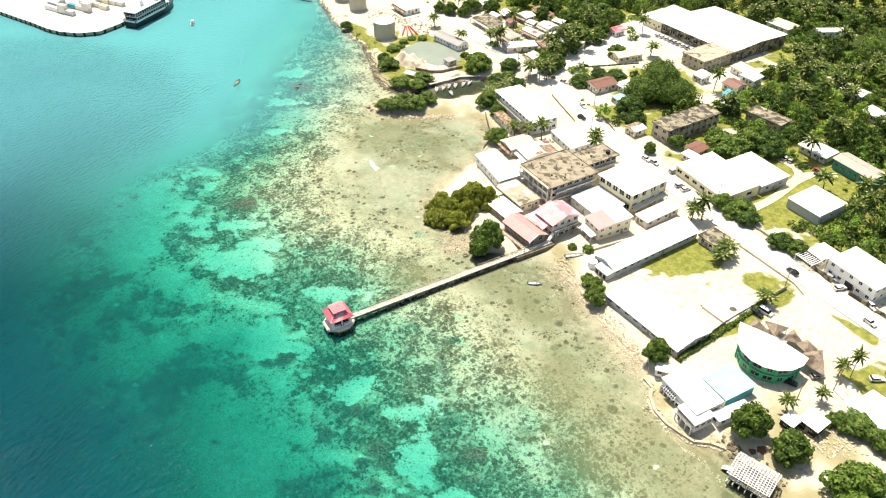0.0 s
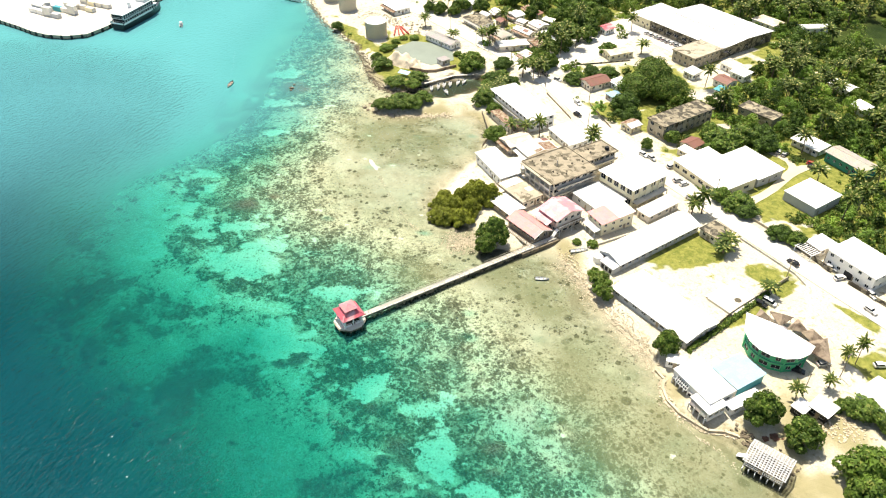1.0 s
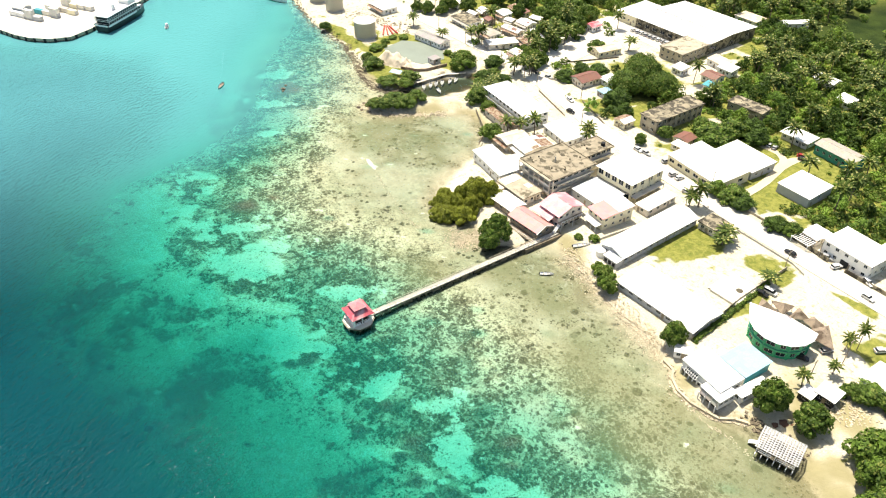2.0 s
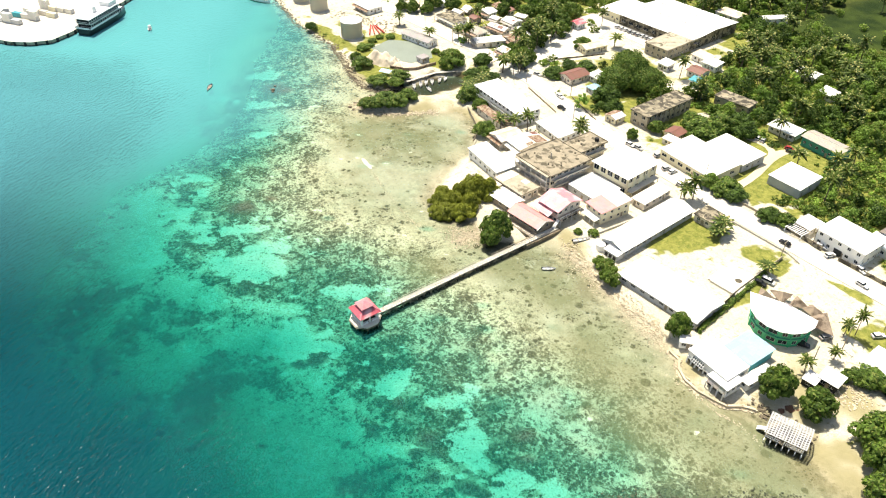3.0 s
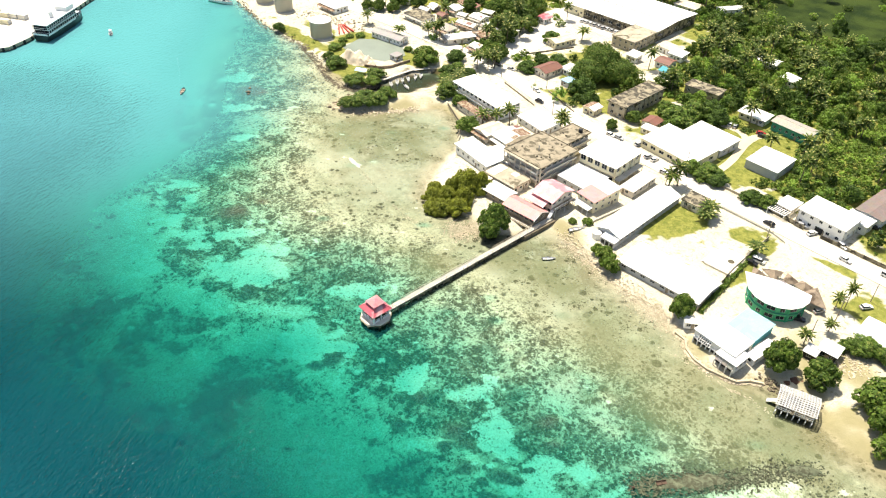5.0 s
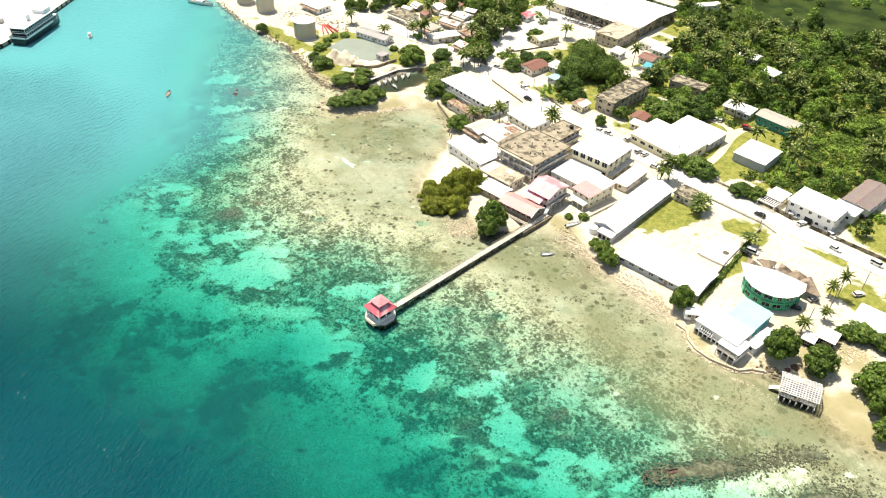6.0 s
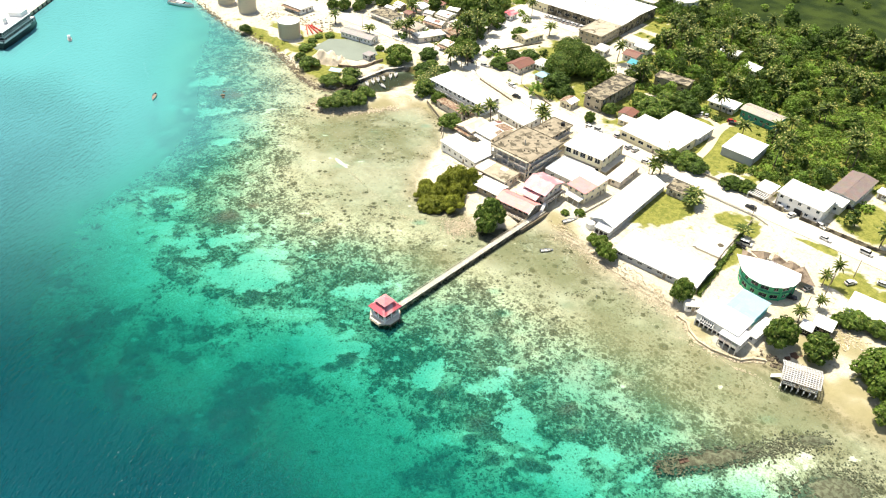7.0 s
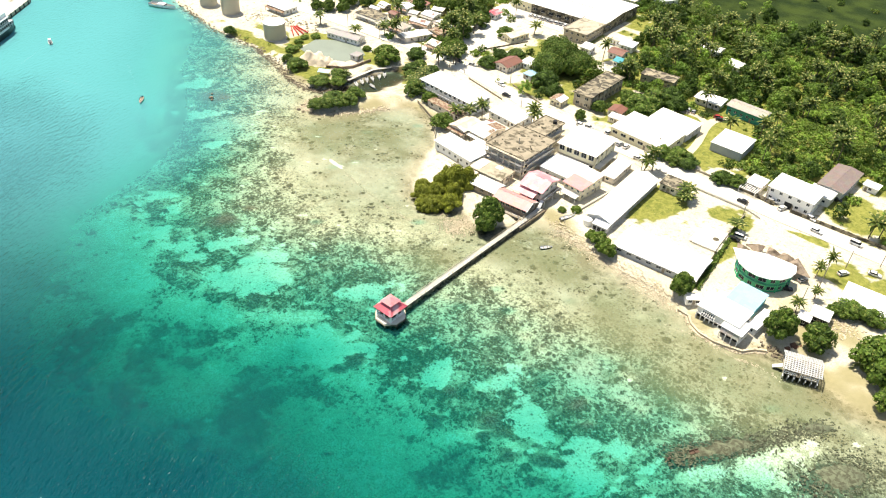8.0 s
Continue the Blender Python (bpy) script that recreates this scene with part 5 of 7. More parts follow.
# small shacks between the village houses
shack_rng = random.Random(17)
made = 0
for k in range(140):
    x, y = shack_rng.uniform(-190, -127), shack_rng.uniform(158, 202)
    sx_, sy_ = shack_rng.uniform(4.5, 8.5), shack_rng.uniform(3.6, 6.5)
    if made >= 17 or any(abs(x - a) < c + sx_ / 2 - 0.8 and abs(y - b) < d + sy_ / 2 - 0.8 for a, b, c, d in FOOT):
        continue
    made += 1
    nm, lab, mt = shack_rng.choice((("tin_shack", "small shack with a dull tin roof", M_TIN), ("rusty_shack", "small shack with a rusty metal roof", M_RUSTY), ("pale_shack", "small shack with a weathered white roof", M_WHITE_OLD), ("brown_shack", "small shack with a brown metal roof", M_BROWN), ("pale_shack", "small shack with a weathered white roof", M_WHITE_OLD)))
    rf = shack_rng.choice(("mono", "gable_x", "gable_y"))
    sh = house(nm, lab, x, y, sx_, sy_, shack_rng.uniform(-14, 18), shack_rng.uniform(2.3, 2.9), rf, shack_rng.choice((M_WALLP, M_WOOD, M_WALLC, M_CONC)), mt, 1.5, 0.4, 0.7, south=2, east=1, category="shack")
    if made % 2:
        veranda(sh, sx_, sy_, 0.4, 1.6, 2.5, shack_rng.choice((M_TIN, M_RUSTY, M_WHITE_OLD)), 3)

# ---- fuel tanks, pond and harbour corner ----
def tank(x, y, r, h):
    ob = thing("storage_tank", x, y, 1.5, 0, "cream cylindrical steel storage tank with a white flat top", "tank", "fuel tanks")
    part("shell", Geo().tube([(0, 0, 0), (0, 0, h * 0.5), (0, 0, h)], [r, r, r], 40), M_TANK, ob, smooth=False)
    part("lid", Geo().tube([(0, 0, h), (0, 0, h + 0.5)], [r + 0.1, r * 0.15], 40), M_WHITE, ob, "white shallow cone lid")
    part("rim", Geo().tube([(0, 0, h - 0.15), (0, 0, h + 0.02)], [r + 0.12, r + 0.12], 40), M_WALLW, ob)
    part("kerb", Geo().tube([(0, 0, -0.1), (0, 0, 0.3)], [r + 0.6, r + 0.6], 40), M_CONC_LIGHT, ob)
    part("ladder", Geo().box(-0.3, -0.22, -r - 0.25, -r - 0.15, 0.3, h).box(0.22, 0.3, -r - 0.25, -r - 0.15, 0.3, h), M_STEEL, ob)
    for k in range(int(h / 0.5)):
        part("rung", Geo().box(-0.22, 0.22, -r - 0.24, -r - 0.17, 0.6 + 0.5 * k, 0.66 + 0.5 * k), M_STEEL, ob)
    FOOT.append((x, y, r + 3, r + 3))


tank(-197.5, 108.0, 5.9, 9.0)
tank(-243.0, 112.0, 5.2, 9.5)
tank(-262.0, 110.0, 5.0, 9.5)
pond = single("pond", Geo().prism([(-177, 108), (-181, 122), (-172, 131), (-158, 134), (-148, 128), (-149, 115), (-160, 109), (-168, 107)], 1.45, 1.66), M_SILT, "flat grey-green settling pond", "pond", kind="structure")
house("pond_office", "long grey-roofed office with white walls by the pond", -170.0, 134.5, 21.0, 8.0, 12, 3.0, "gable_x", M_WALLW, M_GREYROOF, 1.6, 0.5, 1.0, south=8, east=2, win=(1.0, 1.1))
house("pump_house", "small dark pump house at the pond's corner", -147.5, 121.5, 5.0, 5.5, 6, 2.6, "flat", M_WALLG, M_GREYROOF, 1.5, 0.3, south=1, east=1)


# ---- plants ----
def leaf_cloud(centres, radii, count, size, rng, flat=0.75):
    """Leaves on the shells of clumps: vertices and faces."""
    k = len(centres)
    which = rng.integers(0, k, count)
    d = rng.normal(size=(count, 3))
    d[:, 2] = d[:, 2] * 0.9 + 0.25
    d /= np.linalg.norm(d, axis=1)[:, None]
    rad = radii[which] * (0.55 + 0.5 * rng.random(count) ** 0.5)
    p = centres[which] + d * rad[:, None] * np.array([1, 1, flat])
    n = d + rng.normal(size=(count, 3)) * 0.42 + np.array([0, 0, 0.25])
    n /= np.linalg.norm(n, axis=1)[:, None]
    a = np.cross(n, rng.normal(size=(count, 3)))
    a /= np.linalg.norm(a, axis=1)[:, None]
    b = np.cross(n, a)
    s = size * (0.55 + 0.9 * rng.random(count))[:, None]
    v = np.stack([p - a * s * 0.5 - b * s * 0.28, p + a * s * 0.5 - b * s * 0.28, p + b * s * 0.55], 1).reshape(-1, 3)
    return v, np.arange(count * 3).reshape(-1, 3)


def crown_shape(r, h, clumps, rng, low=0.32):
    """Clump centres and radii over a domed crown of radius r on a tree of height h."""
    cs, rs = [], []
    for k in range(clumps):
        u, v = rng.random(), rng.random()
        ang, q = 2 * math.pi * (k * 0.618 + 0.15 * u), math.sqrt((k + 0.5) / clumps)
        rr = r * (0.22 + 0.22 * rng.random())
        reach = (r - rr * 0.7) * q * (0.75 + 0.4 * rng.random())
        dome = math.sqrt(max(0.0, 1 - (0.95 * q) ** 2))
        z = h * low + (h * (1 - low) - rr * 0.7) * dome * (0.70 + 0.40 * v)
        cs.append((reach * math.cos(ang), reach * math.sin(ang), max(z, rr * 0.6)))
        rs.append(rr)
        if k % 3 == 0:
            cs.append((reach * 1.02 * math.cos(ang + 0.5), reach * 1.02 * math.sin(ang + 0.5), max(z * 0.55, rr * 0.6)))
            rs.append(rr * 0.9)
    return np.array(cs), np.array(rs)


def make_tree(label, mat, seed, r=5.0, h=7.0, clumps=16, leaves=2600, size=0.62, low=0.32, name="tree"):
    rng = np.random.default_rng(seed)
    ob = thing(name, 0, 0, -50, 0, label, "tree")
    cs, rs = crown_shape(r, h, clumps, rng, low)
    g = Geo()
    t0 = h * 0.34
    g.tube([(0, 0, -0.3), (0.08 * r * (rng.random() - 0.5), 0.05, t0 * 0.5), (0.12 * r * (rng.random() - 0.5), 0, t0)], [0.055 * r + 0.08, 0.04 * r + 0.06, 0.034 * r + 0.05], 8)
    part("trunk", g, M_TRUNK, ob)
    for k in range(0, len(cs), max(1, len(cs) // 6)):
        c = cs[k]
        part("limb", Geo().tube([(0, 0, t0 * 0.85), (c[0] * 0.45, c[1] * 0.45, t0 + (c[2] - t0) * 0.55), (c[0] * 0.9, c[1] * 0.9, c[2])], [0.03 * r + 0.03, 0.02 * r + 0.02, 0.02], 5), M_TRUNK, ob)
    v, f = leaf_cloud(cs, rs, leaves, size, rng)
    me = np_mesh("crown", v, f, False)
    me.materials.append(mat)
    part("crown", me, None, ob)
    return ob


def make_palm(label, seed, h=8.0, fronds=24, length=4.3):
    rng = np.random.default_rng(seed)
    ob = thing("palm", 0, 0, -50, 0, label, "palm tree")
    bend, way = 0.10 * h * rng.random() + 0.3, 2 * math.pi * rng.random()
    path = [(bend * (s ** 1.7) * math.cos(way), bend * (s ** 1.7) * math.sin(way), -0.3 + (h + 0.3) * s) for s in np.linspace(0, 1, 8)]
    part("trunk", Geo().tube(path, [0.24 - 0.012 * k for k in range(8)], 7), M_TRUNK, ob)
    tx, ty, tz = path[-1]
    g = Geo()
    for k in range(fronds):
        az = 2 * math.pi * (k / fronds + 0.04 * rng.random())
        tilt = radians(66 - 78 * ((k * 0.381966) % 1.0))
        ln = length * (0.8 + 0.35 * rng.random())
        m = Matrix.Translation((tx, ty, tz)) @ pose(0, 0, 0, 0, 0, math.degrees(az))
        pts, x, z, a = [], 0.0, 0.0, tilt
        for s in range(7):
            pts.append((x, z))
            x, z = x + ln / 6 * math.cos(a), z + ln / 6 * math.sin(a)
            a -= radians(6 + 8 * rng.random())
        ws = [0.10, 0.42, 0.58, 0.60, 0.52, 0.36, 0.05]
        for sd in (-1, 1):
            edge = [(pts[q][0] + 0.12, sd * ws[q] * rng.uniform(0.85, 1.15), pts[q][1] - ws[q] * rng.uniform(0.25, 0.6)) for q in range(7)]
            for q in range(6):
                tip = edge[q + 1]
                g.add([(pts[q][0], 0, pts[q][1]), (pts[q + 1][0], 0, pts[q + 1][1]), tip, (edge[q][0] + 0.1, edge[q][1], edge[q][2])], [(0, 1, 2, 3)], m)
    part("fronds", g, M_FROND, ob)
    part("crown_shaft", Geo().tube([(tx, ty, tz - 0.4), (tx, ty, tz + 0.35)], [0.26, 0.12], 7), M_FROND, ob)
    return ob


TREES = {
    "b": [make_tree("broad green tree with a full rounded crown", M_LEAF, 11 + k, 5.0, 7.0, 22, 5200, 0.66, 0.18) for k in range(3)],
    "b2": [make_tree("dense dark-green tree with a low rounded crown", M_LEAF2, 21 + k, 5.0, 7.0, 26, 6600, 0.60, 0.08) for k in range(3)],
    "l": [make_tree("light-green leafy bush tree", M_LEAF3, 31 + k, 5.0, 6.0, 20, 5200, 0.60, 0.08) for k in range(2)],
    "m": [make_tree("olive-green mangrove tree standing in the shallows", M_MANGROVE, 41 + k, 5.0, 6.0, 26, 7800, 0.56, 0.05, "mangrove_tree") for k in range(2)],
    "big": [make_tree("huge spreading rain tree with a broad dark crown", M_LEAF, 51, 13.0, 16.0, 44, 26000, 0.8, 0.25)],
}
PALMS = [make_palm("tall coconut palm with arching fronds", 60 + k, 8.0) for k in range(4)]
plant_rng = random.Random(12)
PLANTED = []


def plant(kind, x, y, r, h, z=1.4):
    src = plant_rng.choice(TREES[kind])
    base_r, base_h = (13.0, 16.0) if kind == "big" else (5.0, 7.0 if kind[0] == "b" else 6.0)
    ob = copy_thing(src, pose(x, y, z, 0, 0, plant_rng.uniform(0, 360)))
    ob.scale = (r / base_r * plant_rng.uniform(1.0, 1.15), r / base_r * plant_rng.uniform(1.0, 1.15), h / base_h)
    PLANTED.append((x, y, r))
    return ob


def palm(x, y, h, z=1.4):
    ob = copy_thing(plant_rng.choice(PALMS), pose(x, y, z, 0, 0, plant_rng.uniform(0, 360)))
    k = plant_rng.uniform(0.95, 1.15) * (0.62 if x > 90 and y < 125 else 1.0)
    ob.scale = (k, k, h / 8.0)
    PLANTED.append((x, y, 2.0))


BELT = [(-129, 166, 3.5, 6), (-139, 181, 3.5, 7), (-128, 176, 4.5, 8), (-144, 191, 4.5, 8), (-129, 185, 4.5, 8), (-147, 202, 5, 8), (-159, 209, 5, 9), (-160, 219, 6, 10), (-146, 210, 5, 9), (-155, 226, 6, 10), (-139, 213, 5, 9), (-147, 225, 6, 10), (-165, 206, 4, 7), (-136, 196, 5, 9), (-133, 205, 5, 8), (-214, 152, 3.5, 6), (-208, 156, 4, 7), (-202, 162, 4, 7), (-206, 169, 5, 8), (-198, 178, 5, 8), (-176, 199, 4, 7)]
SHORE_TREES = [(-69, 101, 5.0, 6), (-8, 58.5, 5.2, 10), (-5, 53.5, 3.8, 8), (64.4, 73, 3.7, 8.5), (97.2, 76, 4.7, 11), (107.5, 80.3, 4.7, 8.5), (124.5, 84, 6.8, 11), (128.5, 76.5, 5.6, 10), (133.0, 70.5, 4.6, 8), (111, 103, 5.0, 5),
               (107, 100, 3.4, 4), (-100, 115, 5.2, 6.5), (-121, 72, 4.4, 4), (-117, 76, 5.2, 5), (-120, 82, 5.2, 5), (-114, 84, 4.8, 5), (-116, 91, 4.6, 5), (-160, 92, 5.2, 5), (-169, 94, 3.0, 4), (-137, 100, 4.6, 4.5), (130, 92, 6, 9), (133, 83, 6, 8), (117, 104, 4, 5)]
TOWN_TREES = [(-117, 131, 4.6, 5), (-127, 145, 5.2, 6), (-110, 138, 4.0, 4), (27, 150, 4.6, 5), (43, 149.5, 4.4, 5), (-2, 195, 5.4, 7), (-8, 199, 5.5, 8), (-96, 166, 5.5, 5), (-97, 178, 4.4, 5),
              (-90, 183, 5.5, 6), (-52, 164, 4.6, 6), (-219, 94, 3.2, 4), (-88, 133, 2.6, 4), (-60, 167, 6.0, 9)]
GREEN_TREES = [(22, 151, 5.6, 6), (15, 149, 4.2, 6), (49, 151, 3.6, 5), (-27, 165, 3.8, 6), (-29, 152, 2.6, 5), (-13, 180, 8.4, 8), (-12, 190, 6.6, 8), (-22, 182, 4.6, 7), (-113, 203, 4.6, 6), (50, 165, 2.8, 4), (-140, 200, 5, 8), (-146, 212, 6, 9), (-138, 190, 4, 6), (-13, 172, 3, 4), (-113, 126, 3.5, 4), (-118, 138, 3.5, 4)]
LIGHT_TREES = [(30, 76, 4.0, 5), (35, 73, 3.2, 5), (26, 77, 2.4, 4), (-135.5, 131, 7.6, 8), (-89, 114, 3.8, 5), (-139, 89, 5.2, 4), (-132, 95, 4.0, 4), (-178, 104, 4.2, 3), (-184, 113, 2.6, 2.2), (-186, 119, 2.4, 2.0), (-183, 124, 2.8, 2.4), (-179, 109, 2.2, 2), (-152, 133, 2.4, 2.6), (-1, 185, 3.0, 4), (12, 88, 2.2, 2.2), (8, 84, 1.8, 2)]
for kind, items in (("b", BELT), ("b", SHORE_TREES), ("b2", TOWN_TREES), ("b", GREEN_TREES), ("l", LIGHT_TREES)):
    for x, y, r, h in items:
        plant(kind, x, y, r, h)
for x, y, r, h in ((-33, 68, 5.8, 10.5), (-30, 72, 4.2, 9.5), (-36, 63, 3.6, 7.5), (-37, 54, 4.2, 6.0), (-30, 52, 4.4, 5.6), (-25, 56, 4.2, 6.5), (-41, 58, 3.4, 5), (-28, 62, 3.8, 7.5), (-34, 58, 4.0, 6.5), (-33, 49.5, 3.2, 4.4), (-38, 69, 3.6, 7.5)):
    plant("m", x, y, r, h, 0.0)
for x, y, r, h in ((-68, 183, 10.0, 12), (-58, 191, 9.8, 13), (-74, 197, 9.6, 14), (-66, 190, 9.0, 16)):
    plant("big", x, y, r, h)
NEAR_PALMS = [(-132, 172, 9), (-126, 181, 10), (-140, 187, 9), (-142, 206, 11), (-134, 190, 10), (-150, 215, 10), (-210, 162, 9), (-128, 193, 9), (-106, 119, 4), (-106, 124, 4), (-103, 127, 5), (-116, 150, 6), (-160, 154, 6), (-110, 132, 4), (-60, 118, 8), (-43, 133, 8), (-40, 130, 7), (-64, 114, 6), (-68, 109, 6), (18, 136, 9), (16, 133, 6), (37, 128, 4.5), (39, 125, 3.5), (-108, 150, 8), (-113, 147, 7), (-104, 218, 6), (8, 206, 9),
              (27, 191, 7), (39, 196, 9), (42, 207, 9), (97, 118, 9), (95, 115, 5), (97, 91, 5), (-168, 140, 6), (-195, 138, 6), (62, 121, 4), (104, 156, 8), (101, 153, 8), (99, 103, 4)]
for x, y, h in NEAR_PALMS:
    palm(x, y, h)


G_BARE, G_LAWN = blobs(GX, GY, BARE, 0.2), blobs(GX, GY, LAWNS, 0.2)
G_TRACK = seg_dist(GX, GY, [(24, 147), (22, 159), (20.6, 173), (17, 186), (16, 191), (16.4, 197), (22, 206), (16.4, 191), (9.8, 195.8), (-4, 194.2)])
G_BANK = blobs(GX, GY, [(-208, 97, 26, 5), (-150, 97, 16, 8), (-112, 130, 16, 9), (-100, 118, 10, 6), (126, 84, 16, 12), (-60, 112, 12, 10)], 0.3)


def on_grid(values, x, y):
    """The value of a ground map near a spot."""
    return float(values[min(len(YS) - 1, int(np.searchsorted(YS, y))), min(len(XS) - 1, int(np.searchsorted(XS, x)))])


def free(x, y, gap):
    if any(abs(x - a) < c + gap and abs(y - b) < d + gap for a, b, c, d in FOOT):
        return False
    if any((x - a) ** 2 + (y - b) ** 2 < (0.75 * c + gap) ** 2 for a, b, c in PLANTED):
        return False
    if -60 < x < 300 and 137 < y < 150:
        return False
    return on_grid(G_TRACK, x, y) > 3 + gap and on_grid(G_BARE, x, y) < 0.4 and on_grid(G_LAWN, x, y) < 0.5


def wooded(x, y):
    """How thickly the land is wooded there."""
    if y - 0.35 * x > 337 and x > -70:
        return 0.04
    if y > 360:
        return 0.35
    if x > -62 and y > 196:
        return 1.0
    if x > 34 and y > 158:
        return 0.8
    if x < -110 and y > 205:
        return 0.85
    if x < -125 and y > 160:
        return 0.38
    if -110 < x < -62 and y > 285:
        return 0.9
    return 0.25 if y > 152 else 0.0


# Wood: the crowns that close into each other are one mass; single trees and palms stand out of it.
wood_rng = random.Random(21)
def scatter(cell, jitter, gap):
    out = []
    for i in range(int(410 / cell)):
        for j in range(int(290 / cell)):
            x, y = -270 + cell * i + wood_rng.uniform(-jitter, jitter), 152 + cell * j + wood_rng.uniform(-jitter, jitter)
            if wood_rng.random() < wooded(x, y) and free(x, y, gap):
                out.append((x, y))
    wood_rng.shuffle(out)
    return out


def scrubby(x, y):
    f = plain(x, y, 30.0)
    if x > 36 and 166 < y < 262:
        return f > 0.41
    return -62 < x < 75 and 286 < y - 0.12 * x < 330 and f > 0.50


def plain(x, y, size):
    return float(fbm(np.array([x]), np.array([y]), size)[0])


wrng = np.random.default_rng(5)
masses = {0: [], 1: [], 2: []}
singles = palms_done = 0
grove = []
for x, y in scatter(8.2, 3.4, 2.0):
    pick, low_scrub = wood_rng.random(), scrubby(x, y)
    if low_scrub and pick > 0.10:
        continue
    palmy = plain(x + 200, y, 34.0)
    if pick < (0.70 if palmy > 0.56 else 0.30 if palmy > 0.44 else 0.10) and palms_done < 440:
        grove.append((x, y, wood_rng.uniform(7, 11)))
        PLANTED.append((x, y, 2.0))
        palms_done += 1
        if pick < 0.35:
            grove.append((x + wood_rng.uniform(-3, 3), y + wood_rng.uniform(-3, 3), wood_rng.uniform(6, 10)))
            palms_done += 1
    elif pick > 0.80 and singles < 110:
        plant(wood_rng.choice(("b", "b2", "l")), x, y, wood_rng.uniform(3.6, 6.4), wood_rng.uniform(6, 12))
        singles += 1
    else:
        h = wood_rng.uniform(5.5, 12.0)
        masses[wood_rng.choice((0, 1, 1, 2))].append((x, y, h * wood_rng.uniform(0.42, 0.56), h, 11))
for x, y in scatter(5.2, 2.2, 0.6):
    h = wood_rng.uniform(1.4, 2.6) if scrubby(x, y) else wood_rng.uniform(1.8, 4.6)
    masses[2 if scrubby(x, y) else wood_rng.choice((0, 0, 1, 2))].append((x, y, wood_rng.uniform(2.6, 4.0), h, 7))
for x, y in scatter(3.1, 1.4, 0.2):
    if scrubby(x, y):
        masses[2].append((x, y, wood_rng.uniform(1.4, 2.4), wood_rng.uniform(0.9, 1.9), 4))
for kind, items in masses.items():
    vs, fs, tones, n = [], [], [], 0
    for x, y, r, h, clumps in items:
        cs, rs = crown_shape(r, h, clumps, wrng, 0.10)
        v, f = leaf_cloud(cs + np.array([x, y, 1.4]), rs, int(len(cs) * (43 if h > 5 else 29)), 0.72, wrng)
        vs.append(v), fs.append(f + n), tones.append(np.full(len(v), wrng.uniform(-0.6, 0.85)))
        n += len(v)
    me = np_mesh("woodland", np.concatenate(vs), np.concatenate(fs), False)
    attribute(me, "tone", np.concatenate(tones))
    me.materials.append((M_LEAF, M_LEAF2, M_LEAF3)[kind])
    tagged(new("woodland", me), ("mixed green jungle canopy behind the village", "dark-green jungle canopy behind the village", "bright green low scrub and saplings")[kind], "woodland", kind="stuff")

# Palms in the wood: the nearer ones stand singly, the far ones are one grove.
grove.sort(key=lambda p: p[1] - 0.5 * p[0])
for x, y, h in grove[:240]:
    palm(x, y, h)
gf, gt = Geo(), Geo()
PARTS = [([c.data for c in p.children if c.data.name.startswith(("fronds", "trunk"))]) for p in PALMS]
for x, y, h in grove[240:]:
    k = plant_rng.uniform(0.95, 1.15)
    m_ = pose(x, y, 1.4, 0, 0, plant_rng.uniform(0, 360)) @ Matrix.Diagonal((k, k, h / 8.0, 1.0))
    for me in plant_rng.choice(PARTS):
        (gf if me.name.startswith("fronds") else gt).add([v.co for v in me.vertices], [tuple(f.vertices) for f in me.polygons], m_)
single("palm_grove", gf, M_FROND, "crowns of distant coconut palms in the jungle", "palms", kind="stuff")
single("palm_grove", gt, M_TRUNK, "trunks of distant coconut palms in the jungle", "palms", kind="stuff")

# Undergrowth along plots, banks and roadsides.
under, urad = [], []
for k in range(5200):
    x, y = wood_rng.uniform(-270, 140), wood_rng.uniform(84, 340)
    if on_grid(GD, x, y) < 2 or not free(x, y, -0.6):
        continue
    w = wooded(x, y) if y > 150 else (0.10 if on_grid(G_BANK, x, y) > 0.5 else 0.004)
    if wood_rng.random() < w + (0.03 if y > 152 else 0):
        r = wood_rng.uniform(0.5, 1.4)
        under.append((x, y, 1.4 + r * 0.5))
        urad.append(r)
v, f = leaf_cloud(np.array(under), np.array(urad), len(under) * 26, 0.6, wrng)
me = np_mesh("undergrowth", v, f, False)
me.materials.append(M_LEAF3)
tagged(new("undergrowth", me), "mixed low bushes and weeds between the plots", "bushes", kind="stuff")
for src in (*sum(TREES.values(), []), *PALMS):
    for o in (*src.children_recursive, src):
        bpy.data.objects.remove(o)

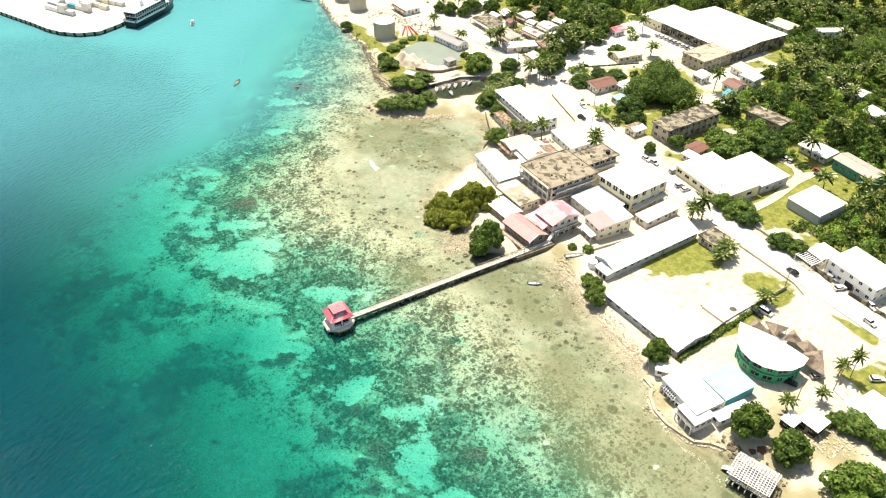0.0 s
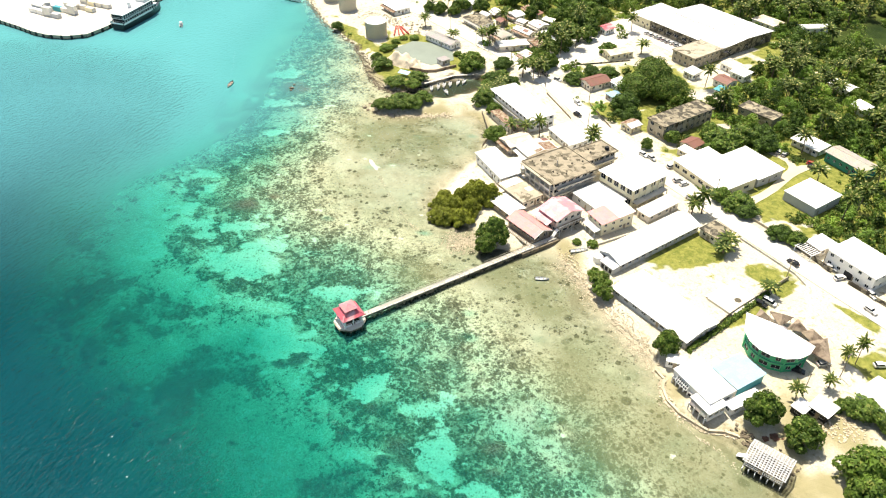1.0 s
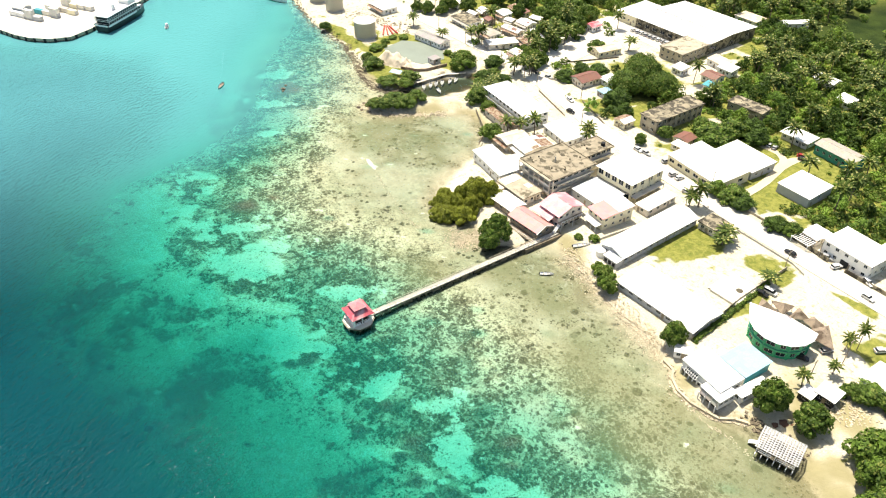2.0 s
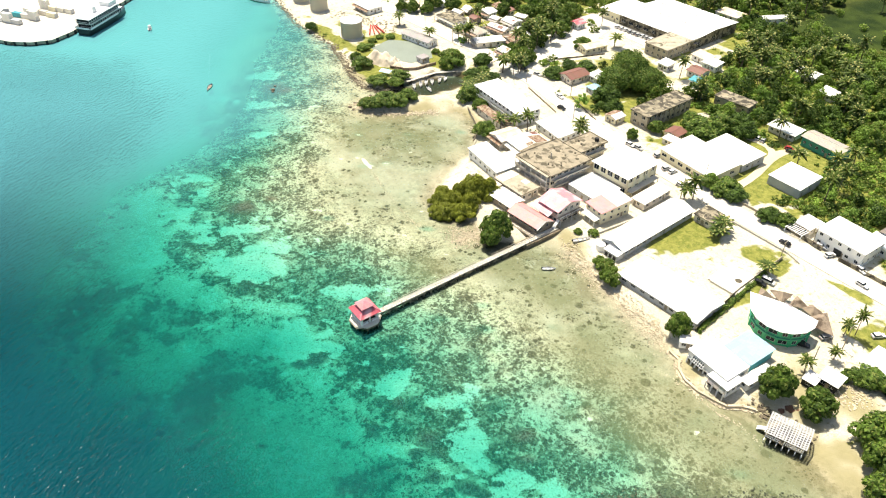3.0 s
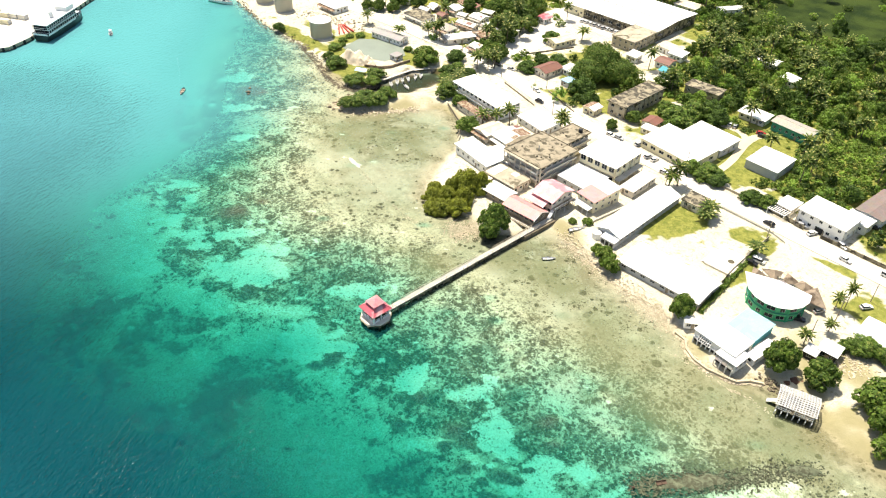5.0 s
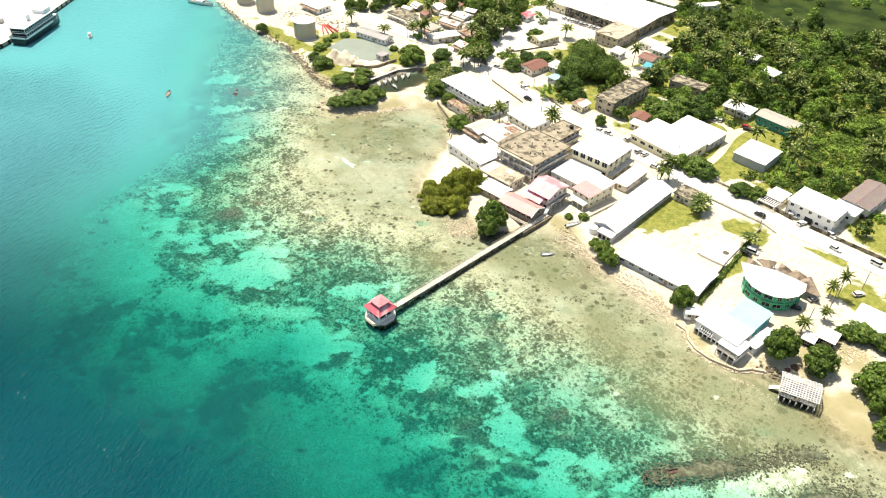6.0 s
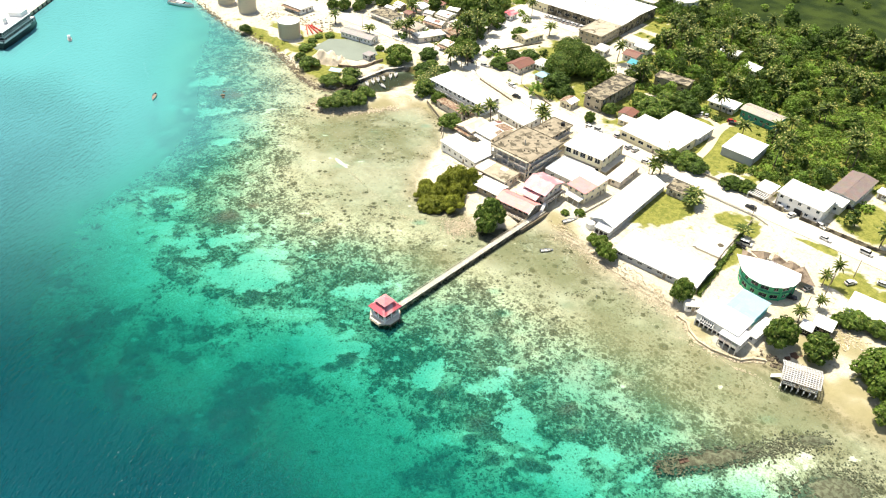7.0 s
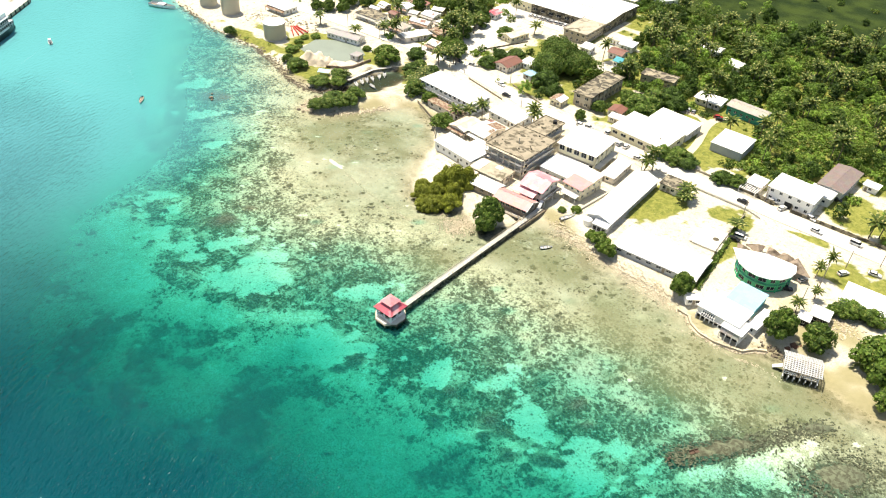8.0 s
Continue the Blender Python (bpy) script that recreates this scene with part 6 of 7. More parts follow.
# ---- the round green house and its thatched stalls ----
gr = thing("round_green_house", 80.5, 102.0, 1.5, 0, "curved two-storey green house with a white fan-shaped roof", "house")
A0, A1, NSEG, RW, HW = 184.0, 390.0, 9, 9.2, 6.4
gw, ang = Geo(), [radians(A0 + (A1 - A0) * k / NSEG) for k in range(NSEG + 1)]
for k in range(NSEG):
    p, q = Vector((RW * math.cos(ang[k]), RW * math.sin(ang[k]), 0)), Vector((RW * math.cos(ang[k + 1]), RW * math.sin(ang[k + 1]), 0))
    d = q - p
    mm = pose(p.x, p.y, 0, 0, 0, math.degrees(math.atan2(d.y, d.x)))
    wl = d.length
    holes = [(wl * (0.14 if (k + n) % 3 else 0.3), z, wl * (0.72 if (k + n) % 3 else 0.42), 1.5) for n, z in enumerate((0.8, 3.9))]
    facade(gw, wl, HW, holes, mm, 0.25)
    for x, z, w, hh in holes:
        window_parts(gr, mm @ pose(x + w / 2, 0.14, z + hh / 2), w, hh)
    if k % 2 == 0:
        part("pilaster", Geo().box(-0.16, 0.16, -0.28, -0.02, 0, HW), M_GREEN, gr, "", mm)
back = [Vector((RW * math.cos(ang[-1]), RW * math.sin(ang[-1]), 0)), Vector((RW * math.cos(ang[0]), RW * math.sin(ang[0]), 0))]
gw.add([tuple(back[0]), tuple(back[1]), (back[1].x, back[1].y, HW), (back[0].x, back[0].y, HW)], [(0, 1, 2, 3)])
part("wall", gw, M_GREEN, gr)
for k in range(NSEG):
    ring = [((RW + o) * math.cos(ang[k + j]), (RW + o) * math.sin(ang[k + j])) for o, j in ((0.02, 0), (0.3, 0), (0.3, 1), (0.02, 1))]
    part("belt_course", Geo().prism(ring, 3.1, 3.35), M_TURQ, gr)
rg, RR = Geo(), 10.1
rim = [(RR * math.cos(a) - (1.9 if k == 0 else 0), RR * math.sin(a), HW) for k, a in enumerate(ang)]
for k in range(NSEG):
    rg.add([rim[k], rim[k + 1], (-0.4, 2.0, HW + 1.7)], [(0, 1, 2)])
    rg.add([(*rim[k][:2], HW - 0.18), (*rim[k + 1][:2], HW - 0.18), rim[k + 1], rim[k]], [(0, 1, 2, 3)])
rg.add([rim[-1], rim[0], (-0.4, 2.0, HW + 1.7)], [(0, 1, 2)])
part("roof", rg, M_WHITE, gr)
part("ridge_vent", Geo().box(-1.5, 0.8, 1.75, 2.15, HW + 1.35, HW + 1.78), M_GREYROOF, gr, "grey ridge vent")
FOOT.append((80.5, 102, 11, 11))


def stall(x, y, r, h, yaw, sides):
    ob = thing("thatched_stall", x, y, 1.6, yaw, "open stall under a worn brown thatched roof", "stall", "thatched stalls")
    base = [(r * math.cos(2 * math.pi * k / sides), r * math.sin(2 * math.pi * k / sides)) for k in range(sides)]
    g = Geo()
    for k in range(sides):
        a, b = base[k], base[(k + 1) % sides]
        g.add([(*a, h - 0.3), (*b, h - 0.3), (0, 0, h + 1.6)], [(0, 1, 2)])
        g.add([(*a, h - 0.42), (*b, h - 0.42), (0, 0, h + 1.4)], [(2, 1, 0)])
        g.add([(*a, h - 0.42), (*b, h - 0.42), (*b, h - 0.3), (*a, h - 0.3)], [(0, 1, 2, 3)])
        part("post", Geo().tube([(a[0] * 0.85, a[1] * 0.85, -0.2), (a[0] * 0.85, a[1] * 0.85, h - 0.1)], [0.09, 0.08], 6), M_WOOD, ob)
    part("roof", g, M_THATCH, ob)


for a in ((70.3, 108.2, 4.2, 2.6, 20, 3), (73.6, 112.6, 4.2, 2.6, 65, 3), (79.0, 114.0, 4.0, 2.6, 10, 3), (83.6, 114.6, 3.2, 2.6, 35, 4), (88.4, 110.8, 6.4, 3.2, -18, 3)):
    stall(*a)

# ---- sea-side house, slatted hut ----
sea = house("sea_front_house", "white sea-front house with a white roof over a pillared ground floor", 80.4, 71.2, 15.0, 9.6, -3, 4.0, "mono", M_WALLW, M_WHITE, 1.3, 0.35, 0.6, south=0, east=3, win=(1.2, 1.1))
# black sheets between the pillars paint the shade of the ground floor
for k in range(7):
    x = -6.9 + 1.55 * k
    part("pillar", Geo().box(x, x + 0.3, -4.95, -4.6, -1.6, 1.9), M_WALLW, sea)
    if k < 6:
        part("dark_bay", Geo().box(x + 0.32, x + 1.5, -4.62, -4.47, 0.0, 1.25), M_DARK, sea, "dark sheet for the shade in the bay between pillars")
part("bay_beam", Geo().box(-6.9, 2.75, -4.98, -4.58, 1.3, 1.6), M_WALLW, sea)
part("window_band", Geo().slab([(-5.2, -5.75, 1.95), (-0.6, -5.75, 1.95), (-0.6, -4.6, 3.5), (-5.2, -4.6, 3.5)], 0.1), M_WALLW, sea, "sloping white glazed screen")
for k in range(6):
    for q in range(2):
        x, y0 = -5.0 + 0.73 * k, -5.68 + 0.52 * q
        z = lambda y: 1.95 + 1.55 * (y + 5.75) / 1.15 + 0.012
        part("pane", Geo().slab([(x, y0, z(y0)), (x + 0.55, y0, z(y0)), (x + 0.55, y0 + 0.42, z(y0 + 0.42)), (x, y0 + 0.42, z(y0 + 0.42))], 0.02), M_GLASS, sea)
wing = house("sea_front_wing", "lower white wing with a white roof and dark sheets for its shaded bays", 86.3, 67.2, 7.4, 7.0, -3, 3.3, "mono", M_WALLW, M_WHITE, 1.3, 0.3, 0.5, south=0, east=3, win=(1.6, 1.2))
# black sheets on the wing's front paint the shade in its bays
for k in range(3):
    part("dark_bay", Geo().box(-3.0 + 2.05 * k, -1.25 + 2.05 * k, -3.28, -3.18, 0.1, 1.2), M_DARK, wing, "dark sheet for the shade in the bay between pillars")
    part("shade_screen", Geo().slab([(-3.05 + 2.05 * k, -3.95, 1.55), (-1.15 + 2.05 * k, -3.95, 1.55), (-1.15 + 2.05 * k, -3.22, 2.85), (-3.05 + 2.05 * k, -3.22, 2.85)], 0.06), M_TIN, wing, "grey sloping sun screen")
for k in range(4):
    part("pillar", Geo().box(-3.28 + 2.05 * k, -3.02 + 2.05 * k, -4.0, -3.7, -1.6, 1.6), M_WALLW, wing)
blue = house("blue_roof_house", "house with a pale blue metal roof and turquoise end wall", 82.8, 83.0, 10.0, 11.5, -2, 3.3, "mono", M_WALLW, M_BLUE, 1.4, 0.4, 0.5, south=3, east=0)
part("end_wall", Geo().box(4.62, 4.7, -5.2, 5.2, 0.0, 3.3), M_TEAL, blue, "turquoise painted end wall")
house("narrow_white_shed", "narrow white-roofed shed beside the sea-front house", 90.5, 76.5, 3.6, 11.5, -6, 2.7, "mono", M_WALLW, M_WHITE, 1.3, 0.2, 0.2, south=1, east=3)
house("white_corner_shed", "small white shed at the shed's corner", 69.5, 71.5, 5.5, 3.4, 40, 2.4, "mono", M_WALLW, M_WHITE_OLD, 1.4, 0.2, 0.3, south=2, east=1)
wall_pts = [(67.5, 66), (71.5, 65.5), (74, 62.6), (78, 60.6), (83, 60.2), (88, 61.4), (91.5, 62.5), (94, 66), (97, 68)]
sw = thing("sea_wall", 0, 0, 0, 0, "curved low stone sea wall round the terrace", "sea wall")
for (ax, ay), (bx, by) in zip(wall_pts, wall_pts[1:]):
    l = math.hypot(bx - ax, by - ay)
    part("wall_length", Geo().box(0, l + 0.2, -0.3, 0.3, -0.6, 0.85), M_PALEROCK, sw, "", pose(ax, ay, 0, 0, 0, math.degrees(math.atan2(by - ay, bx - ax))))
    part("coping", Geo().box(0, l + 0.2, -0.34, 0.34, 0.85, 0.95), M_PALEROCK, sw, "", pose(ax, ay, 0, 0, 0, math.degrees(math.atan2(by - ay, bx - ax))))

hut = thing("slatted_hut", 108.2, 66.2, 0.2, 20, "white open-frame hut on stilts with a slatted roof", "hut")
W, D = 5.1, 3.9
part("deck", Geo().box(-W, W, -D, D, 1.7, 1.9), M_CONC_OLD, hut, "dark weathered deck boards")
for x in np.linspace(-W + 0.2, W - 0.2, 7):
    for y in (-D + 0.1, D - 0.1):
        part("stilt", Geo().box(x - 0.13, x + 0.13, y - 0.13, y + 0.13, -1.0, 1.7), M_CONC_LIGHT, hut)
    part("deck_end", Geo().box(x - 0.12, x + 0.12, -D - 0.9, -D, 1.5, 1.72), M_WOODW, hut)
for x in np.linspace(-W + 0.2, W - 0.2, 5):
    for y in (-D + 0.15, D - 0.15):
        part("roof_post", Geo().box(x - 0.08, x + 0.08, y - 0.08, y + 0.08, 1.9, 4.3), M_WOODW, hut)
run = 4.6
for mm_, fl in ((Matrix.Translation((0, 0, 5.9)) @ pose(0, 0, 0, 24, 0, 0), -1), (Matrix.Translation((0, 0, 5.9)) @ pose(0, 0, 0, -24, 0, 0), 1)):
    for k in range(15):
        x = -W - 0.3 + (2 * W + 0.6) * k / 14
        part("rafter", Geo().box(x - 0.13, x + 0.13, min(0, fl * run), max(0, fl * run), -0.16, 0.0), M_SLAT, hut, "", mm_)
    for k in range(8):
        y = fl * run * (k + 0.1) / 7.3
        part("batten", Geo().box(-W - 0.5, W + 0.5, y - 0.12, y + 0.12, 0.0, 0.06), M_SLAT, hut, "", mm_)
for a in ((-W + 0.2, -1.2), (0.4, W - 0.2)):
    part("rail_panel", Geo().box(a[0], a[1], -D + 0.1, -D + 0.2, 2.75, 2.9).box(a[0], a[1], -D + 0.1, -D + 0.2, 2.05, 2.15), M_WOODW, hut)
    for q in np.linspace(a[0], a[1], 9):
        part("baluster", Geo().box(q - 0.05, q + 0.05, -D + 0.1, -D + 0.2, 2.15, 2.75), M_WOODW, hut)
part("side_stair", Geo().slab([(-W - 2.6, -1.0, 0.4), (-W, -1.0, 1.85), (-W, 0.4, 1.85), (-W - 2.6, 0.4, 0.4)], 0.2), M_WOODW, hut)

# near-black kiosk walls stand in for the shade inside an open front
house("white_kiosk", "small kiosk with a white roof and black walls for its shaded open front", 104.0, 93.0, 6.3, 6.0, 6, 3.0, "mono", M_DARK, M_WHITE, 1.5, 0.5, 0.3, south=2, east=2)
house("low_kiosk", "low kiosk with a white roof", 100.5, 88.6, 4.2, 4.8, 6, 2.4, "mono", M_DARK, M_WHITE, 1.5, 0.3, 0.3, south=1, east=1)
house("white_garden_house", "white-roofed house beside a lawn", 112.5, 110.5, 14.5, 12.5, 5, 3.4, "gable_x", M_WALLW, M_WHITE, 1.5, 0.6, 1.2, south=4, east=3)


# ---- vehicles ----
def make_car(name, label, body, van=False):
    ob = thing(name, 0, 0, -60, 0, label, "car")
    g = Geo()
    prof = [(-2.15, 0.35), (2.15, 0.35), (2.2, 0.75), (1.3, 0.95), (-2.15, 0.98)] if not van else [(-2.3, 0.35), (2.25, 0.35), (2.3, 0.9), (1.7, 1.05), (-2.3, 1.05)]
    g.add([(x, -0.85, z) for x, z in prof] + [(x, 0.85, z) for x, z in prof], [(0, 1, 2, 3, 4), (9, 8, 7, 6, 5)] + [(i, 5 + i, 5 + (i + 1) % 5, (i + 1) % 5) for i in range(5)])
    part("body", g, body, ob)
    c = [(-1.9, 0.96), (0.95, 0.96), (0.45, 1.48), (-1.6, 1.5)] if not van else [(-2.25, 1.04), (1.6, 1.04), (1.05, 1.85), (-2.2, 1.9)]
    part("cabin", Geo().add([(x, -0.78, z) for x, z in c] + [(x, 0.78, z) for x, z in c], [(0, 1, 2, 3), (7, 6, 5, 4)] + [(i, 4 + i, 4 + (i + 1) % 4, (i + 1) % 4) for i in range(4)]), M_GLASS, ob, "dark tinted windows")
    top_z = c[2][1]
    part("roof_panel", Geo().box(c[3][0] + 0.02, c[2][0] - 0.02, -0.76, 0.76, top_z, top_z + 0.06), body, ob)
    for x in (-1.35, 1.35):
        for s in (-0.82, 0.82):
            w = part("wheel", Geo().tube([(x, s - 0.11, 0.33), (x, s + 0.11, 0.33)], [0.33, 0.33], 12), M_TYRE, ob)
            part("rim", Geo().tube([(x, s - 0.12, 0.33), (x, s + 0.12, 0.33)], [0.18, 0.18], 10), M_STEEL, w)
    for s in (-0.6, 0.6):
        part("headlight", Geo().box(2.1, 2.22, s - 0.16, s + 0.16, 0.6, 0.74), M_SHIPW, ob)
        part("tail_light", Geo().box(-2.2, -2.1, s - 0.16, s + 0.16, 0.7, 0.85), M_REDP, ob)
    return ob


car_kinds = [make_car("car", "white saloon car standing outdoors", CARS[0]), make_car("car", "silver saloon car standing outdoors", CARS[1]), make_car("car", "black car with tinted windows", CARS[2]), make_car("car", "dull red car standing outdoors", CARS[3]), make_car("van", "white van with dark windows", CARS[0], True)]
CAR_SPOTS = [(-3, 144.6, 80, 1), (0.2, 144.8, 85, 0), (9, 139.6, 5, 0), (12.5, 140.2, 8, 0), (65.5, 117.5, 10, 4), (64.5, 114.5, 12, 2), (92.3, 109.5, 70, 1), (90, 100.5, 30, 2), (64.5, 149.7, 15, 1), (69.4, 147.8, 75, 0),
             (80.5, 149.3, -20, 0), (16.5, 201.5, 30, 3), (18.5, 199.5, 20, 2), (3, 198, 100, 0), (5.5, 198, 105, 1), (-109, 158, 0, 2), (-101, 160, 10, 1), (-76, 152.5, -8, 0), (-25, 146.5, 0, 0), (-21, 147.5, 0, 1)]
CAR_SPOTS2 = [(85, 142.2, -2, 0), (99, 144.8, -2, 4), (56, 140.8, 178, 2), (110, 131, 10, 0), (83, 170, 20, 2), (-67, 145, 5, 2), (101.5, 123.5, 60, 0), (-12, 149.8, 80, 1)]
for x, y, yw, k in CAR_SPOTS + CAR_SPOTS2:
    copy_thing(car_kinds[k], pose(x, y, 1.73 if 137 < y < 160 else 1.55, 0, 0, yw))
lot = random.Random(8)
for k in range(16):
    copy_thing(lot.choice(car_kinds[:3]), pose(-122 + 2.9 * k, 239.3 + 0.3 * k + lot.uniform(-0.3, 0.3), 1.75, 0, 0, 96 + lot.uniform(-4, 4)))
for src in car_kinds:
    for o in (*src.children_recursive, src):
        bpy.data.objects.remove(o)


# ---- poles, walls, hedge ----
def utility_pole(x, y, h, yaw=0.0):
    ob = thing("utility_pole", x, y, 1.4, yaw, "grey timber utility pole with a crossarm", "pole", "utility poles")
    part("mast", Geo().tube([(0, 0, -0.3), (0, 0, h)], [0.16, 0.11], 8), M_WOOD, ob)
    part("crossarm", Geo().box(-0.06, 0.06, -1.0, 1.0, h - 0.7, h - 0.55), M_WOOD, ob)
    for s in (-0.85, 0, 0.85):
        part("insulator", Geo().tube([(0, s, h - 0.55), (0, s, h - 0.35)], [0.05, 0.04], 6), M_SHIPW, ob)


for x, y, h in ((60, 132.5, 8), (97, 94, 9.5), (13, 148.6, 9.5), (14.5, 133, 8), (-55, 141, 8.5), (-75, 158.5, 7.5), (-181, 146, 11), (-159, 149, 9.5), (98, 109.5, 10), (62, 148.4, 8), (110, 137.5, 9), (101, 128, 8), (-98, 150, 8), (-130, 152, 9)):
    utility_pole(x, y, h)


def yard_wall(name, label, pts, h, mat, t=0.2, step=3.0):
    ob = thing(name, 0, 0, 1.4, 0, label, "wall")
    for (ax, ay), (bx, by) in zip(pts, pts[1:]):
        l, a = math.hypot(bx - ax, by - ay), math.degrees(math.atan2(by - ay, bx - ax))
        n = max(1, round(l / step))
        for k in range(n):
            part("panel", Geo().box(k * l / n + 0.1, (k + 1) * l / n - 0.1, -t / 2, t / 2, 0, h), mat, ob, "", pose(ax, ay, 0, 0, 0, a))
            part("pier", Geo().box(k * l / n - 0.14, k * l / n + 0.14, -t / 2 - 0.06, t / 2 + 0.06, 0, h + 0.15), mat, ob, "", pose(ax, ay, 0, 0, 0, a))


yard_wall("roadside_wall", "stained concrete block wall along the road", [(48, 149.8), (66, 148.2)], 2.0, M_CONC_OLD)
yard_wall("roadside_wall", "stained concrete block wall along the road", [(72.5, 148.3), (88, 149), (110, 150)], 1.6, M_CONC_OLD)
yard_wall("plot_fence", "weathered low block fence beside the road", [(24, 149.6), (47, 149.9)], 1.1, M_CONC)
yard_wall("school_wall", "low pale wall between the yard and the road", [(36.5, 136.5), (60, 136.8), (66, 135)], 0.9, M_CONC_LIGHT)
yard_wall("yard_wall", "green-stained wall between the yard and the lane", [(66.5, 79), (62.5, 106), (60.5, 133)], 1.6, M_CONC)
yard_wall("lane_wall", "low wall beside the hall lane", [(12.5, 86), (14.8, 112), (16, 126)], 0.9, M_CONC_LIGHT)
yard_wall("road_fence", "low fence at the roadside", [(-92, 146.5), (-66, 140.5)], 1.0, M_WOOD)
yard_wall("shore_fence", "weathered paling along the shore", [(-92, 109), (-72, 100), (-66, 92)], 1.4, M_WOOD, 0.12, 1.2)
yard_wall("car_park_wall", "low wall of dark piers along the car park", [(-113, 172), (-106, 190), (-100, 207)], 0.9, M_CONC_OLD, 0.2, 4)
yard_wall("lawn_fence", "low fence along the lawn", [(-72, 157), (-50, 150.5)], 0.9, M_WOOD)
hv, hr = [], []
for k in range(90):
    f_ = k / 89
    hv.append((67.6 - 5.4 * f_ + wood_rng.uniform(-0.4, 0.4), 79 + 42 * f_, 1.9 + wood_rng.uniform(-0.2, 0.5)))
    hr.append(wood_rng.uniform(0.6, 1.1))
v, f = leaf_cloud(np.array(hv), np.array(hr), 5200, 0.5, wrng)
me = np_mesh("hedge", v, f, False)
me.materials.append(M_LEAF)
tagged(new("hedge", me), "uneven green hedge along the yard wall", "hedge", kind="stuff")


# ---- rocks and heaps ----
def boulder_mesh(seed, mat):
    rr = np.random.default_rng(seed)
    bm = bmesh.new()
    bmesh.ops.create_icosphere(bm, subdivisions=2, radius=1.0)
    for vtx in bm.verts:
        vtx.co *= 0.75 + 0.5 * noise.noise(vtx.co * 1.4 + Vector((seed * 7.0, 0, 0))) + 0.1 * rr.random()
        vtx.co.z *= 0.7
    me = bpy.data.meshes.new("boulder")
    bm.to_mesh(me)
    bm.free()
    me.materials.append(mat)
    return me


BOULDERS = [boulder_mesh(k, M_ROCK) for k in range(4)] + [boulder_mesh(9, M_REDROCK)] + [boulder_mesh(12 + k, M_PALEROCK) for k in range(3)]


def boulder(x, y, z, r, kind=None, label="rough brown coral boulder on the shore"):
    ob = new("boulder", BOULDERS[plant_rng.randrange(4) if kind is None else kind])
    ob.matrix_basis = pose(x, y, z, 0, 0, plant_rng.uniform(0, 360)) @ Matrix.Diagonal((r * plant_rng.uniform(0.8, 1.3), r, r * 0.8, 1))
    tagged(ob, label, "rock", "shore rocks")


for x, y, r in ((102.6, 76.0, 1.7), (104.4, 77.4, 1.3), (101.6, 73.6, 1.1)):
    boulder(x, y, 0.9, r, 4, "rust-red earthy boulder at the water's edge")
for x, y, r in ((92, 68.5, 1.0), (95, 71.5, 1.3), (97.5, 69.6, 0.9), (-127, 66, 1.4), (-129, 70, 1.2), (-124, 66, 1.0), (-131, 76, 1.1), (-120, 68, 1.2), (-132, 80, 1.0), (-112, 76, 0.8), (-164, 44, 1.4), (-167, 46.5, 0.9), (-162, 43, 0.8)):
    boulder(x, y, 0.1, r)
for k in range(70):
    f_ = k / 69
    seq = COAST_W[2:11]
    s_ = f_ * (len(seq) - 1)
    i = min(int(s_), len(seq) - 2)
    x = seq[i][0] + (seq[i + 1][0] - seq[i][0]) * (s_ - i)
    y = seq[i][1] + (seq[i + 1][1] - seq[i][1]) * (s_ - i)
    boulder(x + plant_rng.uniform(-1, 1), y + plant_rng.uniform(-1.8, 0.8), 0.2, plant_rng.uniform(0.25, 0.65))


def rubble(name, label, mat, strip, count, lo, hi, spread, z):
    """Broken stones along a line: one mass."""
    g, rr = Geo(), random.Random(count)
    for _ in range(count):
        s_ = rr.random() * (len(strip) - 1)
        i = min(int(s_), len(strip) - 2)
        x = strip[i][0] + (strip[i + 1][0] - strip[i][0]) * (s_ - i) + rr.gauss(0, spread)
        y = strip[i][1] + (strip[i + 1][1] - strip[i][1]) * (s_ - i) + rr.gauss(0, spread)
        r = rr.uniform(lo, hi)
        m_ = pose(x, y, max(on_grid(GH, x, y), z) + r * 0.15, rr.uniform(-25, 25), rr.uniform(-25, 25), rr.uniform(0, 360))
        g.add([(r * rr.uniform(0.6, 1.2) * sx_, r * rr.uniform(0.5, 1.0) * sy_, r * 0.5 * sz_) for sz_ in (-1, 1) for sx_, sy_ in ((-1, -1), (1, -1), (1, 1), (-1, 1))],
              [(3, 2, 1, 0), (4, 5, 6, 7), (0, 1, 5, 4), (1, 2, 6, 5), (2, 3, 7, 6), (3, 0, 4, 7)], m_)
    single(name, g, mat, label, "rubble", kind="stuff")


rubble("shore_rubble", "pale broken coral rubble along the beach", M_PALEROCK, [(9, 77), (24, 72.5), (40, 71), (54, 68.5), (65, 67.5)], 2000, 0.07, 0.23, 2.0, 0.0)
rubble("shore_rubble", "brown riprap along the harbour bank", M_ROCK, COAST_W[3:11], 1100, 0.14, 0.38, 1.3, 0.0)
rubble("shore_rubble", "brown coral rubble below the mangroves", M_PALEROCK, [(-22, 50), (-14, 46), (-16, 54), (-10, 51)], 900, 0.08, 0.25, 2.2, 0.0)
rubble("shore_rubble", "dry rubble round the slatted hut and rocks", M_ROCK, [(96, 70), (104, 70), (112, 72)], 160, 0.15, 0.5, 1.2, 0.0)
rubble("shore_rubble", "litter of stones and scrap between the kiosks", M_PALEROCK, [(104, 86), (110, 92), (114, 96), (106, 98)], 240, 0.12, 0.4, 2.0, 1.5)
